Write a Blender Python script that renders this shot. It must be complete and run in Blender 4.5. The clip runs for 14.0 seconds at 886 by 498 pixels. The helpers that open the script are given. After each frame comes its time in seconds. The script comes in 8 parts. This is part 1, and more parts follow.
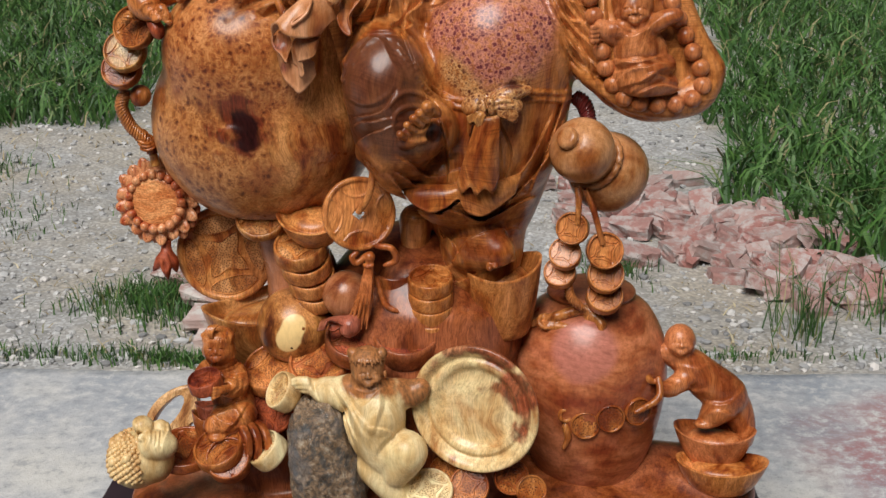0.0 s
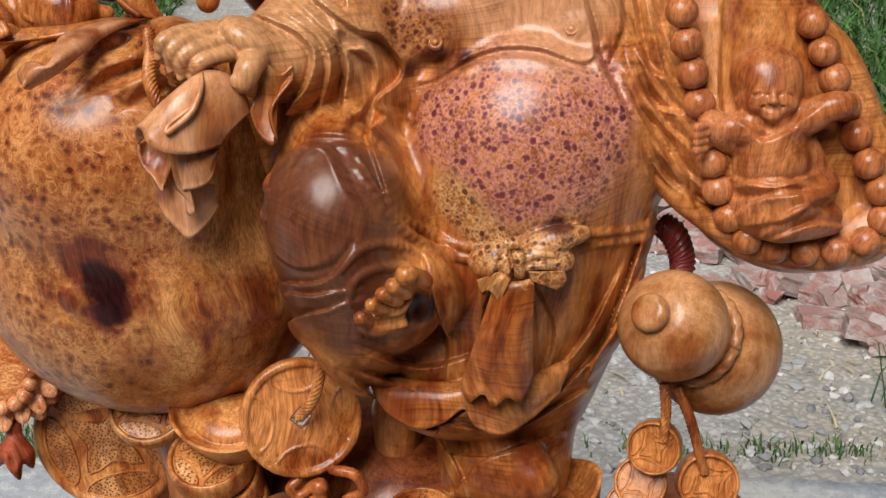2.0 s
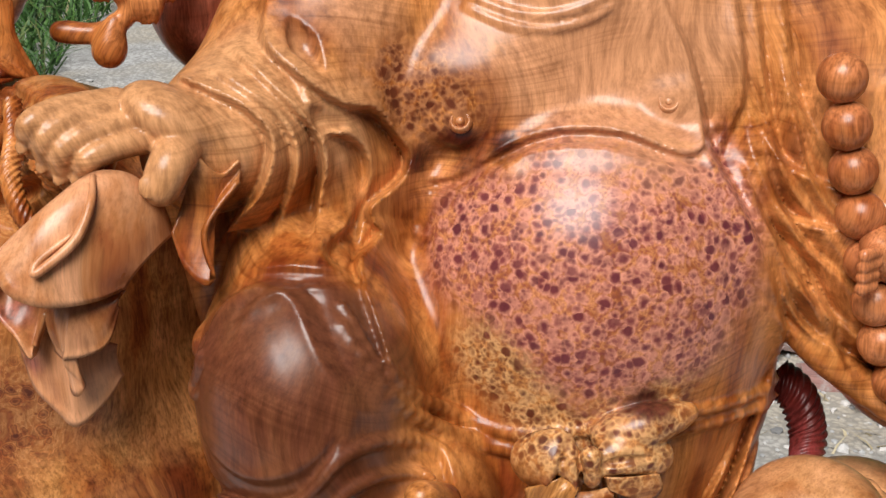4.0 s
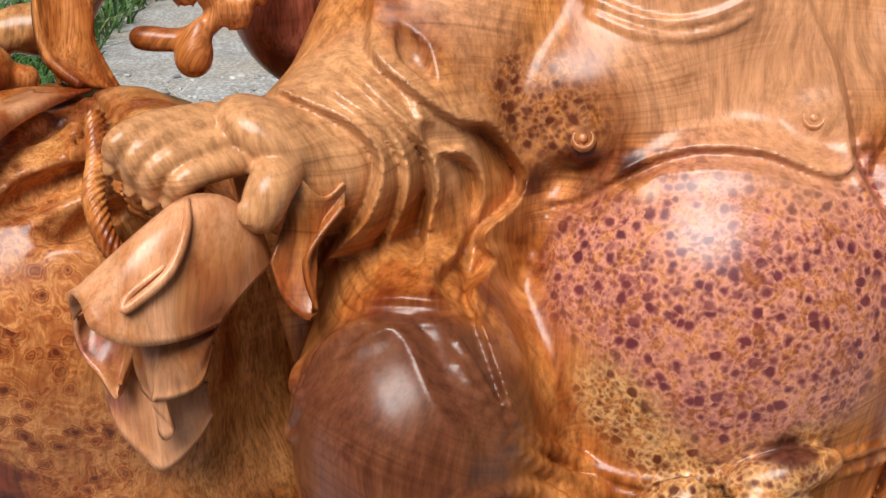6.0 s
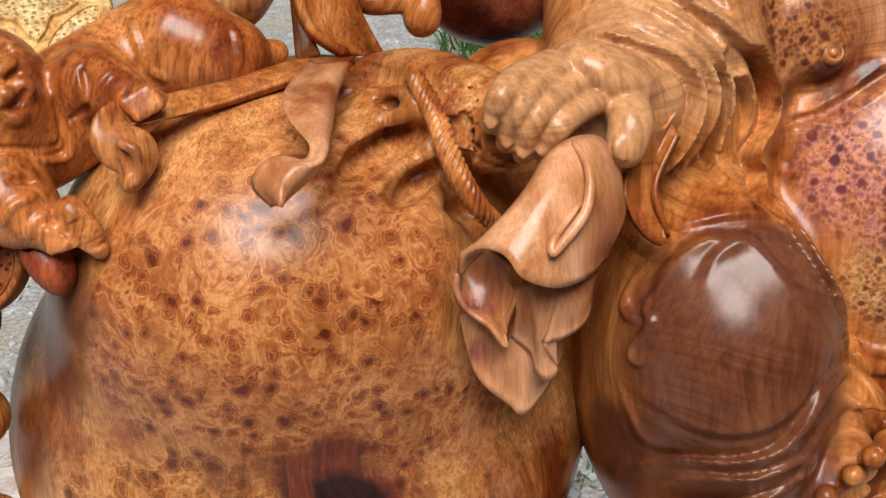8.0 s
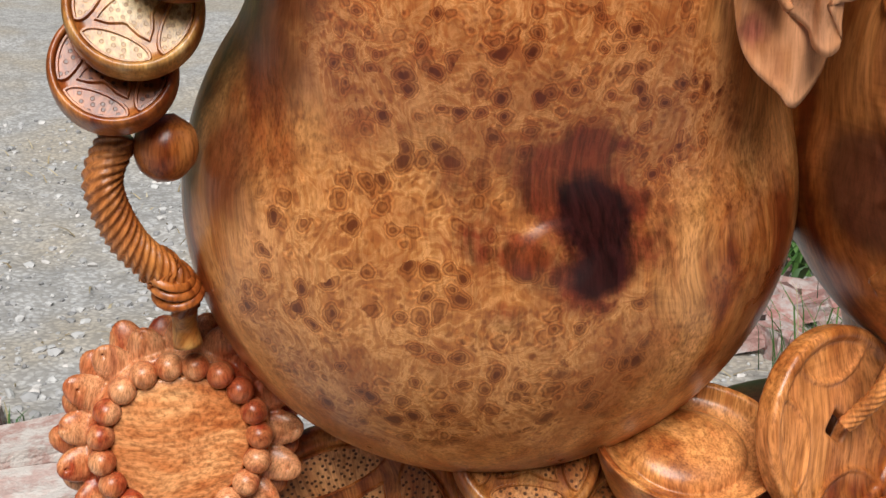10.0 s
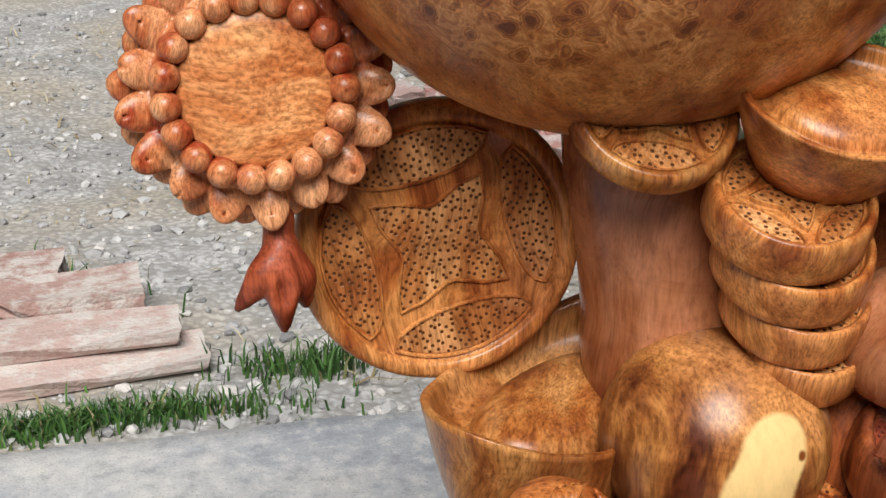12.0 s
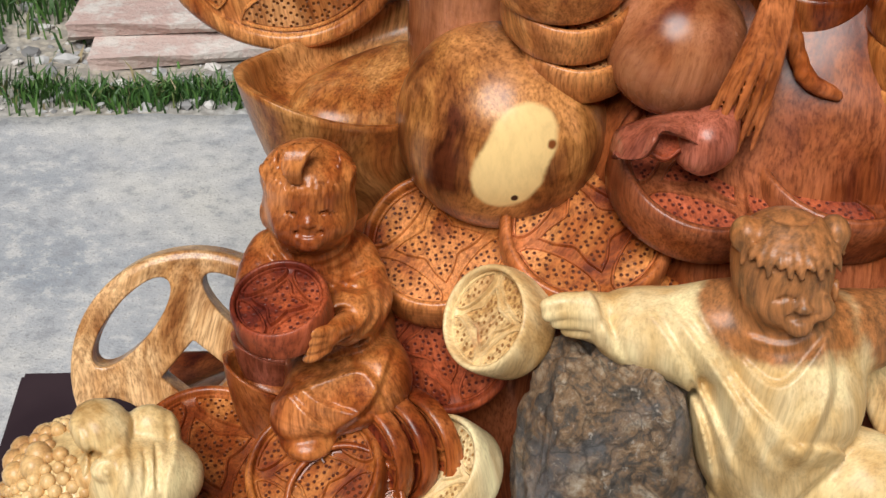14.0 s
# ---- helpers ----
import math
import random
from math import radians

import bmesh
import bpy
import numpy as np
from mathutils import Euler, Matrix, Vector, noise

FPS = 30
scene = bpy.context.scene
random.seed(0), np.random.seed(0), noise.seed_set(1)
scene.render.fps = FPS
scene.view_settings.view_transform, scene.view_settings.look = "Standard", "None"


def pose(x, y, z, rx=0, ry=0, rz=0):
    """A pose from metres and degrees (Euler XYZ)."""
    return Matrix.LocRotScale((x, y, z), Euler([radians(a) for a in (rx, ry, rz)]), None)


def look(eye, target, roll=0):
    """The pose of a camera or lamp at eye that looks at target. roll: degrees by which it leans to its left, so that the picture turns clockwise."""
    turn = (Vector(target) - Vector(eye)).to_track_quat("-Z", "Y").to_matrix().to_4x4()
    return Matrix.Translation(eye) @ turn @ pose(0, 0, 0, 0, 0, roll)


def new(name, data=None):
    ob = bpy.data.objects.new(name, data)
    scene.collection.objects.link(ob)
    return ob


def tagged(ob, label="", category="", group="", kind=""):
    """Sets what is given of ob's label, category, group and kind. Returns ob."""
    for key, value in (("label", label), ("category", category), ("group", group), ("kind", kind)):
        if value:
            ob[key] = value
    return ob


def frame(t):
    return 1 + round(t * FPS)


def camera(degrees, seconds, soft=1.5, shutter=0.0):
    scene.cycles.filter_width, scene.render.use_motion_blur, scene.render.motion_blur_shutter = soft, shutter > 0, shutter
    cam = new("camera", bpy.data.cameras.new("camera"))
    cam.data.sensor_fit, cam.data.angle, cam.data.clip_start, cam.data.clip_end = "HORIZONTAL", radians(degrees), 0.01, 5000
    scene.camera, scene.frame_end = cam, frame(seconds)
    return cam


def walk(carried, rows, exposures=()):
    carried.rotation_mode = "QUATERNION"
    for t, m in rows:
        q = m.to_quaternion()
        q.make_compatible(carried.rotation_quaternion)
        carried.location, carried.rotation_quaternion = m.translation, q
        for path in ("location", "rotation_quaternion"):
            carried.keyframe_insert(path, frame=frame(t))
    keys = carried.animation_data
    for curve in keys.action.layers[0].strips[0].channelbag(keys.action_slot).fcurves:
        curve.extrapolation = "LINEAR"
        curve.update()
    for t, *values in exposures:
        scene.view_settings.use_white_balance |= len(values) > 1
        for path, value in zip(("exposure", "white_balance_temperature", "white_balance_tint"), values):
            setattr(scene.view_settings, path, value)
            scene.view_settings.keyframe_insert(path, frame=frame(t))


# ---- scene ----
cam = camera(36.0, 14.0)
walk(cam, [
    (0, look((0.1849, -2.1569, 1.4965), (0.1350, -1.2096, 1.1802), -0.87)),
    (0.5, look((0.1918, -1.9817, 1.5248), (0.1308, -1.0381, 1.1993), -1.17)),
    (1, look((0.1127, -1.6954, 1.5396), (0.0635, -0.7578, 1.1953), -1.28)),
    (1.5, look((0.1330, -1.4299, 1.5163), (0.0860, -0.4986, 1.1552), -1.29)),
    (2, look((0.1780, -1.2102, 1.5059), (0.1020, -0.2856, 1.1326), -1.25)),
    (2.5, look((0.1523, -1.0662, 1.4599), (0.0532, -0.1341, 1.1116), -1.42)),
    (3, look((0.0903, -0.8992, 1.4497), (0.0244, 0.0343, 1.0973), -1.56)),
    (3.2, look((0.0822, -0.8228, 1.4504), (0.0482, 0.1115, 1.0955), -1.32)),
    (5.3, look((0.1042, -0.7365, 1.4363), (0.0662, 0.1830, 1.0451), 0.81)),
    (5.5, look((0.0892, -0.7197, 1.4528), (0.0419, 0.2004, 1.0638), 0.20)),
    (6, look((0.0374, -0.7012, 1.4381), (-0.0113, 0.2245, 1.0631), -0.39)),
    (6.5, look((-0.1526, -0.7071, 1.4515), (-0.1024, 0.2188, 1.0772), 0.16)),
    (7, look((-0.2991, -0.7326, 1.4426), (-0.1524, 0.1841, 1.0710), 1.09)),
    (7.5, look((-0.3945, -0.7373, 1.4703), (-0.1645, 0.1586, 1.0903), -0.03)),
    (8, look((-0.3546, -0.6961, 1.4365), (-0.1136, 0.1901, 1.0409), -1.38)),
    (8.5, look((-0.4606, -0.6847, 1.3726), (-0.1759, 0.1958, 0.9935), -1.23)),
    (8.7, look((-0.4917, -0.6965, 1.3549), (-0.2088, 0.1808, 0.9672), -1.12)),
    (10.8, look((-0.5137, -0.6493, 1.1078), (-0.2418, 0.2694, 0.8212), 0.74)),
    (11, look((-0.5168, -0.6463, 1.0840), (-0.2512, 0.2731, 0.7939), 0.82)),
    (11.5, look((-0.5189, -0.6208, 1.0400), (-0.2739, 0.2946, 0.7204), 0.71)),
    (12, look((-0.5165, -0.6132, 1.0100), (-0.2849, 0.2921, 0.6538), 0.70)),
    (12.5, look((-0.5050, -0.6620, 0.9875), (-0.2734, 0.2218, 0.5809), 0.97)),
    (13, look((-0.4953, -0.7175, 0.9801), (-0.2998, 0.1404, 0.5050), 1.11)),
    (13.5, look((-0.3943, -0.7252, 0.9994), (-0.2907, 0.1130, 0.4640), 1.10)),
    (14, look((-0.2836, -0.7328, 1.0256), (-0.2168, 0.1052, 0.4841), 1.68)),
], exposures=[(0.0, -0.28), (1.5, -0.16), (3.0, -0.06), (5.5, 0.08), (8.5, -0.06), (11.0, 0.04), (14.0, -0.17)])

# ---- daylight: an even, bright overcast sky ----
world = bpy.data.worlds.new("overcast_sky")
scene.world = world
world.use_nodes = True
wt = world.node_tree
sky = wt.nodes.new("ShaderNodeTexSky")
sky.sky_type, sky.sun_disc = "NISHITA", False
sky.sun_elevation, sky.sun_rotation = radians(51), radians(198)
sky.air_density, sky.dust_density, sky.ozone_density = 1.0, 3.0, 1.0
wt.links.new(sky.outputs["Color"], wt.nodes["Background"].inputs["Color"])
wt.nodes["Background"].inputs["Strength"].default_value = 0.026
sun = new("sun", bpy.data.lights.new("sun", "SUN"))
sun.data.energy, sun.data.angle, sun.data.color = 5.1, radians(36), (1.0, 0.97, 0.94)
sun.matrix_world = look((-1.0, -3.1, 4.0), (0, 0, 0))


# ---- materials ----
def material(name):
    m = bpy.data.materials.new(name)
    m.use_nodes = True
    return m, m.node_tree, m.node_tree.nodes["Principled BSDF"]


def node(nt, kind, links=(), **values):
    n = nt.nodes.new("ShaderNode" + kind)
    for key, value in values.items():
        if key in n.inputs:
            n.inputs[key].default_value = value
        elif key == "data_type":
            n.data_type = value
        elif key == "blend_type":
            n.blend_type = value
        elif key == "operation":
            n.operation = value
        elif key == "feature":
            n.feature = value
        elif key == "wave_type":
            n.wave_type = value
    for source, target in links:
        nt.links.new(source, n.inputs[target])
    return n


def ramp(nt, source, stops):
    n = nt.nodes.new("ShaderNodeValToRGB")
    nt.links.new(source, n.inputs["Fac"])
    el = n.color_ramp.elements
    while len(el) < len(stops):
        el.new(0.5)
    for e, (at, colour) in zip(el, stops):
        e.position, e.color = at, (*colour, 1)
    return n.outputs["Color"]


def grey(nt, source, low, high):
    if low > high:
        return ramp(nt, source, [(high, (1, 1, 1)), (low, (0, 0, 0))])
    return ramp(nt, source, [(low, (0, 0, 0)), (high, (1, 1, 1))])


def mix(nt, factor, a, b, blend="MIX"):
    n = nt.nodes.new("ShaderNodeMix")
    n.data_type, n.blend_type = "RGBA", blend
    for value, slot in ((factor, 0), (a, 6), (b, 7)):
        if isinstance(value, (int, float)):
            n.inputs[slot].default_value = value
        elif isinstance(value, tuple):
            n.inputs[slot].default_value = (*value, 1)
        else:
            nt.links.new(value, n.inputs[slot])
    return n.outputs[2]


def times(nt, a, b):
    n = nt.nodes.new("ShaderNodeMath")
    n.operation = "MULTIPLY"
    for value, slot in ((a, 0), (b, 1)):
        if isinstance(value, (int, float)):
            n.inputs[slot].default_value = value
        else:
            nt.links.new(value, n.inputs[slot])
    return n.outputs[0]


def bump(nt, bsdf, height, strength, distance):
    b = node(nt, "Bump", [(height, "Height")], Strength=strength, Distance=distance)
    nt.links.new(b.outputs[0], bsdf.inputs["Normal"])


def blot(nt, at, balls, soft, rough=40.0):
    """The joined, uneven shape of several balls: where a stain, painted shade or a kind of grain sits in the block."""
    wob = node(nt, "TexNoise", [(at, "Vector")], Scale=rough, Detail=5.0, Roughness=0.6)
    least = None
    for centre, radius in balls:
        d = node(nt, "VectorMath", [(at, 0)], operation="DISTANCE")
        d.inputs[1].default_value = centre
        s = node(nt, "Math", operation="SUBTRACT")
        nt.links.new(d.outputs["Value"], s.inputs[0])
        s.inputs[1].default_value = radius
        if least is None:
            least = s.outputs[0]
        else:
            both = node(nt, "Math", operation="SMOOTH_MIN")
            nt.links.new(least, both.inputs[0])
            nt.links.new(s.outputs[0], both.inputs[1])
            both.inputs[2].default_value = 0.012
            least = both.outputs[0]
    s = node(nt, "Math", operation="MULTIPLY_ADD")
    nt.links.new(wob.outputs["Fac"], s.inputs[0])
    s.inputs[1].default_value = soft * 2.4
    nt.links.new(least, s.inputs[2])
    m = nt.nodes.new("ShaderNodeMapRange")
    nt.links.new(s.outputs[0], m.inputs["Value"])
    m.inputs["From Min"].default_value, m.inputs["From Max"].default_value = soft * 1.7, soft * 0.7
    m.interpolation_type = "SMOOTHSTEP"
    return m.outputs["Result"]


def wood(name, light, mid, dark, burls=(), stains_and_shade=(), pale=(), grain=(30.0, 30.0, 5.0), tilt=(0, 0, 0), gloss=0.22, pits=0.0, figure=0.8, marks=(), pit_shade=0.6, layers=(-58, 0, 0), period=0.0034, lined=0.3, haired=0.7):
    """Varnished figured wood. burls: (balls, eye scale, eye colours, ground colour, ringed); stains: (balls, softness, colour); pale: the same, for sapwood; layers: how the growth layers are tilted, period apart, lined: how strongly they show; haired: how strongly the fine fibres do."""
    m, nt, bsdf = material(name)
    geo = node(nt, "NewGeometry")
    at = geo.outputs["Position"]
    warp = node(nt, "TexNoise", [(at, "Vector")], Scale=6.0, Detail=2.0)
    moved = node(nt, "VectorMath", operation="MULTIPLY_ADD")
    nt.links.new(warp.outputs["Color"], moved.inputs[0])
    moved.inputs[1].default_value = (0.09, 0.09, 0.09)
    nt.links.new(at, moved.inputs[2])
    turn = node(nt, "Mapping", [(moved.outputs[0], "Vector")])
    turn.inputs["Rotation"].default_value = [radians(a) for a in tilt]
    turn.inputs["Scale"].default_value = grain
    broad = node(nt, "TexNoise", [(turn.outputs[0], "Vector")], Scale=1.0, Detail=4.0, Roughness=0.6)
    fine = node(nt, "TexNoise", [(turn.outputs[0], "Vector")], Scale=6.0, Detail=6.0, Roughness=0.7)
    patch = node(nt, "TexNoise", [(at, "Vector")], Scale=9.0, Detail=4.0, Roughness=0.6)
    pure = tuple(min(1, v * 1.3 + 0.03) for v in light)
    col = ramp(nt, broad.outputs["Fac"], [(0.36, dark), (0.46, mid), (0.57, light), (0.72, pure)])
    col = mix(nt, times(nt, grey(nt, patch.outputs["Fac"], 0.50, 0.64), 0.6), col, pure)
    col = mix(nt, times(nt, grey(nt, patch.outputs["Fac"], 0.46, 0.33), 0.85), col, dark)
    streak = ramp(nt, fine.outputs["Fac"], [(0.36, (0.34, 0.23, 0.16)), (0.48, (0.84, 0.79, 0.72)), (0.60, (1.18, 1.18, 1.18))])
    height = fine.outputs["Fac"]
    # growth layers, cut by the carving into nested lines
    bend = node(nt, "TexNoise", [(at, "Vector")], Scale=4.5, Detail=1.0)
    eased = node(nt, "VectorMath", operation="MULTIPLY_ADD")
    nt.links.new(bend.outputs["Color"], eased.inputs[0])
    eased.inputs[1].default_value = (0.10, 0.10, 0.10)
    nt.links.new(at, eased.inputs[2])
    lay = node(nt, "Mapping", [(eased.outputs[0], "Vector")])
    lay.inputs["Rotation"].default_value = [radians(a) for a in layers]
    lay.inputs["Scale"].default_value = (7.0, 7.0, 1 / period)
    wave = node(nt, "TexNoise", [(lay.outputs[0], "Vector")], Scale=1.0, Detail=2.0, Roughness=0.7)
    fade = node(nt, "TexNoise", [(at, "Vector")], Scale=13.0, Detail=2.0)
    rings = ramp(nt, wave.outputs["Fac"], [(0.36, (0.42, 0.30, 0.22)), (0.46, (0.88, 0.84, 0.80)), (0.56, (1.08, 1.08, 1.08)), (0.66, (1.25, 1.25, 1.25))])
    burled = None
    for balls, scale, eyes, ground, ringed in burls:
        z = blot(nt, at, balls, 0.030, 16.0)
        wav = node(nt, "TexNoise", [(at, "Vector")], Scale=scale * 0.42, Detail=3.0, Roughness=0.6)
        mv = node(nt, "VectorMath", operation="MULTIPLY_ADD")
        nt.links.new(wav.outputs["Color"], mv.inputs[0])
        mv.inputs[1].default_value = ((1.5 if ringed else 1.0) / scale,) * 3
        nt.links.new(at, mv.inputs[2])
        vor = node(nt, "TexVoronoi", [(mv.outputs[0], "Vector")], Scale=scale)
        small = node(nt, "TexVoronoi", [(mv.outputs[0], "Vector")], Scale=scale * 1.9)
        vary = node(nt, "SeparateColor", [(vor.outputs["Color"], "Color")])
        pick = node(nt, "TexNoise", [(at, "Vector")], Scale=scale * 0.24, Detail=3.0)
        swirl = node(nt, "TexNoise", [(mv.outputs[0], "Vector")], Scale=scale * 0.5, Detail=6.0, Roughness=0.62, Distortion=2.2)
        size = node(nt, "Math", operation="MULTIPLY_ADD")
        nt.links.new(vary.outputs[0], size.inputs[0])
        size.inputs[1].default_value = 0.30
        nt.links.new(vor.outputs["Distance"], size.inputs[2])
        eye = mix(nt, vary.outputs[1], eyes[0], eyes[1])
        crumb = node(nt, "TexNoise", [(at, "Vector")], Scale=scale * 1.7, Detail=3.0, Roughness=0.65)
        ragged = node(nt, "Math", operation="MULTIPLY_ADD")
        nt.links.new(crumb.outputs["Fac"], ragged.inputs[0])
        ragged.inputs[1].default_value = 0.22
        nt.links.new(size.outputs[0], ragged.inputs[2])
        ragged = ragged.outputs[0]
        # the ground between the eyes: flowing threads, light and dark
        g = ramp(nt, swirl.outputs["Fac"], [(0.34, dark), (0.43, mid), (0.47, light), (0.50, pure), (0.53, light), (0.58, mid), (0.68, dark)])
        g = mix(nt, 0.35, g, ground)
        cloud = node(nt, "TexNoise", [(at, "Vector")], Scale=scale * 0.16, Detail=4.0, Roughness=0.65)
        g = mix(nt, times(nt, grey(nt, cloud.outputs["Fac"], 0.50, 0.62), 0.7), g, mix(nt, 0.4, dark, mid))
        g = mix(nt, times(nt, grey(nt, cloud.outputs["Fac"], 0.46, 0.34), 0.5), g, pure)
        if ringed:
            there = grey(nt, vary.outputs[2], 0.30, 0.36)
            lines = ramp(nt, ragged, [(0.40, (0.5, 0.4, 0.35)), (0.46, (1.25, 1.25, 1.2)), (0.53, (0.5, 0.4, 0.35)), (0.60, (1.4, 1.4, 1.3)), (0.68, (0.5, 0.4, 0.35)), (0.76, (1.5, 1.45, 1.35)), (0.84, (0.75, 0.68, 0.62)), (0.92, (1, 1, 1))])
            specks = times(nt, grey(nt, small.outputs["Distance"], 0.34, 0.16), grey(nt, pick.outputs["Fac"], 0.46, 0.56))
            g = mix(nt, times(nt, specks, 0.8), g, eyes[1])
            g = mix(nt, times(nt, times(nt, grey(nt, ragged, 0.90, 0.50), there), 0.8), g, eyes[1])
            g = mix(nt, times(nt, there, 0.75), g, lines, "MULTIPLY")
            g = mix(nt, times(nt, times(nt, grey(nt, ragged, 0.48, 0.34), there), 0.75), g, eyes[0])
        else:
            crowd = grey(nt, pick.outputs["Fac"], 0.36, 0.50)
            dots = times(nt, grey(nt, small.outputs["Distance"], 0.56, 0.22), crowd)
            least = node(nt, "TexVoronoi", [(mv.outputs[0], "Vector")], Scale=scale * 3.1)
            dust = times(nt, grey(nt, least.outputs["Distance"], 0.5, 0.2), grey(nt, cloud.outputs["Fac"], 0.42, 0.52))
            here = grey(nt, vary.outputs[2], 0.0, 0.55)
            g = mix(nt, times(nt, grey(nt, ragged, 1.02, 0.82), 0.75), g, tuple(min(1.0, v * 1.12 + 0.04) for v in ground))
            g = mix(nt, times(nt, dust, 0.6), g, eyes[1])
            g = mix(nt, times(nt, dots, 0.75), g, eye)
            g = mix(nt, times(nt, grey(nt, ragged, 0.80, 0.54), times(nt, here, 0.9)), g, eye)
            g = mix(nt, times(nt, grey(nt, ragged, 0.62, 0.46), times(nt, here, 0.6)), g, eyes[0])
        col = mix(nt, z, col, g)
        burled = z if burled is None else node(nt, "Math", [(burled, 0), (z, 1)], operation="MAXIMUM").outputs[0]
    for balls, soft, colour in stains_and_shade:
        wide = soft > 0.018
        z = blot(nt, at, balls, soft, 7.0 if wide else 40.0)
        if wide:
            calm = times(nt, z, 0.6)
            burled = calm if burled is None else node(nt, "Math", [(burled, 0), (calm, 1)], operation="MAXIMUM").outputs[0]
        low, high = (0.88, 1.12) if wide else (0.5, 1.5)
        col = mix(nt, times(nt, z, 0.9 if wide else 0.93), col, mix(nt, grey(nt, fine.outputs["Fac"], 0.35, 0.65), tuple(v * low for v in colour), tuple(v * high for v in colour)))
    long = node(nt, "Mapping", [(moved.outputs[0], "Vector")])
    long.inputs["Rotation"].default_value = [radians(a) for a in tilt]
    long.inputs["Scale"].default_value = (grain[0], grain[1], grain[2] * 0.22)
    hair = node(nt, "TexNoise", [(long.outputs[0], "Vector")], Scale=20.0, Detail=3.0, Roughness=0.6)
    hairs = ramp(nt, hair.outputs["Fac"], [(0.37, (0.34, 0.25, 0.19)), (0.47, (0.88, 0.85, 0.82)), (0.60, (1.22, 1.22, 1.22))])
    for layer, much in ((rings, times(nt, grey(nt, fade.outputs["Fac"], 0.40, 0.60), lined * figure)), (streak, figure * 0.75), (hairs, figure * haired)):
        if burled is not None:
            plain = node(nt, "Math", operation="MULTIPLY_ADD")
            nt.links.new(burled, plain.inputs[0])
            plain.inputs[1].default_value, plain.inputs[2].default_value = -0.6, 1.0
            much = times(nt, plain.outputs[0], much)
        col = mix(nt, much, col, layer, "MULTIPLY")
    col = mix(nt, 1.0, col, (0.80, 0.785, 0.98) if sum(light) < 1.4 else (0.86, 0.82, 0.82), "MULTIPLY")
    for balls, colour in pale:
        z = blot(nt, at, balls, 0.004, 30.0)
        col = mix(nt, z, col, mix(nt, grey(nt, fine.outputs["Fac"], 0.45, 0.8), colour, tuple(c * 0.8 for c in colour)))
    for balls, soft, colour in marks:
        col = mix(nt, blot(nt, at, balls, soft), col, colour)
    nt.links.new(col, bsdf.inputs["Base Color"])
    rough = node(nt, "MapRange", [(patch.outputs["Fac"], "Value")])
    rough.inputs["To Min"].default_value, rough.inputs["To Max"].default_value = gloss, gloss + 0.16
    nt.links.new(rough.outputs["Result"], bsdf.inputs["Roughness"])
    bsdf.inputs["Specular IOR Level"].default_value = 0.30
    bsdf.inputs["Coat Weight"].default_value = 0.15
    bsdf.inputs["Coat Roughness"].default_value = 0.18
    if pits:
        own = node(nt, "TexCoord")
        dots = node(nt, "TexVoronoi", [(own.outputs["Object"], "Vector")], Scale=pits)
        dots.voronoi_dimensions = "2D"
        dots.inputs["Randomness"].default_value = 0.62
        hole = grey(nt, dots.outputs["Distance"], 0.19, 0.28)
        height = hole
        # Pit floors are coloured darker, which paints in the shade of the holes.
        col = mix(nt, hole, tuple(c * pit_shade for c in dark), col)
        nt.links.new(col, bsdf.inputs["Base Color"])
        bump(nt, bsdf, height, 0.45, 0.0012)
    else:
        bump(nt, bsdf, height, 0.22, 0.0009)
    return m


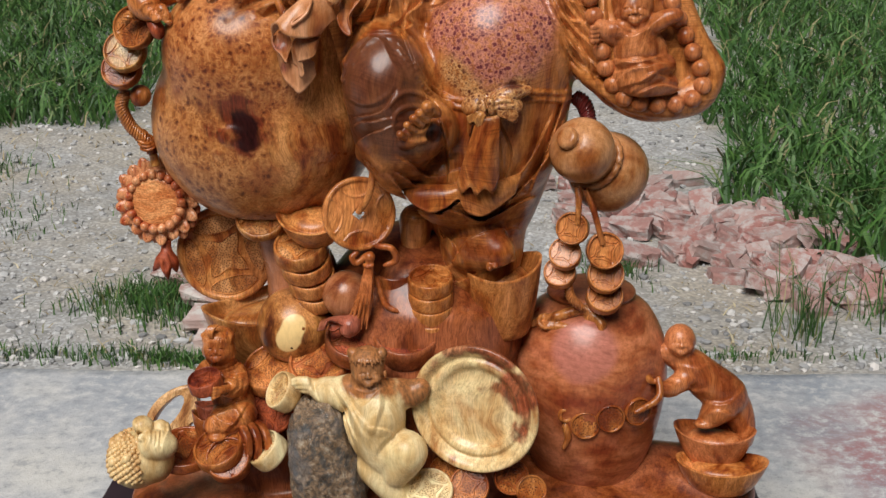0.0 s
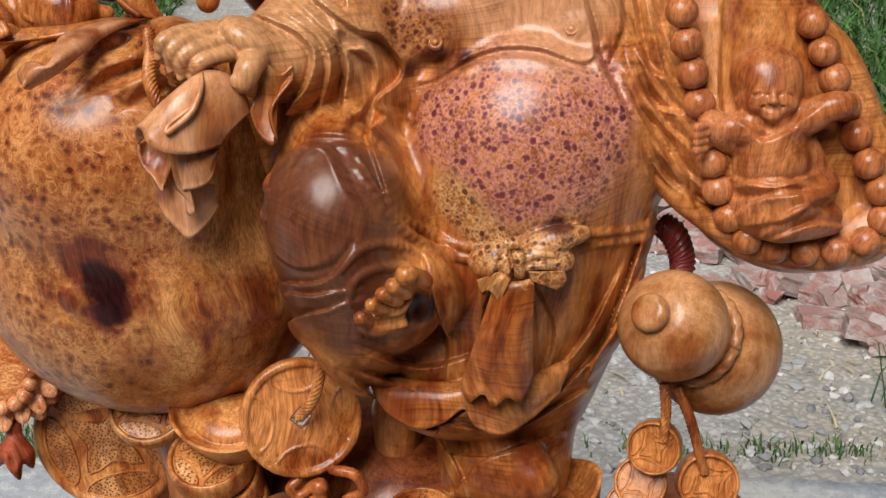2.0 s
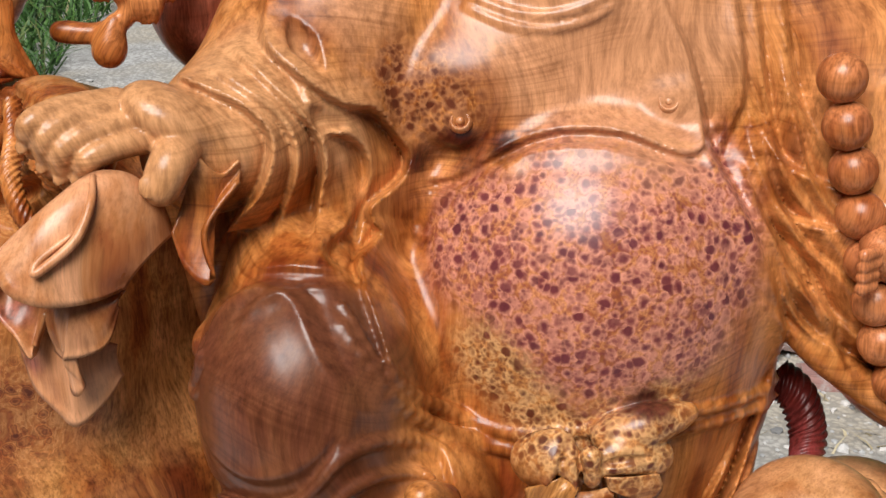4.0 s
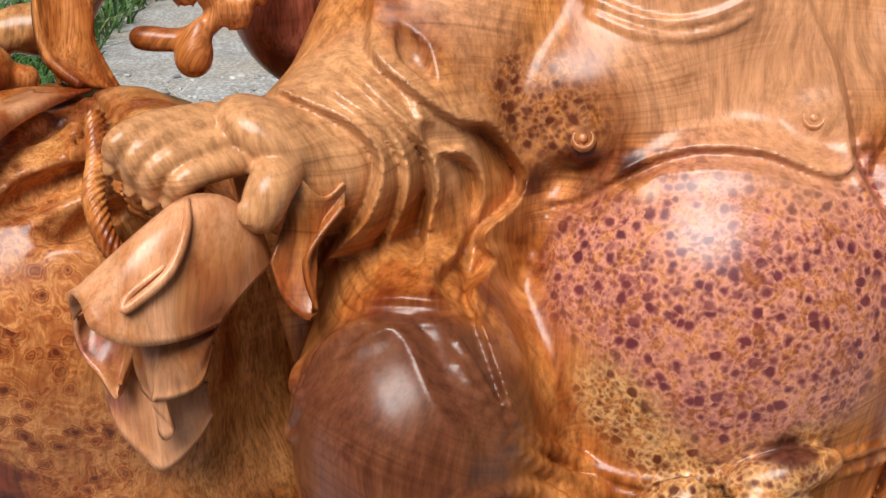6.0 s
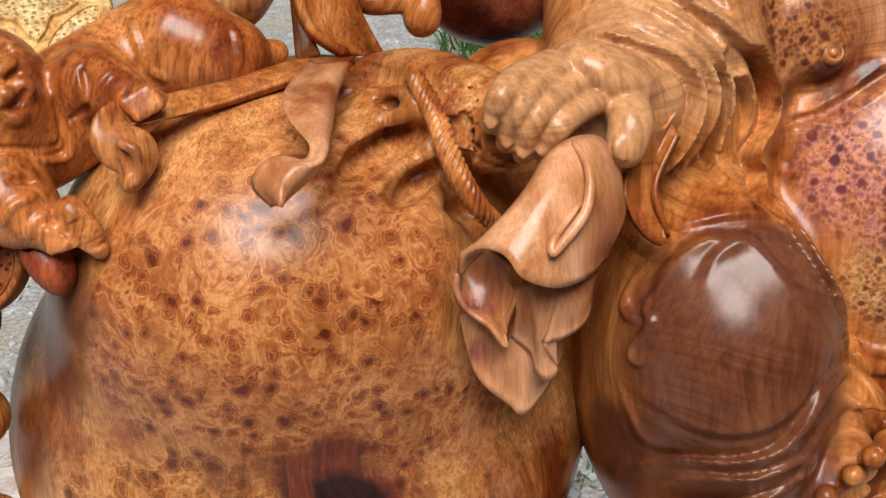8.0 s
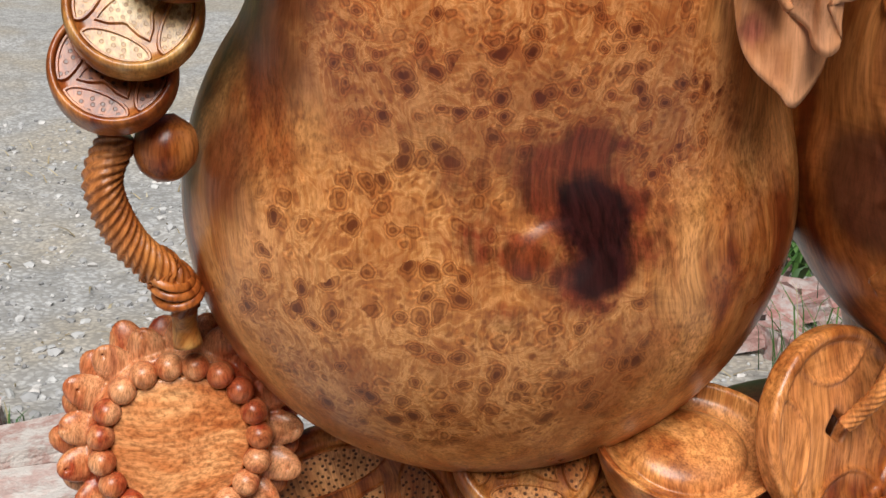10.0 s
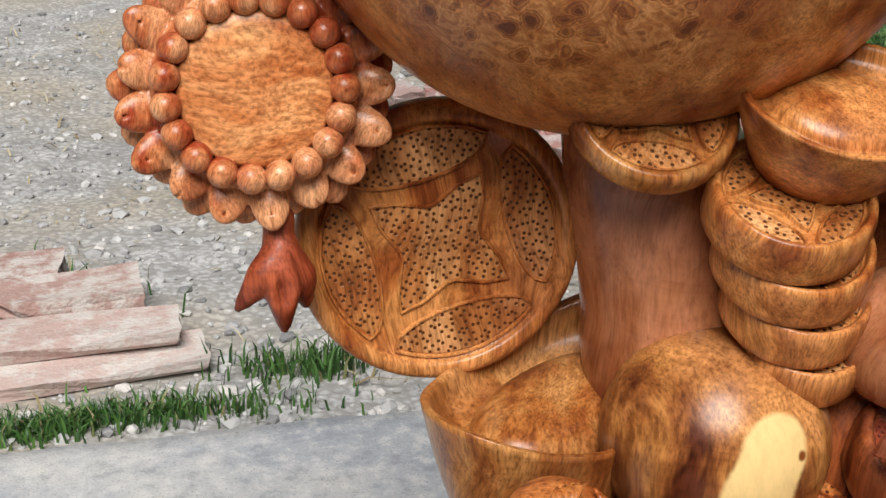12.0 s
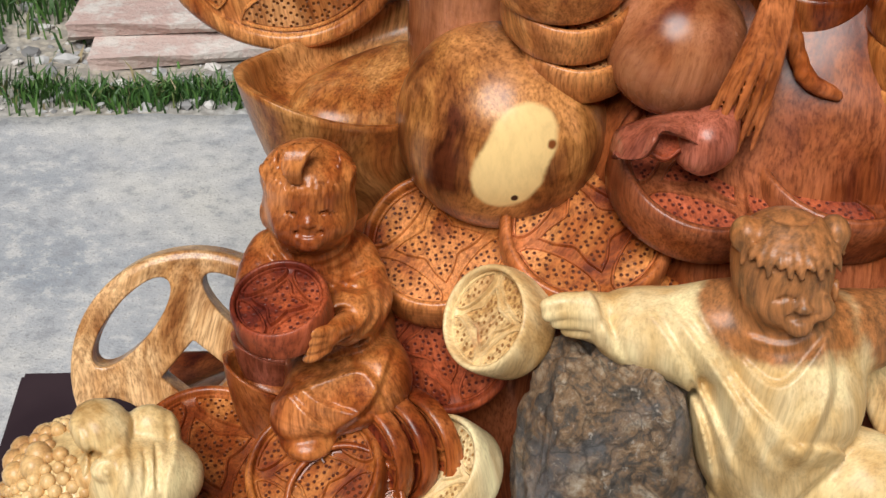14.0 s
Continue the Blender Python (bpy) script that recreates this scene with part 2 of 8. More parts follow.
# ---- shaping ----
class Clay:
    """A block of small cells into which rounded solids are blended and cut, then skinned as one mesh."""

    def __init__(self, lo, hi, step):
        self.lo, self.step = np.array(lo, float), step
        self.n = np.ceil((np.array(hi) - self.lo) / step).astype(int) + 1
        self.f = np.full(self.n, 9.0, np.float32)

    def region(self, lo, hi, pad):
        a = np.clip(np.floor((np.array(lo) - pad - self.lo) / self.step), 0, self.n - 1).astype(int)
        b = np.clip(np.ceil((np.array(hi) + pad - self.lo) / self.step) + 1, a + 1, self.n).astype(int)
        axes = [(self.lo[i] + self.step * np.arange(a[i], b[i])).astype(np.float32) for i in range(3)]
        return tuple(slice(p, q) for p, q in zip(a, b)), np.meshgrid(*axes, indexing="ij", sparse=True)

    def blend(self, sl, d, k, cut):
        f = -self.f[sl] if cut else self.f[sl]
        h = np.maximum(k - np.abs(f - d), 0) / k
        out = np.minimum(f, d) - h * h * (k / 4)
        self.f[sl] = -out if cut else out

    def ball(self, c, r, turn=(0, 0, 0), k=0.01, cut=False):
        r = np.array((r, r, r) if isinstance(r, (int, float)) else r, float)
        big = r.max()
        sl, (x, y, z) = self.region(np.array(c) - big, np.array(c) + big, k + 3 * self.step)
        m = np.array(Euler([radians(a) for a in turn]).to_matrix().transposed())
        p = [m[i, 0] * (x - c[0]) + m[i, 1] * (y - c[1]) + m[i, 2] * (z - c[2]) for i in range(3)]
        k0 = np.sqrt(sum((p[i] / r[i]) ** 2 for i in range(3))) + 1e-6
        k1 = np.sqrt(sum((p[i] / r[i] ** 2) ** 2 for i in range(3))) + 1e-6
        self.blend(sl, k0 * (k0 - 1) / k1, k, cut)

    def box(self, c, half, turn=(0, 0, 0), edge=0.004, k=0.004, cut=False):
        half, big = np.array(half, float), np.linalg.norm(half)
        sl, (x, y, z) = self.region(np.array(c) - big, np.array(c) + big, k + 3 * self.step)
        m = np.array(Euler([radians(a) for a in turn]).to_matrix().transposed())
        q = [np.abs(m[i, 0] * (x - c[0]) + m[i, 1] * (y - c[1]) + m[i, 2] * (z - c[2])) - half[i] + edge for i in range(3)]
        out = np.sqrt(sum(np.maximum(v, 0) ** 2 for v in q)) + np.minimum(np.maximum(np.maximum(q[0], q[1]), q[2]), 0) - edge
        self.blend(sl, out, k, cut)

    def drum(self, c, radius, half, turn=(0, 0, 0), edge=0.004, k=0.004, cut=False, bulge=0.0):
        """An upright round drum (turned by turn); bulge widens its middle."""
        big = math.hypot(radius + bulge, half)
        sl, (x, y, z) = self.region(np.array(c) - big, np.array(c) + big, k + 3 * self.step)
        m = np.array(Euler([radians(a) for a in turn]).to_matrix().transposed())
        p = [m[i, 0] * (x - c[0]) + m[i, 1] * (y - c[1]) + m[i, 2] * (z - c[2]) for i in range(3)]
        wide = radius + bulge * (1 - np.minimum((p[2] / half) ** 2, 1.5))
        q = [np.sqrt(p[0] ** 2 + p[1] ** 2) - wide + edge, np.abs(p[2]) - half + edge]
        out = np.sqrt(sum(np.maximum(v, 0) ** 2 for v in q)) + np.minimum(np.maximum(q[0], q[1]), 0) - edge
        self.blend(sl, out, k, cut)

    def ring(self, c, R, r, turn=(0, 0, 0), k=0.004, cut=False):
        sl, (x, y, z) = self.region(np.array(c) - R - r, np.array(c) + R + r, k + 3 * self.step)
        m = np.array(Euler([radians(a) for a in turn]).to_matrix().transposed())
        p = [m[i, 0] * (x - c[0]) + m[i, 1] * (y - c[1]) + m[i, 2] * (z - c[2]) for i in range(3)]
        self.blend(sl, np.sqrt((np.sqrt(p[0] ** 2 + p[1] ** 2) - R) ** 2 + p[2] ** 2) - r, k, cut)

    def limb(self, points, radii, k=0.008, cut=False, flat=None, steps=4):
        """A bent, tapering roll through the points; flat = (direction, ratio) thins it along a direction."""
        pts, rad = glide(points, radii, 14 if flat else steps)
        way, ratio = flat if flat else ((0, 0, 1), 1.0)
        way = np.array(Vector(way).normalized())
        for a, b, ra, rb in zip(pts[:-1], pts[1:], rad[:-1], rad[1:]):
            big = max(ra, rb)
            sl, (x, y, z) = self.region(np.minimum(a, b) - big, np.maximum(a, b) + big, k + 3 * self.step)
            ab = b - a
            t = np.clip(((x - a[0]) * ab[0] + (y - a[1]) * ab[1] + (z - a[2]) * ab[2]) / max(ab @ ab, 1e-9), 0, 1)
            d = [x - a[0] - t * ab[0], y - a[1] - t * ab[1], z - a[2] - t * ab[2]]
            sq = d[0] ** 2 + d[1] ** 2 + d[2] ** 2
            if flat:
                along = d[0] * way[0] + d[1] * way[1] + d[2] * way[2]
                sq = sq + along ** 2 * (ratio ** 2 - 1)
                self.blend(sl, (np.sqrt(sq) - (ra + t * (rb - ra))) / (1 + (ratio - 1) * 0.5), k, cut)
            else:
                self.blend(sl, np.sqrt(sq) - (ra + t * (rb - ra)), k, cut)

    def settle(self, points, radii, lift=0.0):
        """The line laid onto the surface along rays from one camera position, to fit its view."""
        pts, rad = glide(points, radii, 5)
        out = []
        for q in pts:
            way = q - np.array(self.tool)
            way /= np.linalg.norm(way)
            run = q + np.arange(-0.09, 0.12, 0.0012)[:, None] * way
            cell = np.round((run - self.lo) / self.step).astype(int)
            ok = ((cell >= 0) & (cell < self.n)).all(1)
            cell = np.clip(cell, 0, self.n - 1)
            inside = np.where(ok & (self.f[tuple(cell.T)] < 0))[0]
            out.append((run[inside[0]] - lift * way) if len(inside) else q)
        out = np.array(out)
        if len(out) > 4:
            for again in range(4):
                out[1:-1] = (out[:-2] + 2 * out[1:-1] + out[2:]) / 4
        return out, rad

    def land(self, q):
        """The surface point that the ray from the camera position towards q meets."""
        return tuple(self.settle([q, q], 0.001)[0][0])

    def ridge(self, points, radii, k=0.003, lift=0.0, cut=False):
        """A raised line, or a groove, that follows the surface."""
        pts, rad = self.settle(points, radii, lift)
        self.limb(pts, rad, k=k, cut=cut, steps=1)

    def fold(self, points, r, side=1.0, depth=0.8):
        """A pleat: one sheet overlaps the next along the line, with a crisp edge and a crease beside it."""
        n = len(points)
        shape = np.sin(np.linspace(0.25, math.pi - 0.25, max(n, 3)))
        pts, size = self.settle(points, r * (0.25 + 0.75 * shape))
        way = np.gradient(pts, axis=0)
        off = np.cross(way, pts - np.array(self.tool))
        off *= -side / (np.linalg.norm(off, axis=1)[:, None] + 1e-9)
        wide = 2.8 * r
        sl, (x, y, z) = self.region(pts.min(0), pts.max(0), 2.1 * wide)
        shape3 = self.f[sl].shape
        near = np.full(shape3, 9.0, np.float32)
        across, lift = np.zeros(shape3, np.float32), np.zeros(shape3, np.float32)
        for i in range(len(pts) - 1):
            a, ab = pts[i], pts[i + 1] - pts[i]
            t = np.clip(((x - a[0]) * ab[0] + (y - a[1]) * ab[1] + (z - a[2]) * ab[2]) / max(ab @ ab, 1e-9), 0, 1)
            d = [x - a[0] - t * ab[0], y - a[1] - t * ab[1], z - a[2] - t * ab[2]]
            sq = d[0] ** 2 + d[1] ** 2 + d[2] ** 2
            new_one = sq < near
            near = np.where(new_one, sq, near)
            across = np.where(new_one, d[0] * off[i][0] + d[1] * off[i][1] + d[2] * off[i][2], across)
            lift = np.where(new_one, size[i] + t * (size[i + 1] - size[i]), lift)
        away = np.sqrt(near)
        soft = np.clip((across / (2.4 * self.step) + 0.5), 0, 1)
        up = soft * np.exp(-np.maximum(across, 0) / wide)
        down = (1 - soft) * np.exp(np.minimum(across, 0) / (0.45 * wide))
        fade = np.clip((2.1 * wide - away) / (1.3 * wide), 0, 1)
        self.f[sl] -= (lift * fade * (1.55 * up - 1.25 * depth * down)).astype(np.float32)

    def skin(self, name):
        f = self.f
        s = f < 0
        c = sum(s[i:s.shape[0] - 1 + i, j:s.shape[1] - 1 + j, l:s.shape[2] - 1 + l].astype(np.int8) for i in (0, 1) for j in (0, 1) for l in (0, 1))
        cells = np.argwhere((c > 0) & (c < 8))
        index = np.full(c.shape, -1, np.int32)
        index[tuple(cells.T)] = np.arange(len(cells))
        total, count = np.zeros((len(cells), 3)), np.zeros((len(cells), 1))
        for ax in range(3):
            for u in (0, 1):
                for v in (0, 1):
                    o = np.insert(np.array([u, v]), ax, 0)
                    e = np.eye(3, dtype=int)[ax]
                    f0, f1 = f[tuple((cells + o).T)], f[tuple((cells + o + e).T)]
                    on = ((f0 < 0) != (f1 < 0))[:, None]
                    t = np.where(on[:, 0], f0 / np.where(f0 == f1, 1, f0 - f1), 0)[:, None]
                    total += on * (o + t * e)
                    count += on
        verts = self.lo + self.step * (cells + total / np.maximum(count, 1))
        quads = []
        for ax in range(3):
            i, j = [a for a in range(3) if a != ax]
            body = [slice(1, -1)] * 3
            body[ax] = slice(0, -1)
            nxt = list(body)
            nxt[ax] = slice(1, None)
            a, b = s[tuple(body)], s[tuple(nxt)]
            for sign in (True, False):
                at = np.argwhere((a == sign) & (b != sign))
                if not len(at):
                    continue
                at = at + np.array([0 if n == ax else 1 for n in range(3)])
                ei, ej = np.eye(3, dtype=int)[i], np.eye(3, dtype=int)[j]
                q = np.stack([index[tuple((at - ei - ej).T)], index[tuple((at - ej).T)], index[tuple(at.T)], index[tuple((at - ei).T)]], 1)
                quads.append(q if sign == (ax != 1) else q[:, ::-1])
        return grid_mesh(name, verts, np.concatenate(quads))


def grid_mesh(name, verts, quads):
    me = bpy.data.meshes.new(name)
    me.vertices.add(len(verts))
    me.vertices.foreach_set("co", np.asarray(verts, np.float32).ravel())
    me.loops.add(quads.size)
    me.loops.foreach_set("vertex_index", np.asarray(quads, np.int32).ravel())
    me.polygons.add(len(quads))
    me.polygons.foreach_set("loop_start", np.arange(0, quads.size, quads.shape[1], dtype=np.int32))
    me.polygons.foreach_set("use_smooth", np.ones(len(quads), bool))
    me.update(calc_edges=True)
    me.validate()
    return me


def glide(points, radii, steps=4):
    """A smooth line through the points, with radii between."""
    p = np.array(points, float)
    r = np.array(radii if hasattr(radii, "__len__") else [radii] * len(p), float)
    if len(r) != len(p):
        r = np.interp(np.linspace(0, 1, len(p)), np.linspace(0, 1, len(r)), r)
    if len(p) < 3 or steps < 2:
        return p, r
    e = np.vstack([2 * p[0] - p[1], p, 2 * p[-1] - p[-2]])
    out, rad = [], []
    for n in range(len(p) - 1):
        a, b, c, d = e[n:n + 4]
        for t in np.arange(steps) / steps:
            out.append(0.5 * (2 * b + (c - a) * t + (2 * a - 5 * b + 4 * c - d) * t * t + (3 * b - a - 3 * c + d) * t ** 3))
            rad.append(r[n] + t * (r[n + 1] - r[n]))
    return np.array(out + [p[-1]]), np.array(rad + [r[-1]])


def drape(top, hem, th=0.0016, out=0.0, cols=44, rows=16, toward=(0, -1, 0.3)):
    """A thin cloth sheet hung between two lines, bowed out towards a side, with a rolled hem."""
    def even(line):
        p, _ = glide(line, 1, 12)
        run = np.concatenate([[0], np.cumsum(np.linalg.norm(np.diff(p, axis=0), axis=1))])
        return np.stack([np.interp(np.linspace(0, run[-1], cols), run, p[:, n]) for n in range(3)], 1)
    a, b = even(top), even(hem)
    v = np.linspace(0, 1, rows)[:, None, None]
    way = np.array(Vector(toward).normalized())
    grid = a * (1 - v) + b * v + way * out * np.sin(math.pi * v ** 0.8)
    du, dv = np.gradient(grid, axis=1), np.gradient(grid, axis=0)
    nrm = np.cross(du, dv)
    nrm /= np.linalg.norm(nrm, axis=2)[:, :, None] + 1e-9
    if (nrm @ way).mean() < 0:
        nrm = -nrm
    thick = th * (0.5 + 0.9 * np.exp(-((1 - v) / 0.07) ** 2))
    verts = np.concatenate([(grid + nrm * thick).reshape(-1, 3), (grid - nrm * thick).reshape(-1, 3)])
    n = cols * rows
    f = [(i * cols + j, i * cols + j + 1, (i + 1) * cols + j + 1, (i + 1) * cols + j) for i in range(rows - 1) for j in range(cols - 1)]
    f = f + [tuple(q + n for q in face[::-1]) for face in f]
    rim = [j for j in range(cols)] + [i * cols + cols - 1 for i in range(1, rows)] + [(rows - 1) * cols + j for j in range(cols - 2, -1, -1)] + [i * cols for i in range(rows - 2, 0, -1)]
    f += [(p, q, q + n, p + n) for p, q in zip(rim, rim[1:] + rim[:1])]
    bm = bmesh.new()
    vs = [bm.verts.new(p) for p in verts]
    for face in f:
        bm.faces.new([vs[q] for q in face])
    bmesh.ops.recalc_face_normals(bm, faces=bm.faces)
    return bm


def part(name, data, mat, parent=None, label="", at=None):
    """Links a mesh or bmesh as one object under a thing or a part."""
    if isinstance(data, bmesh.types.BMesh):
        me = bpy.data.meshes.new(name)
        data.to_mesh(me)
        data.free()
        me.polygons.foreach_set("use_smooth", np.ones(len(me.polygons), bool))
    else:
        me = data
    if mat and not me.materials:
        me.materials.append(mat)
    ob = new(name, me)
    if at is not None:
        ob.matrix_world = at
    if parent:
        ob.parent = parent
        ob.matrix_parent_inverse = parent.matrix_world.inverted()
    if label:
        tagged(ob, label)
    return ob


def lathe(profile, segs=40, steps=5):
    """A turned solid from (radius, height) pairs, smoothed between; closed at the axis where the radius is 0."""
    pts, _ = glide([(r, 0, h) for r, h in profile], 1, steps)
    bm = bmesh.new()
    rows = []
    for r, _, h in pts:
        r = max(r, 0.0)
        rows.append([bm.verts.new((0, 0, h))] if r < 1e-5 else [bm.verts.new((r * math.cos(a), r * math.sin(a), h)) for a in np.arange(segs) * math.tau / segs])
    for a, b in zip(rows[:-1], rows[1:]):
        for n in range(segs):
            m = (n + 1) % segs
            if len(a) == 1 and len(b) > 1:
                bm.faces.new((a[0], b[m], b[n]))
            elif len(b) == 1 and len(a) > 1:
                bm.faces.new((a[n], a[m], b[0]))
            elif len(a) > 1:
                bm.faces.new((a[n], a[m], b[m], b[n]))
    bmesh.ops.recalc_face_normals(bm, faces=bm.faces)
    return bm


def tube(points, radii, sides=12, steps=5, twist=0.0, lobes=0, depth=0.0):
    """A round or lobed, possibly twisted, tube along a line, with closed ends."""
    pts, rad = glide(points, radii, steps)
    bm = bmesh.new()
    rows, up = [], Vector((0.123, 0.2, 1)).normalized()
    run = 0.0
    for n, p in enumerate(pts):
        way = Vector(pts[min(n + 1, len(pts) - 1)] - pts[max(n - 1, 0)]).normalized()
        side = way.cross(up).normalized()
        up = side.cross(way).normalized()
        run += np.linalg.norm(p - pts[max(n - 1, 0)])
        row = []
        for a in np.arange(sides) * math.tau / sides:
            r = rad[n] * (1 + depth * math.cos(lobes * a + twist * run)) if lobes else rad[n]
            row.append(bm.verts.new(Vector(p) + side * (r * math.cos(a)) + up * (r * math.sin(a))))
        rows.append(row)
    for a, b in zip(rows[:-1], rows[1:]):
        for n in range(sides):
            m = (n + 1) % sides
            bm.faces.new((a[n], a[m], b[m], b[n]))
    bm.faces.new(rows[0][::-1])
    bm.faces.new(rows[-1])
    bmesh.ops.recalc_face_normals(bm, faces=bm.faces)
    return bm


def facing(c, toward, spin=0.0):
    """A pose at c whose z axis points along toward."""
    return Matrix.Translation(c) @ Vector(toward).to_track_quat("Z", "Y").to_matrix().to_4x4() @ Matrix.Rotation(radians(spin), 4, "Z")


AMBER, HONEY, RUST, UMBER = (0.64, 0.255, 0.055), (0.45, 0.135, 0.022), (0.23, 0.045, 0.008), (0.07, 0.014, 0.005)
CREAM = (0.80, 0.62, 0.31)
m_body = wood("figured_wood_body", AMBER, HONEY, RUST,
              burls=[([((0.155, -0.065, 1.085), 0.068), ((0.10, -0.05, 1.09), 0.035)], 150.0, ((0.10, 0.018, 0.008), (0.24, 0.065, 0.018)), (0.74, 0.42, 0.12), False), ([((0.175, -0.045, 1.155), 0.088), ((0.10, -0.03, 1.15), 0.05)], 142.0, ((0.12, 0.022, 0.028), (0.27, 0.060, 0.045)), (0.68, 0.27, 0.14), False), ([((0.040, 0.01, 1.245), 0.034), ((0.065, 0.0, 1.225), 0.022)], 150.0, ((0.10, 0.018, 0.006), (0.2, 0.05, 0.012)), (0.40, 0.15, 0.03), False)],
              stains_and_shade=[([((0.15, 0.0, 1.275), 0.075), ((0.20, 0.0, 1.25), 0.05), ((0.02, 0.0, 1.29), 0.03)], 0.05, (0.68, 0.33, 0.13)), ([((-0.11, -0.06, 1.235), 0.055), ((-0.04, -0.02, 1.235), 0.045), ((0.01, -0.02, 1.215), 0.03)], 0.03, (0.70, 0.36, 0.13)), ([((0.075, -0.005, 1.200), 0.016), ((0.10, -0.005, 1.208), 0.009), ((0.055, 0.0, 1.195), 0.010)], 0.010, (0.085, 0.010, 0.004)), ([((-0.020, -0.085, 1.085), 0.066), ((-0.015, -0.09, 1.03), 0.060), ((0.0, -0.09, 0.985), 0.040), ((-0.06, -0.05, 1.00), 0.04)], 0.020, (0.14, 0.046, 0.019)),
                      # Dark spots paint in shade: the hollow by the foot, the belt's hollow knot.
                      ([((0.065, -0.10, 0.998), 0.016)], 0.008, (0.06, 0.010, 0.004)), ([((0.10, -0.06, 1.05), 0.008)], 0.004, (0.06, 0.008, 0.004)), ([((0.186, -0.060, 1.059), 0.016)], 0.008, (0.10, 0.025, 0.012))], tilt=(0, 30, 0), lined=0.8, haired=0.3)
m_sack = wood("burl_wood_sack", (0.66, 0.30, 0.075), (0.50, 0.165, 0.032), (0.25, 0.055, 0.012), grain=(34.0, 34.0, 4.0),
              burls=[([((-0.288, -0.060, 1.087), 0.105), ((-0.25, -0.07, 1.155), 0.075), ((-0.21, -0.06, 1.05), 0.05)], 98.0, ((0.12, 0.022, 0.008), (0.27, 0.065, 0.016)), (0.60, 0.20, 0.050), True), ([((-0.338, -0.040, 0.943), 0.105), ((-0.26, -0.05, 0.92), 0.07)], 86.0, ((0.14, 0.035, 0.010), (0.28, 0.085, 0.018)), (0.64, 0.29, 0.075), True)],
              stains_and_shade=[([((-0.239, -0.060, 1.005), 0.027), ((-0.235, -0.060, 0.975), 0.022), ((-0.263, -0.060, 1.016), 0.017), ((-0.282, -0.060, 1.033), 0.009), ((-0.220, -0.060, 1.009), 0.016), ((-0.302, -0.060, 0.999), 0.016), ((-0.318, -0.060, 1.012), 0.012), ((-0.270, -0.065, 1.030), 0.018), ((-0.305, -0.060, 1.020), 0.014), ((-0.245, -0.065, 1.040), 0.014), ((-0.205, -0.055, 0.985), 0.014)], 0.018, (0.17, 0.030, 0.010)),
                      ([((-0.237, -0.060, 1.001), 0.020), ((-0.234, -0.060, 0.975), 0.016), ((-0.249, -0.060, 1.014), 0.012)], 0.009, (0.020, 0.004, 0.004)),
                      ([((-0.342, -0.050, 1.029), 0.013)], 0.008, (0.12, 0.028, 0.012)), ([((-0.278, -0.060, 0.987), 0.013), ((-0.282, -0.050, 0.955), 0.009)], 0.008, (0.22, 0.040, 0.010)), ([((-0.360, -0.050, 1.084), 0.006)], 0.004, (0.10, 0.02, 0.01)),
                      # Left flank: brown streaks, darkened further in colour to counter the sky's sheen.
                      ([((-0.399, -0.020, 1.048), 0.007)], 0.005, (0.16, 0.03, 0.01)), ([((-0.388, 0.010, 1.13), 0.034), ((-0.402, 0.020, 1.075), 0.034), ((-0.41, 0.05, 1.02), 0.03)], 0.03, (0.16, 0.042, 0.012)), ([((-0.397, -0.010, 0.956), 0.010), ((-0.377, -0.020, 0.938), 0.012)], 0.010, (0.17, 0.055, 0.022)), ([((-0.195, 0.000, 0.895), 0.003)], 0.003, (0.09, 0.015, 0.008))])
m_wood = wood("orange_wood", AMBER, HONEY, RUST)
m_child = wood("plain_orange_wood", (0.60, 0.24, 0.07), (0.47, 0.15, 0.032), (0.30, 0.07, 0.014), figure=0.45)
m_red = wood("red_heartwood", (0.46, 0.10, 0.024), (0.29, 0.048, 0.012), (0.12, 0.016, 0.006), gloss=0.42)
m_sap = wood("pale_sapwood", (0.84, 0.70, 0.40), CREAM, (0.64, 0.42, 0.16), gloss=0.36, figure=0.3)
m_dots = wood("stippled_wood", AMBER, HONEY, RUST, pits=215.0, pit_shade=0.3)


m_pale = wood("half_pale_wood", (0.80, 0.58, 0.26), (0.62, 0.35, 0.10), (0.40, 0.14, 0.03))
m_paledots = wood("stippled_pale_wood", (0.82, 0.66, 0.36), (0.72, 0.52, 0.23), (0.52, 0.28, 0.09), pits=215.0)
m_flower = wood("orange_red_wood", (0.82, 0.38, 0.14), (0.66, 0.22, 0.065), (0.42, 0.07, 0.02), grain=(60.0, 60.0, 18.0))
m_gourd = wood("tan_wood", (0.56, 0.27, 0.085), (0.46, 0.18, 0.045), (0.30, 0.09, 0.018), grain=(30.0, 30.0, 12.0), figure=0.45)
m_crimson = wood("crimson_wood", (0.20, 0.022, 0.012), (0.13, 0.012, 0.008), (0.06, 0.006, 0.004))
m_beads = wood("rosy_wood", (0.60, 0.22, 0.06), (0.45, 0.13, 0.028), (0.26, 0.055, 0.012), figure=0.7)


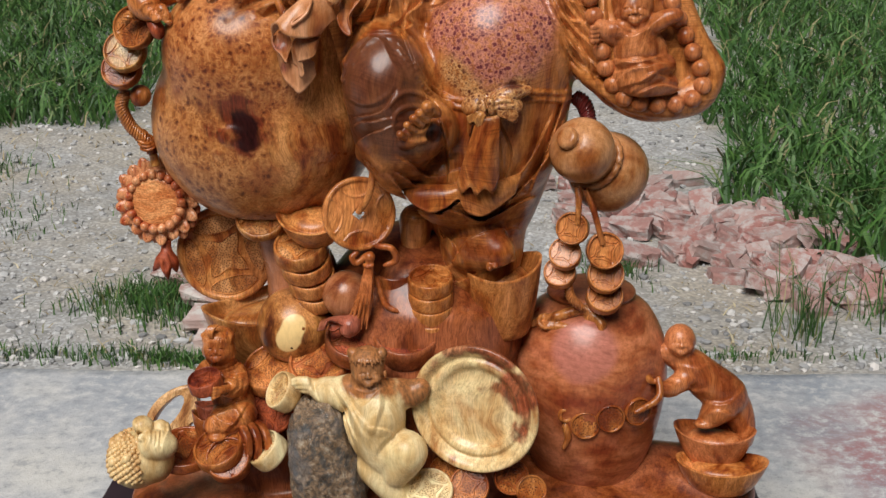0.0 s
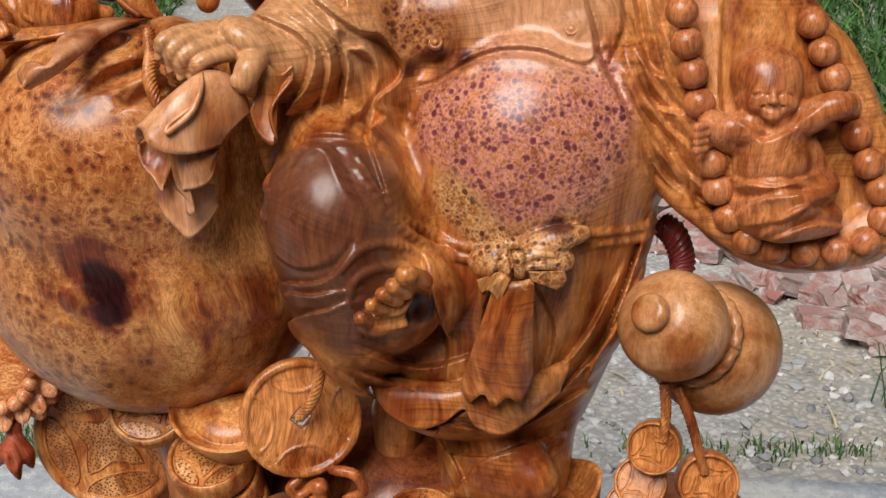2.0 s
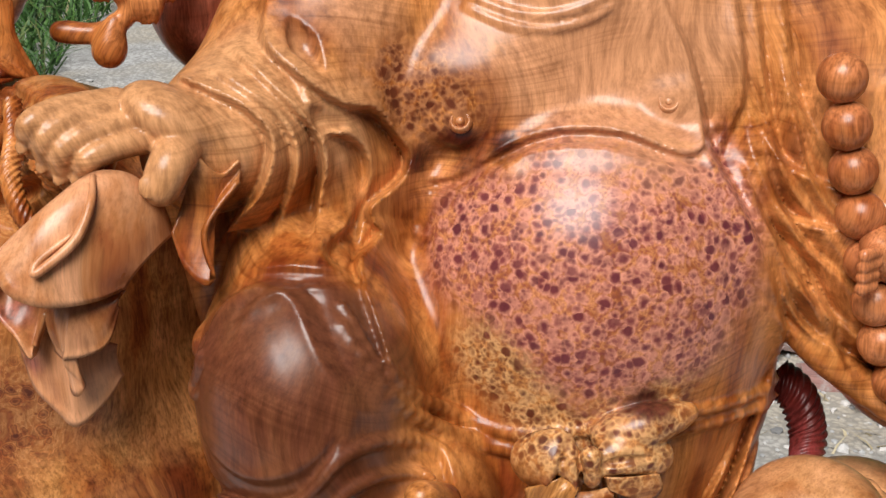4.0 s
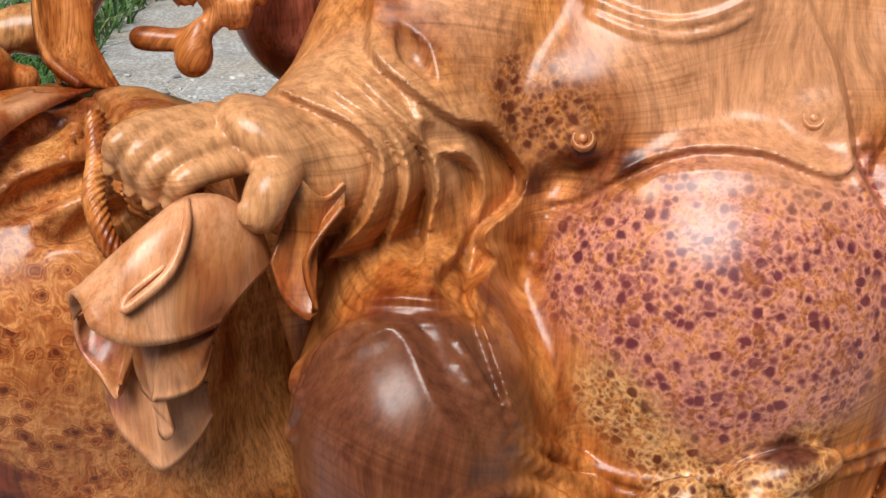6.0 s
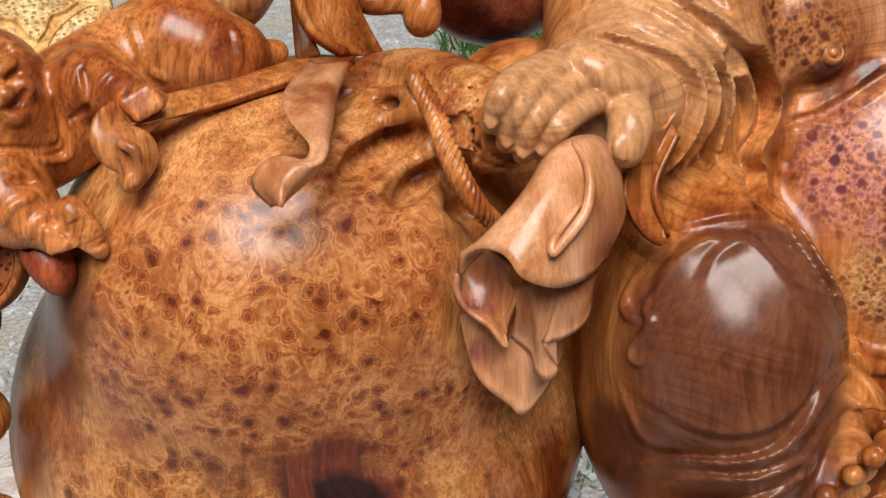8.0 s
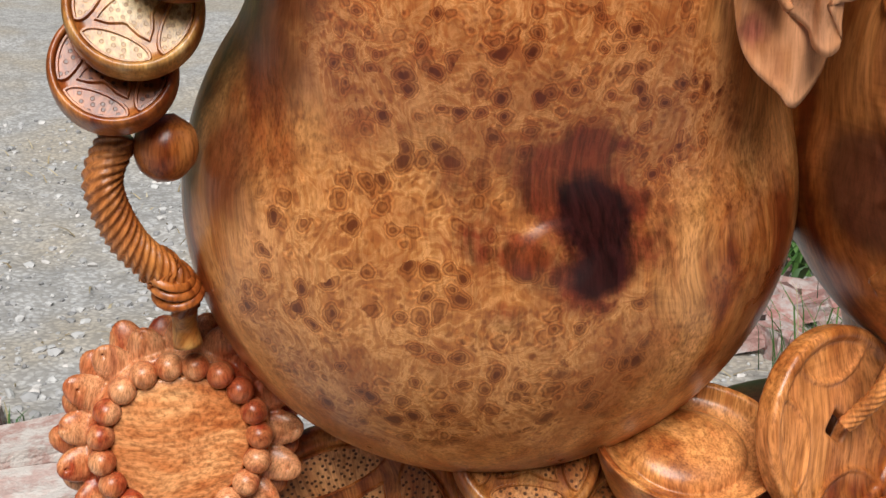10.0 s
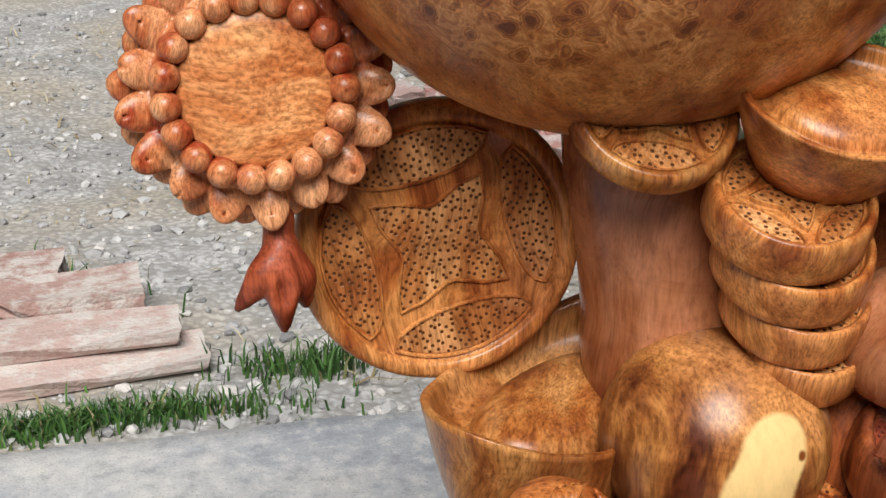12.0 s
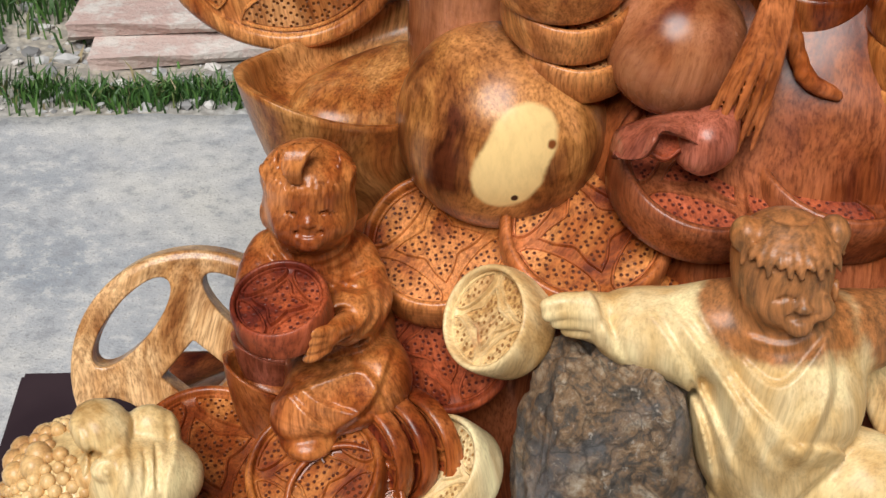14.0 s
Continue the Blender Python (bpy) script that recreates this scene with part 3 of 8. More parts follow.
m_disc = wood("tan_disc_wood", (0.88, 0.44, 0.18), (0.74, 0.31, 0.11), (0.52, 0.16, 0.045), grain=(22.0, 40.0, 70.0))
m_spill = wood("pink_tan_wood", (0.74, 0.36, 0.14), (0.58, 0.23, 0.065), (0.36, 0.10, 0.025), figure=0.35, tilt=(0, 35, 20), stains_and_shade=[([((-0.171, -0.090, 1.139), 0.012), ((-0.167, -0.080, 1.098), 0.008)], 0.012, (0.34, 0.10, 0.05))])
m_coin = wood("golden_coin_wood", (0.72, 0.32, 0.075), (0.54, 0.18, 0.036), (0.30, 0.075, 0.014), grain=(40.0, 40.0, 8.0))
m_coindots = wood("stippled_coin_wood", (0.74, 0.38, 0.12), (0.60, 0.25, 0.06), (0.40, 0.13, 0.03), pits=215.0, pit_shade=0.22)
# Red-brown wood, darkened in colour for the shade that falls on the foot.
m_shaded_foot = wood("shade_darkened_foot_wood", (0.36, 0.105, 0.024), (0.25, 0.060, 0.013), (0.12, 0.022, 0.006))
m_robe = wood("red_brown_wood", (0.52, 0.165, 0.034), (0.38, 0.095, 0.017), (0.18, 0.032, 0.007))
m_child = wood("orange_brown_wood", (0.64, 0.24, 0.052), (0.50, 0.145, 0.026), (0.26, 0.054, 0.011))
m_cup = wood("half_dark_sapwood", (0.80, 0.62, 0.32), (0.72, 0.50, 0.22), (0.56, 0.33, 0.11), gloss=0.36, figure=0.4, stains_and_shade=[([((-0.228, -0.088, 0.562), 0.029)], 0.008, (0.36, 0.11, 0.03))])
m_cupdots = wood("half_dark_stippled_sapwood", (0.78, 0.58, 0.28), (0.66, 0.42, 0.16), (0.46, 0.22, 0.07), pits=215.0, stains_and_shade=[([((-0.228, -0.088, 0.562), 0.029)], 0.008, (0.34, 0.10, 0.026))])
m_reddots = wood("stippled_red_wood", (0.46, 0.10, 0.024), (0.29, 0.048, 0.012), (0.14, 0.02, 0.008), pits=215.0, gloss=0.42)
m_boy = wood("pale_child_wood", (0.86, 0.70, 0.38), (0.78, 0.58, 0.27), (0.66, 0.44, 0.17), gloss=0.36, figure=0.3,
             stains_and_shade=[([((-0.046, -0.125, 0.612), 0.050), ((-0.03, -0.12, 0.57), 0.03), ((0.02, -0.105, 0.57), 0.035)], 0.010, (0.34, 0.125, 0.035))])
m_pot = wood("pot_wood", (0.58, 0.20, 0.065), (0.42, 0.115, 0.032), (0.26, 0.05, 0.014), grain=(9.0, 9.0, 26.0), figure=0.45, stains_and_shade=[([((0.31, -0.02, 0.60), 0.055)], 0.02, (0.52, 0.19, 0.11))])
m_dish = wood("dish_wood", (0.86, 0.68, 0.36), (0.76, 0.54, 0.24), (0.52, 0.26, 0.085), figure=0.5, grain=(26.0, 26.0, 9.0),
              stains_and_shade=[([((0.06, -0.125, 0.605), 0.022), ((0.09, -0.125, 0.645), 0.024), ((0.225, -0.13, 0.555), 0.034), ((0.222, -0.13, 0.52), 0.024)], 0.012, (0.42, 0.18, 0.085)), ([((0.204, -0.135, 0.582), 0.040), ((0.168, -0.135, 0.646), 0.034), ((0.214, -0.135, 0.511), 0.026), ((0.122, -0.135, 0.658), 0.022)], 0.014, (0.30, 0.075, 0.03)), ([((0.135, -0.132, 0.578), 0.015), ((0.158, -0.132, 0.580), 0.013), ((0.112, -0.132, 0.501), 0.007)], 0.008, (0.33, 0.12, 0.045)), ([((0.063, -0.132, 0.629), 0.014), ((0.088, -0.132, 0.452), 0.008)], 0.012, (0.46, 0.20, 0.07))])
m_ball = wood("ball_wood", (0.60, 0.27, 0.06), (0.36, 0.13, 0.028), (0.11, 0.028, 0.008), grain=(34.0, 22.0, 10.0), pale=[([((-0.181, -0.030, 0.649), 0.020), ((-0.188, -0.035, 0.636), 0.020), ((-0.192, -0.035, 0.622), 0.020)], (0.80, 0.56, 0.24))], marks=[([((-0.178, -0.035, 0.655), 0.0022)], 0.0012, (0.05, 0.02, 0.01)), ([((-0.186, -0.035, 0.610), 0.0022)], 0.0012, (0.05, 0.02, 0.01)), ([((-0.165, -0.030, 0.644), 0.0035)], 0.002, (0.20, 0.06, 0.015))])
m_gold = wood("golden_wood", (0.62, 0.30, 0.075), (0.48, 0.18, 0.035), (0.26, 0.07, 0.014))
m_globe = wood("brown_globe_wood", (0.46, 0.18, 0.06), (0.36, 0.12, 0.035), (0.20, 0.05, 0.014), figure=0.4, gloss=0.18)
m_plum = wood("plum_wood", (0.42, 0.12, 0.05), (0.26, 0.065, 0.026), (0.12, 0.026, 0.012))


m_tan = wood("brown_tan_wood", (0.74, 0.50, 0.25), (0.56, 0.31, 0.12), (0.30, 0.12, 0.035))
m_toad = wood("toad_wood", (0.84, 0.68, 0.36), (0.74, 0.54, 0.24), (0.50, 0.30, 0.10), gloss=0.34, figure=0.35, stains_and_shade=[([((-0.375, -0.05, 0.38), 0.035)], 0.015, (0.40, 0.20, 0.06))])
m_warts = wood("wart_wood", (0.80, 0.58, 0.28), (0.66, 0.40, 0.15), (0.44, 0.20, 0.06), gloss=0.3, figure=0.4)
m_branch = wood("branch_wood", (0.55, 0.27, 0.08), (0.34, 0.12, 0.03), (0.10, 0.02, 0.012), grain=(20.0, 20.0, 20.0))


def rock_material():
    m, nt, bsdf = material("rough_rock")
    at = node(nt, "NewGeometry").outputs["Position"]
    warp = node(nt, "TexNoise", [(at, "Vector")], Scale=30.0, Detail=4.0)
    shift = node(nt, "VectorMath", operation="MULTIPLY_ADD")
    nt.links.new(warp.outputs["Color"], shift.inputs[0])
    shift.inputs[1].default_value = (0.03, 0.03, 0.03)
    nt.links.new(at, shift.inputs[2])
    big = node(nt, "TexNoise", [(at, "Vector")], Scale=16.0, Detail=4.0)
    tint = node(nt, "TexNoise", [(shift.outputs[0], "Vector")], Scale=52.0, Detail=9.0, Roughness=0.8)
    grit = node(nt, "TexNoise", [(at, "Vector")], Scale=190.0, Detail=6.0, Roughness=0.75)
    crack = node(nt, "TexVoronoi", [(shift.outputs[0], "Vector")], Scale=42.0, feature="DISTANCE_TO_EDGE")
    col = ramp(nt, tint.outputs["Fac"], [(0.36, (0.035, 0.030, 0.026)), (0.46, (0.11, 0.09, 0.07)), (0.52, (0.24, 0.14, 0.07)), (0.58, (0.34, 0.25, 0.16)), (0.68, (0.55, 0.48, 0.38))])
    col = mix(nt, times(nt, grey(nt, big.outputs["Fac"], 0.52, 0.64), 0.5), col, mix(nt, grey(nt, grit.outputs["Fac"], 0.4, 0.6), (0.07, 0.075, 0.085), (0.30, 0.31, 0.33)))
    col = mix(nt, times(nt, grey(nt, crack.outputs["Distance"], 0.05, 0.0), 0.6), col, (0.02, 0.016, 0.013))
    col = mix(nt, times(nt, grey(nt, grit.outputs["Fac"], 0.52, 0.64), 0.7), col, (0.03, 0.024, 0.02))
    col = mix(nt, times(nt, grey(nt, grit.outputs["Fac"], 0.42, 0.34), 0.7), col, (0.52, 0.47, 0.40))
    nt.links.new(col, bsdf.inputs["Base Color"])
    bsdf.inputs["Roughness"].default_value = 0.42
    s = node(nt, "Math", [(tint.outputs["Fac"], 0), (grit.outputs["Fac"], 1)], operation="ADD")
    bump(nt, bsdf, s.outputs[0], 0.8, 0.004)
    return m


m_rock = rock_material()


# ---- ground ----
def earth_material():
    m, nt, bsdf = material("gravelly_soil")
    at = node(nt, "NewGeometry").outputs["Position"]
    broad = node(nt, "TexNoise", [(at, "Vector")], Scale=1.6, Detail=4.0)
    mid = node(nt, "TexNoise", [(at, "Vector")], Scale=14.0, Detail=6.0, Roughness=0.65)
    shift = node(nt, "VectorMath", [(mid.outputs["Color"], 0)], operation="SCALE")
    shift.inputs["Scale"].default_value = 0.035
    there = node(nt, "VectorMath", [(at, 0), (shift.outputs[0], 1)], operation="ADD").outputs[0]
    cell = node(nt, "TexVoronoi", [(there, "Vector")], Scale=62.0)
    tint = node(nt, "TexVoronoi", [(at, "Vector")], Scale=38.0)
    col = ramp(nt, mid.outputs["Fac"], [(0.3, (0.26, 0.26, 0.255)), (0.5, (0.40, 0.40, 0.395)), (0.7, (0.55, 0.55, 0.54))])
    col = mix(nt, times(nt, grey(nt, broad.outputs["Fac"], 0.44, 0.60), 0.7), col, (0.42, 0.36, 0.27))
    col = mix(nt, times(nt, grey(nt, tint.outputs["Distance"], 0.25, 0.05), 0.6), col, (0.64, 0.65, 0.66))
    col = mix(nt, times(nt, grey(nt, cell.outputs["Distance"], 0.35, 0.6), 0.6), col, (0.22, 0.21, 0.19))
    nt.links.new(col, bsdf.inputs["Base Color"])
    bsdf.inputs["Roughness"].default_value = 0.92
    s = node(nt, "Math", [(cell.outputs["Distance"], 0), (mid.outputs["Fac"], 1)], operation="ADD")
    bump(nt, bsdf, s.outputs[0], 0.5, 0.006)
    return m


def concrete_material():
    m, nt, bsdf = material("worn_concrete")
    at = node(nt, "NewGeometry").outputs["Position"]
    broad = node(nt, "TexNoise", [(at, "Vector")], Scale=2.6, Detail=5.0, Roughness=0.6)
    mid = node(nt, "TexNoise", [(at, "Vector")], Scale=26.0, Detail=7.0, Roughness=0.72)
    grit = node(nt, "TexNoise", [(at, "Vector")], Scale=240.0, Detail=3.0)
    col = ramp(nt, broad.outputs["Fac"], [(0.34, (0.27, 0.30, 0.34)), (0.5, (0.42, 0.43, 0.445)), (0.64, (0.55, 0.54, 0.51))])
    col = mix(nt, times(nt, grey(nt, mid.outputs["Fac"], 0.51, 0.60), 0.6), col, (0.62, 0.61, 0.585))
    col = mix(nt, times(nt, grey(nt, mid.outputs["Fac"], 0.47, 0.38), 0.6), col, (0.25, 0.26, 0.28))
    col = mix(nt, times(nt, grey(nt, grit.outputs["Fac"], 0.58, 0.70), 0.7), col, (0.22, 0.21, 0.20))
    # brick-red dust rubbed into one stretch
    red = blot(nt, at, [((1.25, 0.80, 0.0), 0.34), ((1.65, 0.70, 0.0), 0.42), ((2.2, 0.85, 0.0), 0.40), ((2.8, 0.60, 0.0), 0.50), ((3.5, 0.8, 0.0), 0.40), ((1.9, 0.35, 0.0), 0.25)], 0.22, 3.5)
    wear = grey(nt, mid.outputs["Fac"], 0.62, 0.44)
    col = mix(nt, times(nt, times(nt, red, wear), 0.8), col, (0.34, 0.15, 0.15))
    nt.links.new(col, bsdf.inputs["Base Color"])
    bsdf.inputs["Roughness"].default_value = 0.85
    s = node(nt, "Math", [(mid.outputs["Fac"], 0), (grit.outputs["Fac"], 1)], operation="ADD")
    bump(nt, bsdf, s.outputs[0], 0.35, 0.004)
    return m


def brick_material(name, a, b, dust):
    m, nt, bsdf = material(name)
    tc = node(nt, "TexCoord")
    info = node(nt, "ObjectInfo")
    n1 = node(nt, "TexNoise", [(tc.outputs["Object"], "Vector")], Scale=18.0, Detail=6.0, Roughness=0.7)
    n2 = node(nt, "TexNoise", [(tc.outputs["Object"], "Vector")], Scale=120.0, Detail=3.0)
    col = mix(nt, info.outputs["Random"], a, b)
    col = mix(nt, times(nt, grey(nt, n1.outputs["Fac"], 0.46, 0.60), 0.85), col, dust)
    nt.links.new(col, bsdf.inputs["Base Color"])
    bsdf.inputs["Roughness"].default_value = 0.9
    s = node(nt, "Math", [(n1.outputs["Fac"], 0), (n2.outputs["Fac"], 1)], operation="ADD")
    bump(nt, bsdf, s.outputs[0], 0.6, 0.006)
    return m


def leaf_material(name, stops):
    m, nt, bsdf = material(name)
    geo = node(nt, "NewGeometry")
    col = ramp(nt, geo.outputs["Random Per Island"], stops)
    nt.links.new(col, bsdf.inputs["Base Color"])
    bsdf.inputs["Roughness"].default_value = 0.6
    return m


def lacquer_material():
    m, nt, bsdf = material("dark_lacquer")
    at = node(nt, "NewGeometry").outputs["Position"]
    n = node(nt, "TexNoise", [(at, "Vector")], Scale=9.0, Detail=6.0)
    nt.links.new(ramp(nt, n.outputs["Fac"], [(0.3, (0.022, 0.012, 0.016)), (0.7, (0.045, 0.027, 0.032))]), bsdf.inputs["Base Color"])
    bsdf.inputs["Roughness"].default_value = 0.42
    bump(nt, bsdf, n.outputs["Fac"], 0.1, 0.002)
    return m


m_soil, m_conc, m_dark = earth_material(), concrete_material(), lacquer_material()
m_brick = brick_material("broken_brick", (0.30, 0.13, 0.11), (0.36, 0.25, 0.225), (0.42, 0.38, 0.36))
m_stone = brick_material("pinkish_slab", (0.34, 0.20, 0.17), (0.56, 0.44, 0.40), (0.58, 0.55, 0.51))
m_gravel = leaf_material("gravel", [(0.0, (0.20, 0.20, 0.20)), (0.4, (0.36, 0.36, 0.36)), (0.8, (0.48, 0.48, 0.47)), (1.0, (0.60, 0.57, 0.54))])
m_grass = leaf_material("grass_blades", [(0.0, (0.018, 0.055, 0.010)), (0.4, (0.036, 0.105, 0.018)), (0.90, (0.075, 0.165, 0.030)), (0.96, (0.15, 0.16, 0.06)), (1.0, (0.34, 0.28, 0.15))])
m_hedge = leaf_material("hedge_leaves", [(0.0, (0.03, 0.06, 0.02)), (1.0, (0.06, 0.11, 0.035))])
m_straw = leaf_material("dry_straw", [(0.0, (0.22, 0.17, 0.09)), (0.6, (0.40, 0.33, 0.20)), (1.0, (0.52, 0.46, 0.32))])

EDGE = 1.285


def soil_height(x, y):
    v = Vector((x * 1.7, y * 1.7, 0))
    rise = 0.030 * noise.fractal(v, 1.0, 2.0, 4) - 0.022
    far = max(0.0, y - 2.4)
    return rise + min(far * 0.01, 0.4)


def soil():
    xs = np.concatenate([[-60, -25, -10], np.linspace(-4, 4, 121), [10, 25, 60]])
    ys = np.concatenate([[-60, -20, -6, 0.9], np.linspace(1.15, 7, 110), [9, 13, 20, 35, 60]])
    verts = [(x, y, soil_height(x, y) if abs(x) <= 4 and 1.1 < y <= 7 else (-0.08 if y < 1.1 else 0.02)) for x in xs for y in ys]
    n = len(ys)
    quads = np.array([(i * n + j, (i + 1) * n + j, (i + 1) * n + j + 1, i * n + j + 1) for i in range(len(xs) - 1) for j in range(n - 1)])
    ob = part("ground", grid_mesh("ground", verts, quads), m_soil)
    tagged(ob, "grey gravelly soil with dry straw and pebbles", "ground", kind="structure")


def pavement():
    """A thick slab with a broken back edge."""
    xs = np.concatenate([[-8, -4], np.linspace(-1.8, 1.8, 181), [4, 8]])
    rows = []
    for x in xs:
        e = EDGE + 0.012 * noise.fractal(Vector((x * 5, 0.3, 0)), 0.8, 2.0, 5) + 0.012 * noise.noise(Vector((x * 1.3, 4, 0)))
        chip = 0.010 * abs(noise.noise(Vector((x * 17, 2.0, 0))))
        rows.append([(x, -7, 0), (x, 0.4, 0), (x, e - 0.06, 0), (x, e - 0.014 - chip, -0.002), (x, e - 0.004, -0.012 - chip), (x, e, -0.10)])
    k = len(rows[0])
    verts = [p for r in rows for p in r]
    quads = np.array([(i * k + j, (i + 1) * k + j, (i + 1) * k + j + 1, i * k + j + 1) for i in range(len(rows) - 1) for j in range(k - 1)])
    ob = part("pavement", grid_mesh("pavement", verts, quads), m_conc)
    tagged(ob, "worn grey concrete pavement slab with a crumbling edge", "pavement", kind="structure")


def plaster_material():
    m, nt, bsdf = material("unseen_wall_plaster")
    at = node(nt, "NewGeometry").outputs["Position"]
    broad = node(nt, "TexNoise", [(at, "Vector")], Scale=1.8, Detail=6.0, Roughness=0.65)
    grit = node(nt, "TexNoise", [(at, "Vector")], Scale=90.0, Detail=4.0)
    nt.links.new(ramp(nt, broad.outputs["Fac"], [(0.35, (0.20, 0.19, 0.17)), (0.6, (0.33, 0.32, 0.29))]), bsdf.inputs["Base Color"])
    bsdf.inputs["Roughness"].default_value = 0.9
    bump(nt, bsdf, grit.outputs["Fac"], 0.3, 0.003)
    return m


def light_blocking_wall():
    """Unseen wall, added behind the camera to block the low sky light."""
    bm = bmesh.new()
    bmesh.ops.create_cube(bm, size=1)
    for v in bm.verts:
        v.co = Vector((v.co.x * 16, v.co.y * 0.2, v.co.z * 2.6))
    bmesh.ops.bevel(bm, geom=bm.edges, offset=0.01, segments=2, affect="EDGES")
    ob = part("wall_south", bm, plaster_material(), at=pose(0, -3.6, 1.3))
    ob.data.polygons.foreach_set("use_smooth", np.zeros(len(ob.data.polygons), bool))
    tagged(ob, "unseen plain grey wall added to block low sky light", "wall", kind="structure")


def reflection_hedge():
    """Unseen hedge, added far behind the carving to darken its grazing reflections."""
    angles = np.linspace(radians(-20), radians(200), 111)
    heights = np.linspace(0, 1, 15)
    verts = []
    for a in angles:
        top = 5.2 + 1.6 * noise.fractal(Vector((a * 6, 1.0, 0)), 0.9, 2.0, 4)
        for h in heights:
            swell = 14.0 - 0.9 * math.sin(math.pi * h) + 0.7 * noise.fractal(Vector((a * 16, h * 6, 3)), 0.8, 2.0, 4)
            verts.append((swell * math.cos(a), swell * math.sin(a), 0.3 + h * top))
    k = len(heights)
    quads = np.array([(i * k + j, (i + 1) * k + j, (i + 1) * k + j + 1, i * k + j + 1) for i in range(len(angles) - 1) for j in range(k - 1)])
    me = grid_mesh("backdrop", verts, quads)
    me.polygons.foreach_set("use_smooth", np.zeros(len(me.polygons), bool))
    tagged(part("backdrop", me, m_hedge), "unseen dark green hedge added to darken reflections", "hedge", kind="structure")


def scatter_stones():
    rnd = np.random.default_rng(3)
    bm = bmesh.new()
    bmesh.ops.create_icosphere(bm, subdivisions=1, radius=1)
    base = np.array([v.co for v in bm.verts])
    tris = np.array([[v.index for v in f.verts] for f in bm.faces])
    bm.free()
    n = 9000
    x, y = rnd.uniform(-2.2, 2.0, n), EDGE + 0.03 + 3.4 * rnd.random(n) ** 1.5
    r = 0.0035 + 0.013 * rnd.random(n) ** 3.5
    verts, faces = [], []
    for i in range(n):
        s = r[i] * np.array([rnd.uniform(0.8, 1.5), rnd.uniform(0.7, 1.2), rnd.uniform(0.45, 0.8)])
        a = rnd.uniform(0, 6.3)
        q = base * (1 + 0.18 * rnd.standard_normal((len(base), 1))) * s
        q = np.stack([q[:, 0] * math.cos(a) - q[:, 1] * math.sin(a), q[:, 0] * math.sin(a) + q[:, 1] * math.cos(a), q[:, 2]], 1)
        verts.append(q + (x[i], y[i], soil_height(x[i], y[i]) + s[2] * 0.4))
        faces.append(tris + len(base) * i)
    me = grid_mesh("gravel", np.concatenate(verts), np.concatenate(faces))
    me.polygons.foreach_set("use_smooth", np.zeros(len(me.polygons), bool))
    tagged(part("gravel", me, m_gravel), "loose grey gravel and pebbles on the soil", "gravel", kind="stuff")


def blades(name, spots, mat, label, category, wide=0.0035, lean=0.5):
    """Grass or straw: one bent blade at each spot (x, y, z, height)."""
    rnd = np.random.default_rng(len(spots))
    p = np.array(spots)
    n = len(p)
    a, b = rnd.uniform(0, math.tau, n), rnd.uniform(0, math.tau, n)
    h = p[:, 3]
    side = np.stack([np.cos(a), np.sin(a), 0 * a], 1) * (wide * rnd.uniform(0.6, 1.4, n))[:, None]
    tilt = np.stack([np.cos(b), np.sin(b), 0 * b], 1) * (h * lean * rnd.uniform(0.2, 1.4, n))[:, None]
    up = np.array([0, 0, 1.0])
    base = p[:, :3]
    mid = base + tilt * 0.3 + up * (h * 0.6)[:, None]
    tip = base + tilt * 1.1 + up * (h * rnd.uniform(0.75, 1.0, n))[:, None]
    verts = np.stack([base - side, base + side, mid - side * 0.8, mid + side * 0.8, tip], 1).reshape(-1, 3)
    tri = np.array([(0, 1, 3), (0, 3, 2), (2, 3, 4)])
    faces = (tri[None] + 5 * np.arange(n)[:, None, None]).reshape(-1, 3)
    tagged(part(name, grid_mesh(name, verts, faces), mat), label, category, kind="stuff")


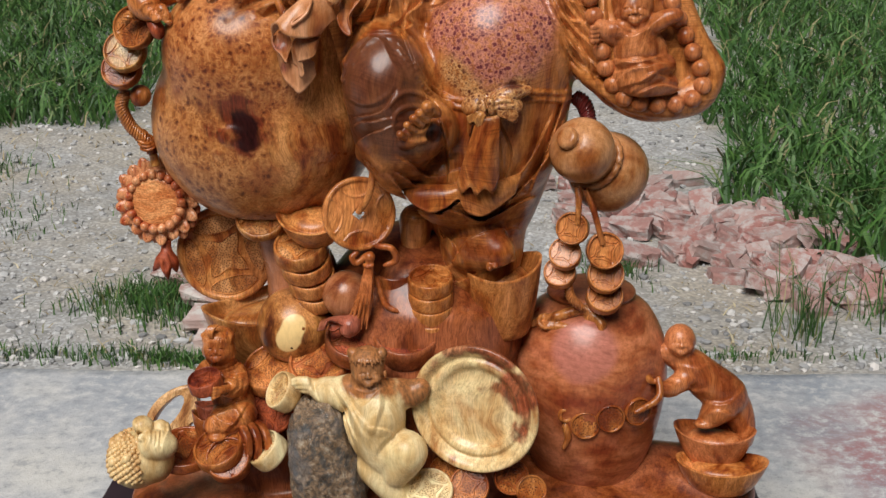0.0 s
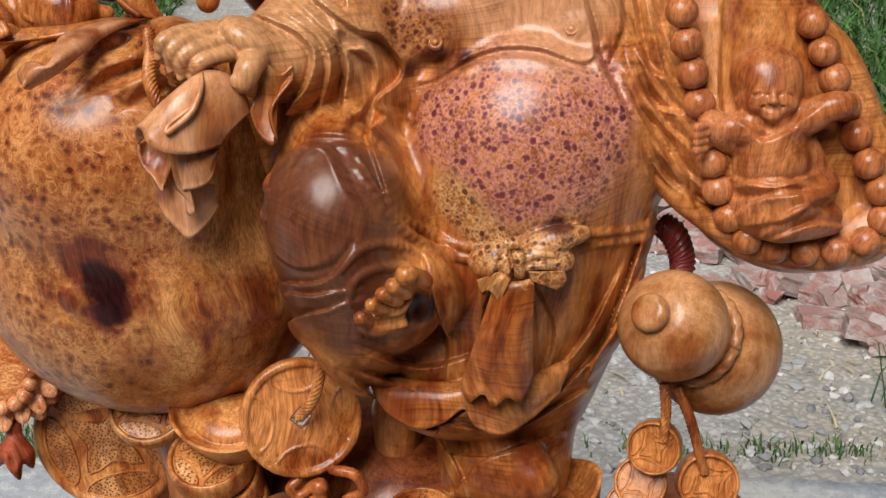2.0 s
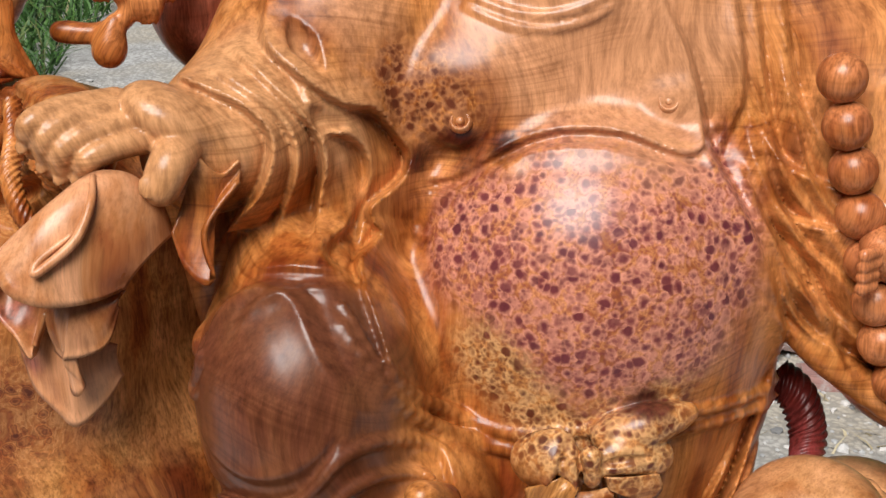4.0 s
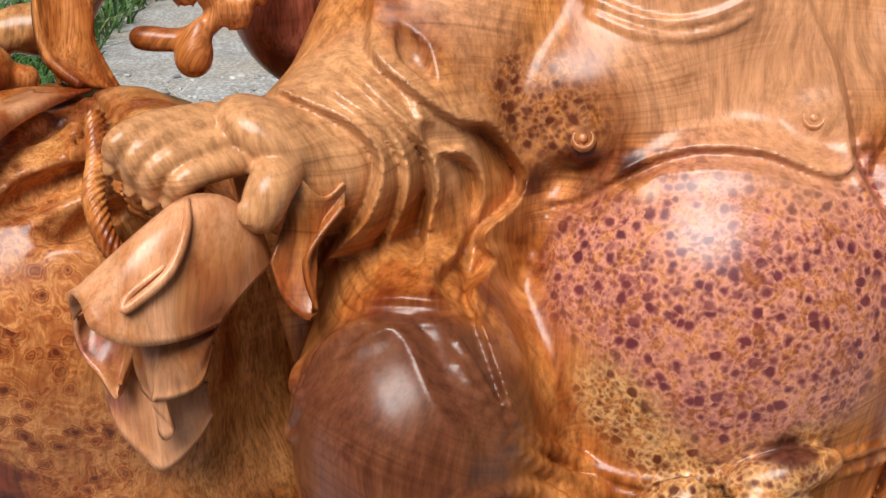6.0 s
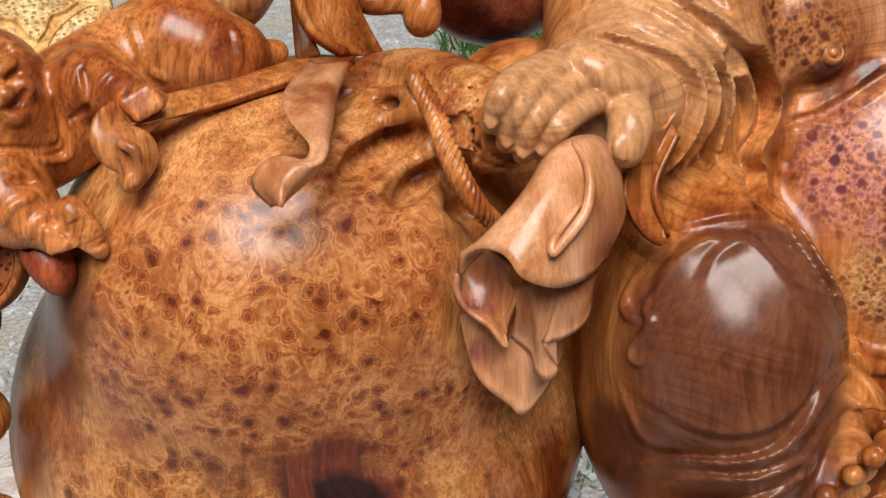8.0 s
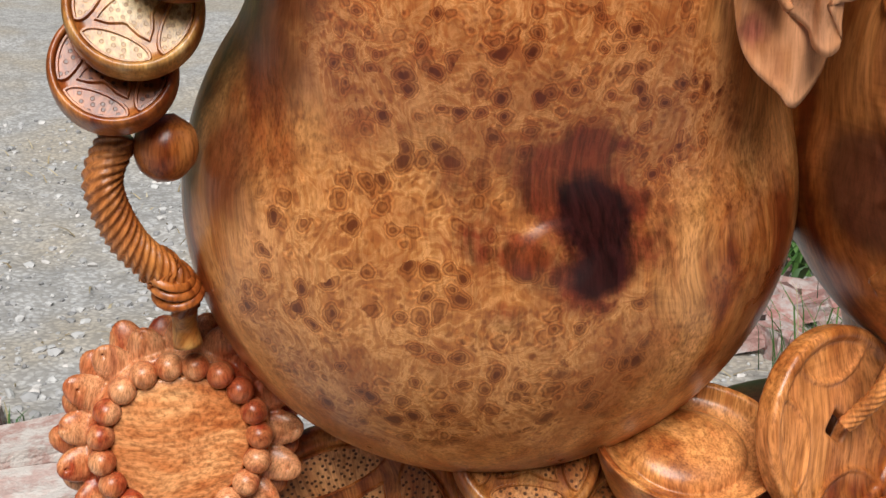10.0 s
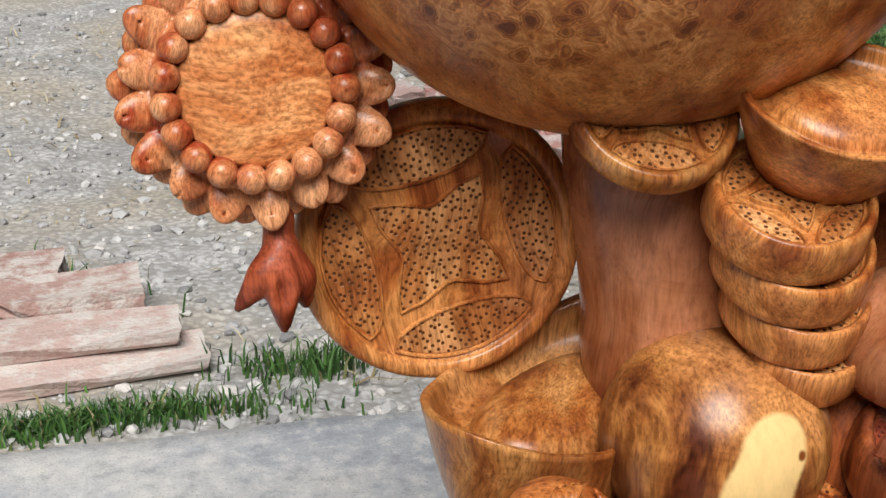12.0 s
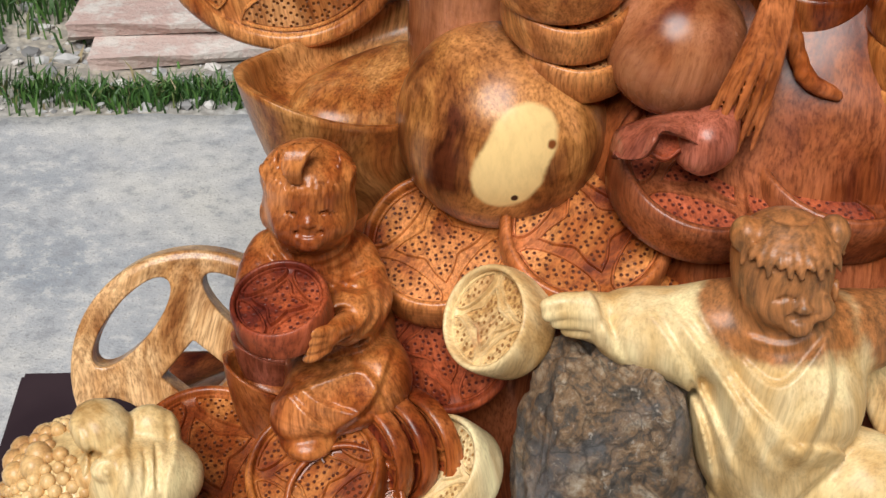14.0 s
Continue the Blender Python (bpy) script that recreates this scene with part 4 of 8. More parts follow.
def grow():
    rnd = random.Random(11)
    tall, short, dry = [], [], []
    # rough meadow on both sides behind the rubble
    for n in range(85000):
        x, y = rnd.uniform(-5.0, 5.0), 1.9 + 9.0 * rnd.random() ** 1.4
        wob = 0.35 * noise.noise(Vector((x * 1.2, y * 1.2, 3)))
        right = x > 0.98 + 0.10 * (y - 2.2) + wob + (0.9 if y < 2.2 else 0)
        left = y > 4.1 + 0.5 * wob and x < -1.75 + wob or y > 8.2 + wob
        if right or left:
            clump = 0.5 + 0.5 * noise.noise(Vector((x * 3.1, y * 3.1, 9)))
            tall.append((x, y, soil_height(x, y), (0.06 + 0.15 * rnd.random()) * (0.5 + clump)))
    # tufts by the slab and among the stones
    for cx, cy, rx, ry, count, h in ((-0.62, 1.36, 0.34, 0.05, 1500, 0.035), (-0.20, 1.50, 0.16, 0.06, 380, 0.05), (-0.86, 1.80, 0.30, 0.16, 1500, 0.06), (-1.7, 2.7, 0.25, 0.3, 160, 0.04), (-2.1, 3.3, 0.3, 0.3, 200, 0.08),
                                     (1.03, 1.60, 0.10, 0.14, 70, 0.24), (1.35, 1.75, 0.22, 0.16, 130, 0.16), (0.75, 1.40, 0.5, 0.05, 300, 0.03), (0.52, 2.15, 0.14, 0.12, 300, 0.05), (-1.2, 1.42, 0.5, 0.06, 300, 0.04)):
        for n in range(count):
            x, y = rnd.gauss(cx, rx * 0.5), rnd.gauss(cy, ry * 0.5)
            if y > EDGE + 0.01:
                short.append((x, y, soil_height(x, y), h * rnd.uniform(0.5, 1.3)))
    for n in range(2600):
        x, y = rnd.uniform(-2.2, 2.2), EDGE + 0.1 + 3.2 * rnd.random()
        if rnd.random() < 0.35 + 0.5 * (x > 0.7 or x < -0.8):
            dry.append((x, y, soil_height(x, y) + 0.002, rnd.uniform(0.004, 0.03)))
    blades("meadow_grass", tall, m_grass, "tall rough green grass with dry stalks", "grass", 0.0065, 1.2)
    blades("grass_tufts", short, m_grass, "short green grass tufts along the slab", "grass", 0.0022, 0.6)
    blades("dry_straw", dry, m_straw, "scattered dry straw on the soil", "straw", 0.003, 3.2)


def chunk(size, seed, mat):
    bm = bmesh.new()
    bmesh.ops.create_cube(bm, size=1)
    bmesh.ops.subdivide_edges(bm, edges=bm.edges, cuts=3, use_grid_fill=True)
    rnd = random.Random(seed)
    cut = Vector((rnd.uniform(-1, 1), rnd.uniform(-1, 1), rnd.uniform(-0.3, 0.3))).normalized()
    for v in bm.verts:
        far = max(v.co.dot(cut) - rnd.uniform(0.30, 0.36), 0)
        v.co -= cut * far
        v.co = Vector((v.co.x * size[0], v.co.y * size[1], v.co.z * size[2])) + 0.007 * noise.noise_vector(v.co * 3.0 + Vector((seed, 0, 0)))
    me = bpy.data.meshes.new("brick")
    bm.to_mesh(me)
    bm.free()
    me.materials.append(mat)
    return me


def rubble():
    rnd = random.Random(21)
    kinds = [chunk((0.15, 0.085, 0.05), s, m_brick) for s in range(6)]
    def lay(me, x, y, turn, lift, label):
        ob = part("brick", me, None, at=pose(x, y, soil_height(x, y) + lift, turn[0], turn[1], turn[2]))
        tagged(ob, label, "brick", "broken bricks on the soil")
    for n in range(120):
        t = rnd.random()
        x, y = 0.55 + 0.75 * t + rnd.gauss(0, 0.13), 2.95 - 1.15 * t * rnd.uniform(0.4, 1.2) + rnd.gauss(0, 0.16)
        if y > 1.5:
            lay(kinds[rnd.randrange(6)], x, y, (rnd.gauss(0, 14), rnd.gauss(0, 14), rnd.uniform(0, 180)), rnd.uniform(0.0, 0.045), "broken dusty red brick lying on gravelly soil")
    lay(kinds[1], 1.07, 2.50, (88, 4, 12), 0.05, "grey-red brick standing on its end in the soil")
    slab = [chunk((0.36, 0.13, 0.055), s + 30, m_stone) for s in range(3)]
    for n, (x, y, z, a) in enumerate(((-0.60, 1.62, 0.012, -3), (-0.66, 1.76, 0.035, 4), (-0.80, 1.93, 0.02, -6), (-0.56, 1.56, -0.02, 2))):
        ob = part("stone_slab", slab[n % 3], None, at=pose(x, y, z, 2, -2, a))
        tagged(ob, "weathered pinkish stone slab lying on the soil", "stone", "stone slabs by the pavement")


soil()
pavement()
light_blocking_wall()
reflection_hedge()
scatter_stones()
grow()
rubble()


def low_stand():
    thing = new("low_table")
    thing.matrix_world = pose(0.03, -0.05, 0)
    tagged(thing, "dark lacquered low wooden table under the carving", "table")
    bpy.context.view_layer.update()
    def board(name, c, size, bevel=0.004):
        bm = bmesh.new()
        bmesh.ops.create_cube(bm, size=1)
        for v in bm.verts:
            v.co = Vector((v.co.x * size[0], v.co.y * size[1], v.co.z * size[2]))
        bmesh.ops.bevel(bm, geom=bm.edges, offset=bevel, segments=2, affect="EDGES")
        ob = part(name, bm, m_dark, thing, at=pose(*c))
        ob.data.polygons.foreach_set("use_smooth", np.zeros(len(ob.data.polygons), bool))
    board("tabletop", (0.03, -0.08, 0.232), (1.23, 0.705, 0.036))
    board("apron", (0.03, -0.41, 0.19), (1.16, 0.02, 0.05))
    board("apron", (0.03, 0.24, 0.19), (1.16, 0.02, 0.05))
    for x in (-0.55, 0.61):
        for y in (-0.39, 0.23):
            board("leg", (x, y, 0.107), (0.06, 0.06, 0.214))


low_stand()


# ---- the carving ----
carving = new("wood_carving")
carving.matrix_world = pose(0.05, 0.0, 0.25)
tagged(carving, "varnished orange burl wood carving with many figures on a dark stand", "carving")
bpy.context.view_layer.update()


def rope(points, r, mat, name="rope", turns=1150.0, parent=carving):
    return part(name, tube(points, r, sides=42, steps=40, twist=turns, lobes=7, depth=0.11), mat, parent)


def sack():
    c = Clay((-0.48, -0.16, 0.74), (0.02, 0.30, 1.30), 0.0025)
    c.ball((-0.235, 0.105, 0.975), (0.192, 0.165, 0.180))
    c.ball((-0.215, 0.105, 1.09), (0.130, 0.150, 0.114), k=0.05)
    c.ball((-0.20, 0.08, 1.13), (0.080, 0.08, 0.068), k=0.04)
    c.ball((-0.250, 0.045, 1.112), (0.135, 0.122, 0.113), k=0.04)
    c.tool = (-0.395, -0.737, 1.47)
    # worn hollow and knots in the front
    c.ball((-0.215, -0.085, 0.985), (0.024, 0.02, 0.03), k=0.015, cut=True)
    c.ball((-0.262, -0.056, 0.985), (0.013, 0.004, 0.011), k=0.012)
    c.ball((-0.281, -0.05, 0.956), (0.010, 0.005, 0.010), k=0.006)
    # gathered neck running up to the fist
    c.limb([(-0.189, 0.040, 1.205), (-0.165, 0.010, 1.209), (-0.143, -0.040, 1.208)], [0.022, 0.021, 0.020], k=0.02)
    for n in range(10):
        u = n / 9
        c.ridge([(-0.215 + 0.03 * u, 0.03 - 0.07 * u, 1.235 - 0.028 * u), (-0.170 + 0.012 * u, 0.0 - 0.05 * u, 1.228 - 0.040 * u), (-0.118, -0.03 - 0.03 * u, 1.212 - 0.040 * u)], [0.0012, 0.0020, 0.0016], k=0.002, cut=True)
    for line, r in (([(-0.190, -0.040, 1.213), (-0.211, -0.060, 1.214), (-0.229, -0.075, 1.205)], 0.007), ([(-0.194, -0.010, 1.230), (-0.217, 0.000, 1.230), (-0.230, -0.020, 1.221)], 0.004),
                    ([(-0.172, -0.030, 1.202), (-0.171, -0.060, 1.185), (-0.160, -0.060, 1.160)], 0.006), ([(-0.201, -0.030, 1.233), (-0.204, -0.060, 1.233), (-0.211, -0.060, 1.229), (-0.211, -0.050, 1.235)], 0.003), ([(-0.186, -0.050, 1.193), (-0.202, -0.060, 1.192), (-0.209, -0.060, 1.182)], 0.004)):
        c.ridge(line, [r * 0.4, r, r * 0.4], k=0.010, cut=True)
    c.tool = (-0.153, -0.707, 1.4515)
    for line, r in (([(-0.231, -0.04, 1.188), (-0.219, -0.04, 1.201), (-0.194, -0.04, 1.214)], 0.0085), ([(-0.197, -0.05, 1.179), (-0.186, -0.05, 1.191), (-0.166, -0.05, 1.198)], 0.0085), ([(-0.171, -0.05, 1.168), (-0.16, -0.05, 1.171), (-0.148, -0.05, 1.161)], 0.005)):
        c.ridge(line, [r * 0.5, r, r * 0.5], k=0.004, cut=True)
    for line, r, side in (([(-0.234, -0.04, 1.191), (-0.22, -0.04, 1.206), (-0.194, -0.04, 1.217), (-0.176, -0.04, 1.218)], 0.005, -1), ([(-0.2, -0.05, 1.181), (-0.187, -0.05, 1.195), (-0.165, -0.05, 1.201)], 0.005, -1), ([(-0.194, -0.06, 1.179), (-0.177, -0.06, 1.176), (-0.16, -0.06, 1.159)], 0.004, 1), ([(-0.231, -0.03, 1.237), (-0.205, -0.03, 1.241), (-0.182, -0.03, 1.232)], 0.004, 1)):
        c.fold(line, r, side=side, depth=0.7)
    c.ridge([(-0.202, -0.03, 1.229), (-0.2, -0.03, 1.219), (-0.19, -0.03, 1.218), (-0.183, -0.03, 1.225), (-0.189, -0.03, 1.233), (-0.195, -0.03, 1.229)], [0.002, 0.0035, 0.004, 0.0035, 0.003, 0.002], k=0.002)
    return part("sack", c.skin("sack"), m_sack, carving, "bulging burl wood sack with a dark knot")


def spilling_cloth():
    """Thin folded sheets of cloth that hang out below the fist."""
    tops = [(-0.137, -0.072, 1.186), (-0.132, -0.078, 1.204), (-0.118, -0.080, 1.213), (-0.101, -0.076, 1.210), (-0.088, -0.070, 1.193), (-0.083, -0.066, 1.172)]
    hem = [(-0.181, -0.088, 1.150), (-0.181, -0.094, 1.162), (-0.174, -0.105, 1.170), (-0.166, -0.116, 1.170), (-0.159, -0.124, 1.160), (-0.142, -0.122, 1.152), (-0.121, -0.110, 1.150), (-0.105, -0.096, 1.153)]
    part("cloth_fold", drape(tops, hem, 0.0017, 0.010), m_spill, carving)
    left = [(-0.181, -0.086, 1.149), (-0.182, -0.086, 1.139), (-0.178, -0.090, 1.129), (-0.168, -0.097, 1.121), (-0.160, -0.100, 1.110), (-0.157, -0.094, 1.120), (-0.151, -0.092, 1.134)]
    part("cloth_fold", drape([(-0.172, -0.080, 1.156), (-0.162, -0.085, 1.160), (-0.154, -0.092, 1.152)], left, 0.0016, -0.008), m_spill, carving)
    mid = [(-0.151, -0.082, 1.108), (-0.141, -0.088, 1.099), (-0.140, -0.094, 1.090), (-0.136, -0.098, 1.087), (-0.132, -0.100, 1.095), (-0.141, -0.104, 1.112), (-0.129, -0.104, 1.115), (-0.117, -0.100, 1.121), (-0.111, -0.094, 1.140)]
    part("cloth_fold", drape([(-0.152, -0.088, 1.136), (-0.141, -0.096, 1.149), (-0.124, -0.096, 1.150), (-0.107, -0.088, 1.147)], mid, 0.0016, 0.006), m_spill, carving)
    low = [(-0.176, -0.074, 1.120), (-0.172, -0.074, 1.096), (-0.166, -0.078, 1.080), (-0.153, -0.082, 1.067), (-0.144, -0.082, 1.059), (-0.128, -0.076, 1.073), (-0.119, -0.070, 1.087)]
    part("cloth_fold", drape([(-0.171, -0.074, 1.128), (-0.153, -0.078, 1.121), (-0.136, -0.078, 1.115), (-0.120, -0.070, 1.105)], low, 0.0016, 0.004), m_spill, carving)
    # two narrow pleats on the upper sheet
    for line in ([(-0.119, -0.086, 1.213), (-0.117, -0.102, 1.203), (-0.123, -0.114, 1.187), (-0.139, -0.122, 1.174), (-0.144, -0.124, 1.172), (-0.141, -0.120, 1.178), (-0.125, -0.110, 1.189)], [(-0.127, -0.084, 1.198), (-0.129, -0.096, 1.193), (-0.136, -0.098, 1.183), (-0.138, -0.090, 1.187)]):
        part("pleat", tube(line, [0.0015, 0.0026, 0.0028, 0.0026, 0.0022, 0.0015], sides=12, steps=8), m_spill, carving)
    # the cuff's dark lining behind the thumb
    part("cuff", drape([(-0.069, -0.060, 1.217), (-0.057, -0.055, 1.204), (-0.047, -0.050, 1.210)], [(-0.084, -0.068, 1.173), (-0.077, -0.074, 1.156), (-0.066, -0.078, 1.146), (-0.061, -0.076, 1.150), (-0.065, -0.068, 1.174), (-0.047, -0.055, 1.199)], 0.0016, -0.006), m_body, carving)


sack()
spilling_cloth()


def ribbon():
    """The band of cloth that runs over the sack from the child to the fist, with two curled ends."""
    c = Clay((-0.40, -0.12, 1.1), (-0.25, 0.08, 1.30), 0.0015)
    c.limb([(-0.318, 0.000, 1.229), (-0.340, -0.012, 1.221), (-0.339, -0.018, 1.214), (-0.330, -0.020, 1.209), (-0.336, -0.022, 1.195)], [0.008, 0.011, 0.010, 0.009, 0.004], k=0.002, flat=((0.6, -1, 0.2), 4.0))
    c.limb([(-0.339, -0.028, 1.219), (-0.332, -0.032, 1.215), (-0.332, -0.030, 1.201), (-0.338, -0.026, 1.195)], 0.0024, k=0.002)
    part("ribbon", c.skin("ribbon"), m_wood, carving, "curling carved cloth ribbon over the sack")
    part("ribbon_fold", drape([(-0.331, 0.005, 1.228), (-0.307, 0.012, 1.230), (-0.275, 0.030, 1.229), (-0.238, 0.045, 1.232), (-0.202, 0.045, 1.231)], [(-0.333, -0.012, 1.222), (-0.320, -0.006, 1.221), (-0.282, 0.008, 1.223), (-0.247, 0.018, 1.228), (-0.215, 0.030, 1.230)], 0.0022, 0.003), m_wood, carving)
    part("ribbon_fold", drape([(-0.208, 0.030, 1.232), (-0.224, -0.010, 1.229), (-0.237, -0.050, 1.220), (-0.249, -0.078, 1.211), (-0.271, -0.090, 1.200)], [(-0.230, 0.030, 1.233), (-0.254, -0.025, 1.233), (-0.256, -0.052, 1.228), (-0.250, -0.078, 1.223), (-0.256, -0.088, 1.218), (-0.270, -0.086, 1.221), (-0.280, -0.084, 1.211), (-0.272, -0.090, 1.201)], 0.0022, 0.015), m_spill, carving)
    # the upright fold that rises behind the sack
    part("ribbon_fold", drape([(-0.206, 0.050, 1.319), (-0.203, 0.050, 1.295), (-0.198, 0.045, 1.277), (-0.198, 0.045, 1.258), (-0.186, 0.045, 1.231)], [(-0.231, 0.055, 1.319), (-0.233, 0.055, 1.292), (-0.233, 0.050, 1.268), (-0.227, 0.045, 1.249), (-0.208, 0.042, 1.234)], 0.0026, -0.014), m_wood, carving)
    part("ribbon_fold", drape([(-0.230, 0.058, 1.318), (-0.232, 0.058, 1.288), (-0.231, 0.055, 1.261), (-0.222, 0.050, 1.233)], [(-0.225, 0.090, 1.312), (-0.227, 0.090, 1.281), (-0.227, 0.085, 1.253), (-0.227, 0.080, 1.221)], 0.0026, 0.0, toward=(-1, -0.3, 0)), m_wood, carving)


ribbon()
rope([(-0.183, -0.015, 1.234), (-0.177, -0.035, 1.218), (-0.175, -0.055, 1.201), (-0.166, -0.065, 1.180), (-0.152, -0.060, 1.162)], [0.0052, 0.0058, 0.0058, 0.0056, 0.005], m_wood, turns=1500.0)


def laughing_figure():
    """The stout standing figure with its robe, in one piece."""
    c = Clay((-0.17, -0.17, 0.70), (0.56, 0.25, 1.54), 0.0017)
    c.tool = (0.089, -0.72, 1.453)
    # trunk, chest, belly, head
    c.ball((0.15, 0.12, 1.26), (0.165, 0.10, 0.085))
    c.ball((0.15, 0.115, 1.33), (0.12, 0.085, 0.06), k=0.05)
    c.ball((0.16, 0.07, 1.115), (0.124, 0.132, 0.122), k=0.03)
    c.ball((0.085, 0.062, 1.232), (0.078, 0.062, 0.052), k=0.02)
    c.ball((0.205, 0.078, 1.236), (0.07, 0.06, 0.05), k=0.03)
    c.ball((0.16, 0.14, 1.445), (0.085, 0.085, 0.10), k=0.03)
    c.ball((0.165, 0.05, 1.34), (0.075, 0.05, 0.036), turn=(20, 0, 0), k=0.015, cut=True)
    # the chest ends in an overhanging edge, the belly in a rim below it
    c.fold([(0.104, 0.0, 1.201), (0.12, 0.0, 1.209), (0.138, 0.0, 1.213), (0.157, 0.0, 1.213), (0.176, 0.0, 1.21), (0.195, 0.0, 1.202), (0.211, 0.0, 1.198), (0.219, 0.0, 1.206)], 0.0040, side=-1, depth=0.7)
    c.fold([(0.049, 0.0, 1.178), (0.07, 0.0, 1.175), (0.089, 0.0, 1.184), (0.103, 0.0, 1.192), (0.115, 0.0, 1.201), (0.132, 0.0, 1.204), (0.154, 0.0, 1.205), (0.176, 0.0, 1.201), (0.195, 0.0, 1.194), (0.211, 0.0, 1.19)], 0.0032, side=1, depth=0.6)
    c.fold([(0.047, 0.0, 1.197), (0.052, 0.0, 1.185), (0.067, 0.0, 1.182), (0.084, 0.0, 1.189), (0.098, 0.0, 1.198)], 0.0030, side=-1, depth=0.6)
    nubs = []
    for x, y, z in ((0.076, -0.003, 1.220), (0.199, 0.012, 1.228)):
        x, y, z = c.land((x, y, z))
        c.ball((x, y + 0.004, z - 0.002), (0.012, 0.008, 0.012), k=0.010)
        nubs.append(c.land((x, y, z)))
    for d in (0.0, 0.008):
        c.ridge([(x, y, z + d) for x, y, z in ((0.080, 0.020, 1.282), (0.099, 0.012, 1.275), (0.121, 0.010, 1.271), (0.145, 0.012, 1.275), (0.162, 0.020, 1.282))], 0.0022, k=0.003)
    # the side of the robe that runs in behind the sack
    c.limb([(-0.09, 0.08, 1.17), (-0.075, 0.085, 1.06), (-0.06, 0.09, 0.965)], [0.052, 0.052, 0.036], k=0.03)
    # skirt of the robe, tapering to the feet
    c.limb([(0.15, 0.08, 1.08), (0.145, 0.085, 0.98), (0.135, 0.085, 0.88), (0.13, 0.085, 0.80)], [0.128, 0.118, 0.094, 0.066], k=0.03)
    c.limb([(0.11, 0.05, 0.90), (0.10, 0.04, 0.86)], [0.075, 0.055], k=0.02)
    # standing leg in loose trousers, bare foot
    c.limb([(0.135, 0.07, 0.86), (0.14, 0.055, 0.79), (0.13, 0.05, 0.735)], [0.062, 0.060, 0.066], k=0.015)
    c.limb([(0.114, 0.000, 0.774), (0.150, -0.020, 0.782), (0.170, -0.030, 0.782)], [0.034, 0.026, 0.018], k=0.012)
    for n in range(5):
        c.ball((0.150 + 0.009 * n, -0.052 + 0.006 * n, 0.762 + 0.002 * n), (0.0062, 0.010, 0.0062), k=0.003)
    c.limb([(0.022, 0.060, 0.808), (0.020, 0.060, 0.754)], [0.028, 0.024], k=0.01)
    for line in ([(0.062, -0.010, 0.819), (0.102, -0.030, 0.807), (0.140, -0.030, 0.813), (0.183, 0.000, 0.814)], [(0.054, 0.000, 0.785), (0.088, -0.020, 0.755), (0.105, -0.030, 0.793), (0.134, -0.030, 0.807)],
                 [(0.058, -0.020, 0.773), (0.088, -0.035, 0.748), (0.117, -0.035, 0.752)], [(0.069, -0.005, 0.824), (0.088, -0.025, 0.798), (0.101, -0.030, 0.767)]):
        c.fold(line, 0.005)
    # raised knee
    c.ball((-0.008, 0.0, 1.022), (0.071, 0.124, 0.143), turn=(0, -6, 0), k=0.012)
    c.ball((-0.012, -0.058, 1.078), (0.056, 0.056, 0.056), k=0.045)
    c.limb([(0.02, 0.03, 1.06), (0.0, -0.02, 1.0), (0.02, -0.06, 0.98)], [0.075, 0.058, 0.042], k=0.02)
    c.ball((0.05, -0.062, 1.0), (0.048, 0.036, 0.046), k=0.02)
    # crossed foot with toes, in a hollow of the robe
    c.limb([(0.062, -0.095, 1.001), (0.042, -0.110, 1.003), (0.022, -0.112, 0.989)], [0.018, 0.016, 0.012], k=0.006)
    for n, (x, y, z) in enumerate(((0.016, -0.134, 1.005), (0.027, -0.140, 1.021), (0.037, -0.142, 1.032), (0.046, -0.142, 1.040), (0.058, -0.140, 1.049))):
        r = (0.0062, 0.0066, 0.007, 0.0075, 0.0105)[n]
        c.limb([(x + 0.010, y + 0.016, z - 0.012), (x, y, z)], [r, r * 0.95], k=0.001)
    for line in (
                 [(-0.070, -0.075, 1.013), (-0.045, -0.085, 1.006), (-0.016, -0.100, 1.020), (0.002, -0.115, 1.053)], [(-0.062, -0.070, 0.991), (-0.039, -0.080, 0.988), (-0.009, -0.100, 1.008)],
                 [(-0.088, -0.030, 0.968), (-0.079, -0.035, 0.946), (-0.039, -0.050, 0.949), (-0.015, -0.065, 0.968)]):
        c.fold(line, 0.0052, depth=0.6)
    for line in ([(0.027, -0.100, 0.976), (0.057, -0.100, 0.982), (0.069, -0.095, 1.012)],):
        c.ridge(line, [0.002, 0.004, 0.002], k=0.006, cut=True)
    c.tool = (-0.395, -0.737, 1.47)
    c.fold([(-0.065, -0.07, 1.113), (-0.063, -0.07, 1.124), (-0.054, -0.07, 1.135), (-0.041, -0.07, 1.143), (-0.024, -0.07, 1.144), (-0.007, -0.07, 1.139), (0.009, -0.07, 1.124), (0.027, -0.07, 1.1), (0.043, -0.07, 1.077)], 0.0042, side=1, depth=0.9)
    for line in ([(-0.065, -0.07, 1.113), (-0.068, -0.07, 1.104), (-0.064, -0.07, 1.096), (-0.069, -0.07, 1.086), (-0.076, -0.07, 1.079), (-0.071, -0.07, 1.072), (-0.064, -0.07, 1.075)], [(-0.073, -0.06, 1.115), (-0.077, -0.06, 1.106), (-0.074, -0.06, 1.098), (-0.069, -0.06, 1.094)]):
        c.ridge(line, [0.0012, 0.0026, 0.0028, 0.0026, 0.0012], k=0.003)
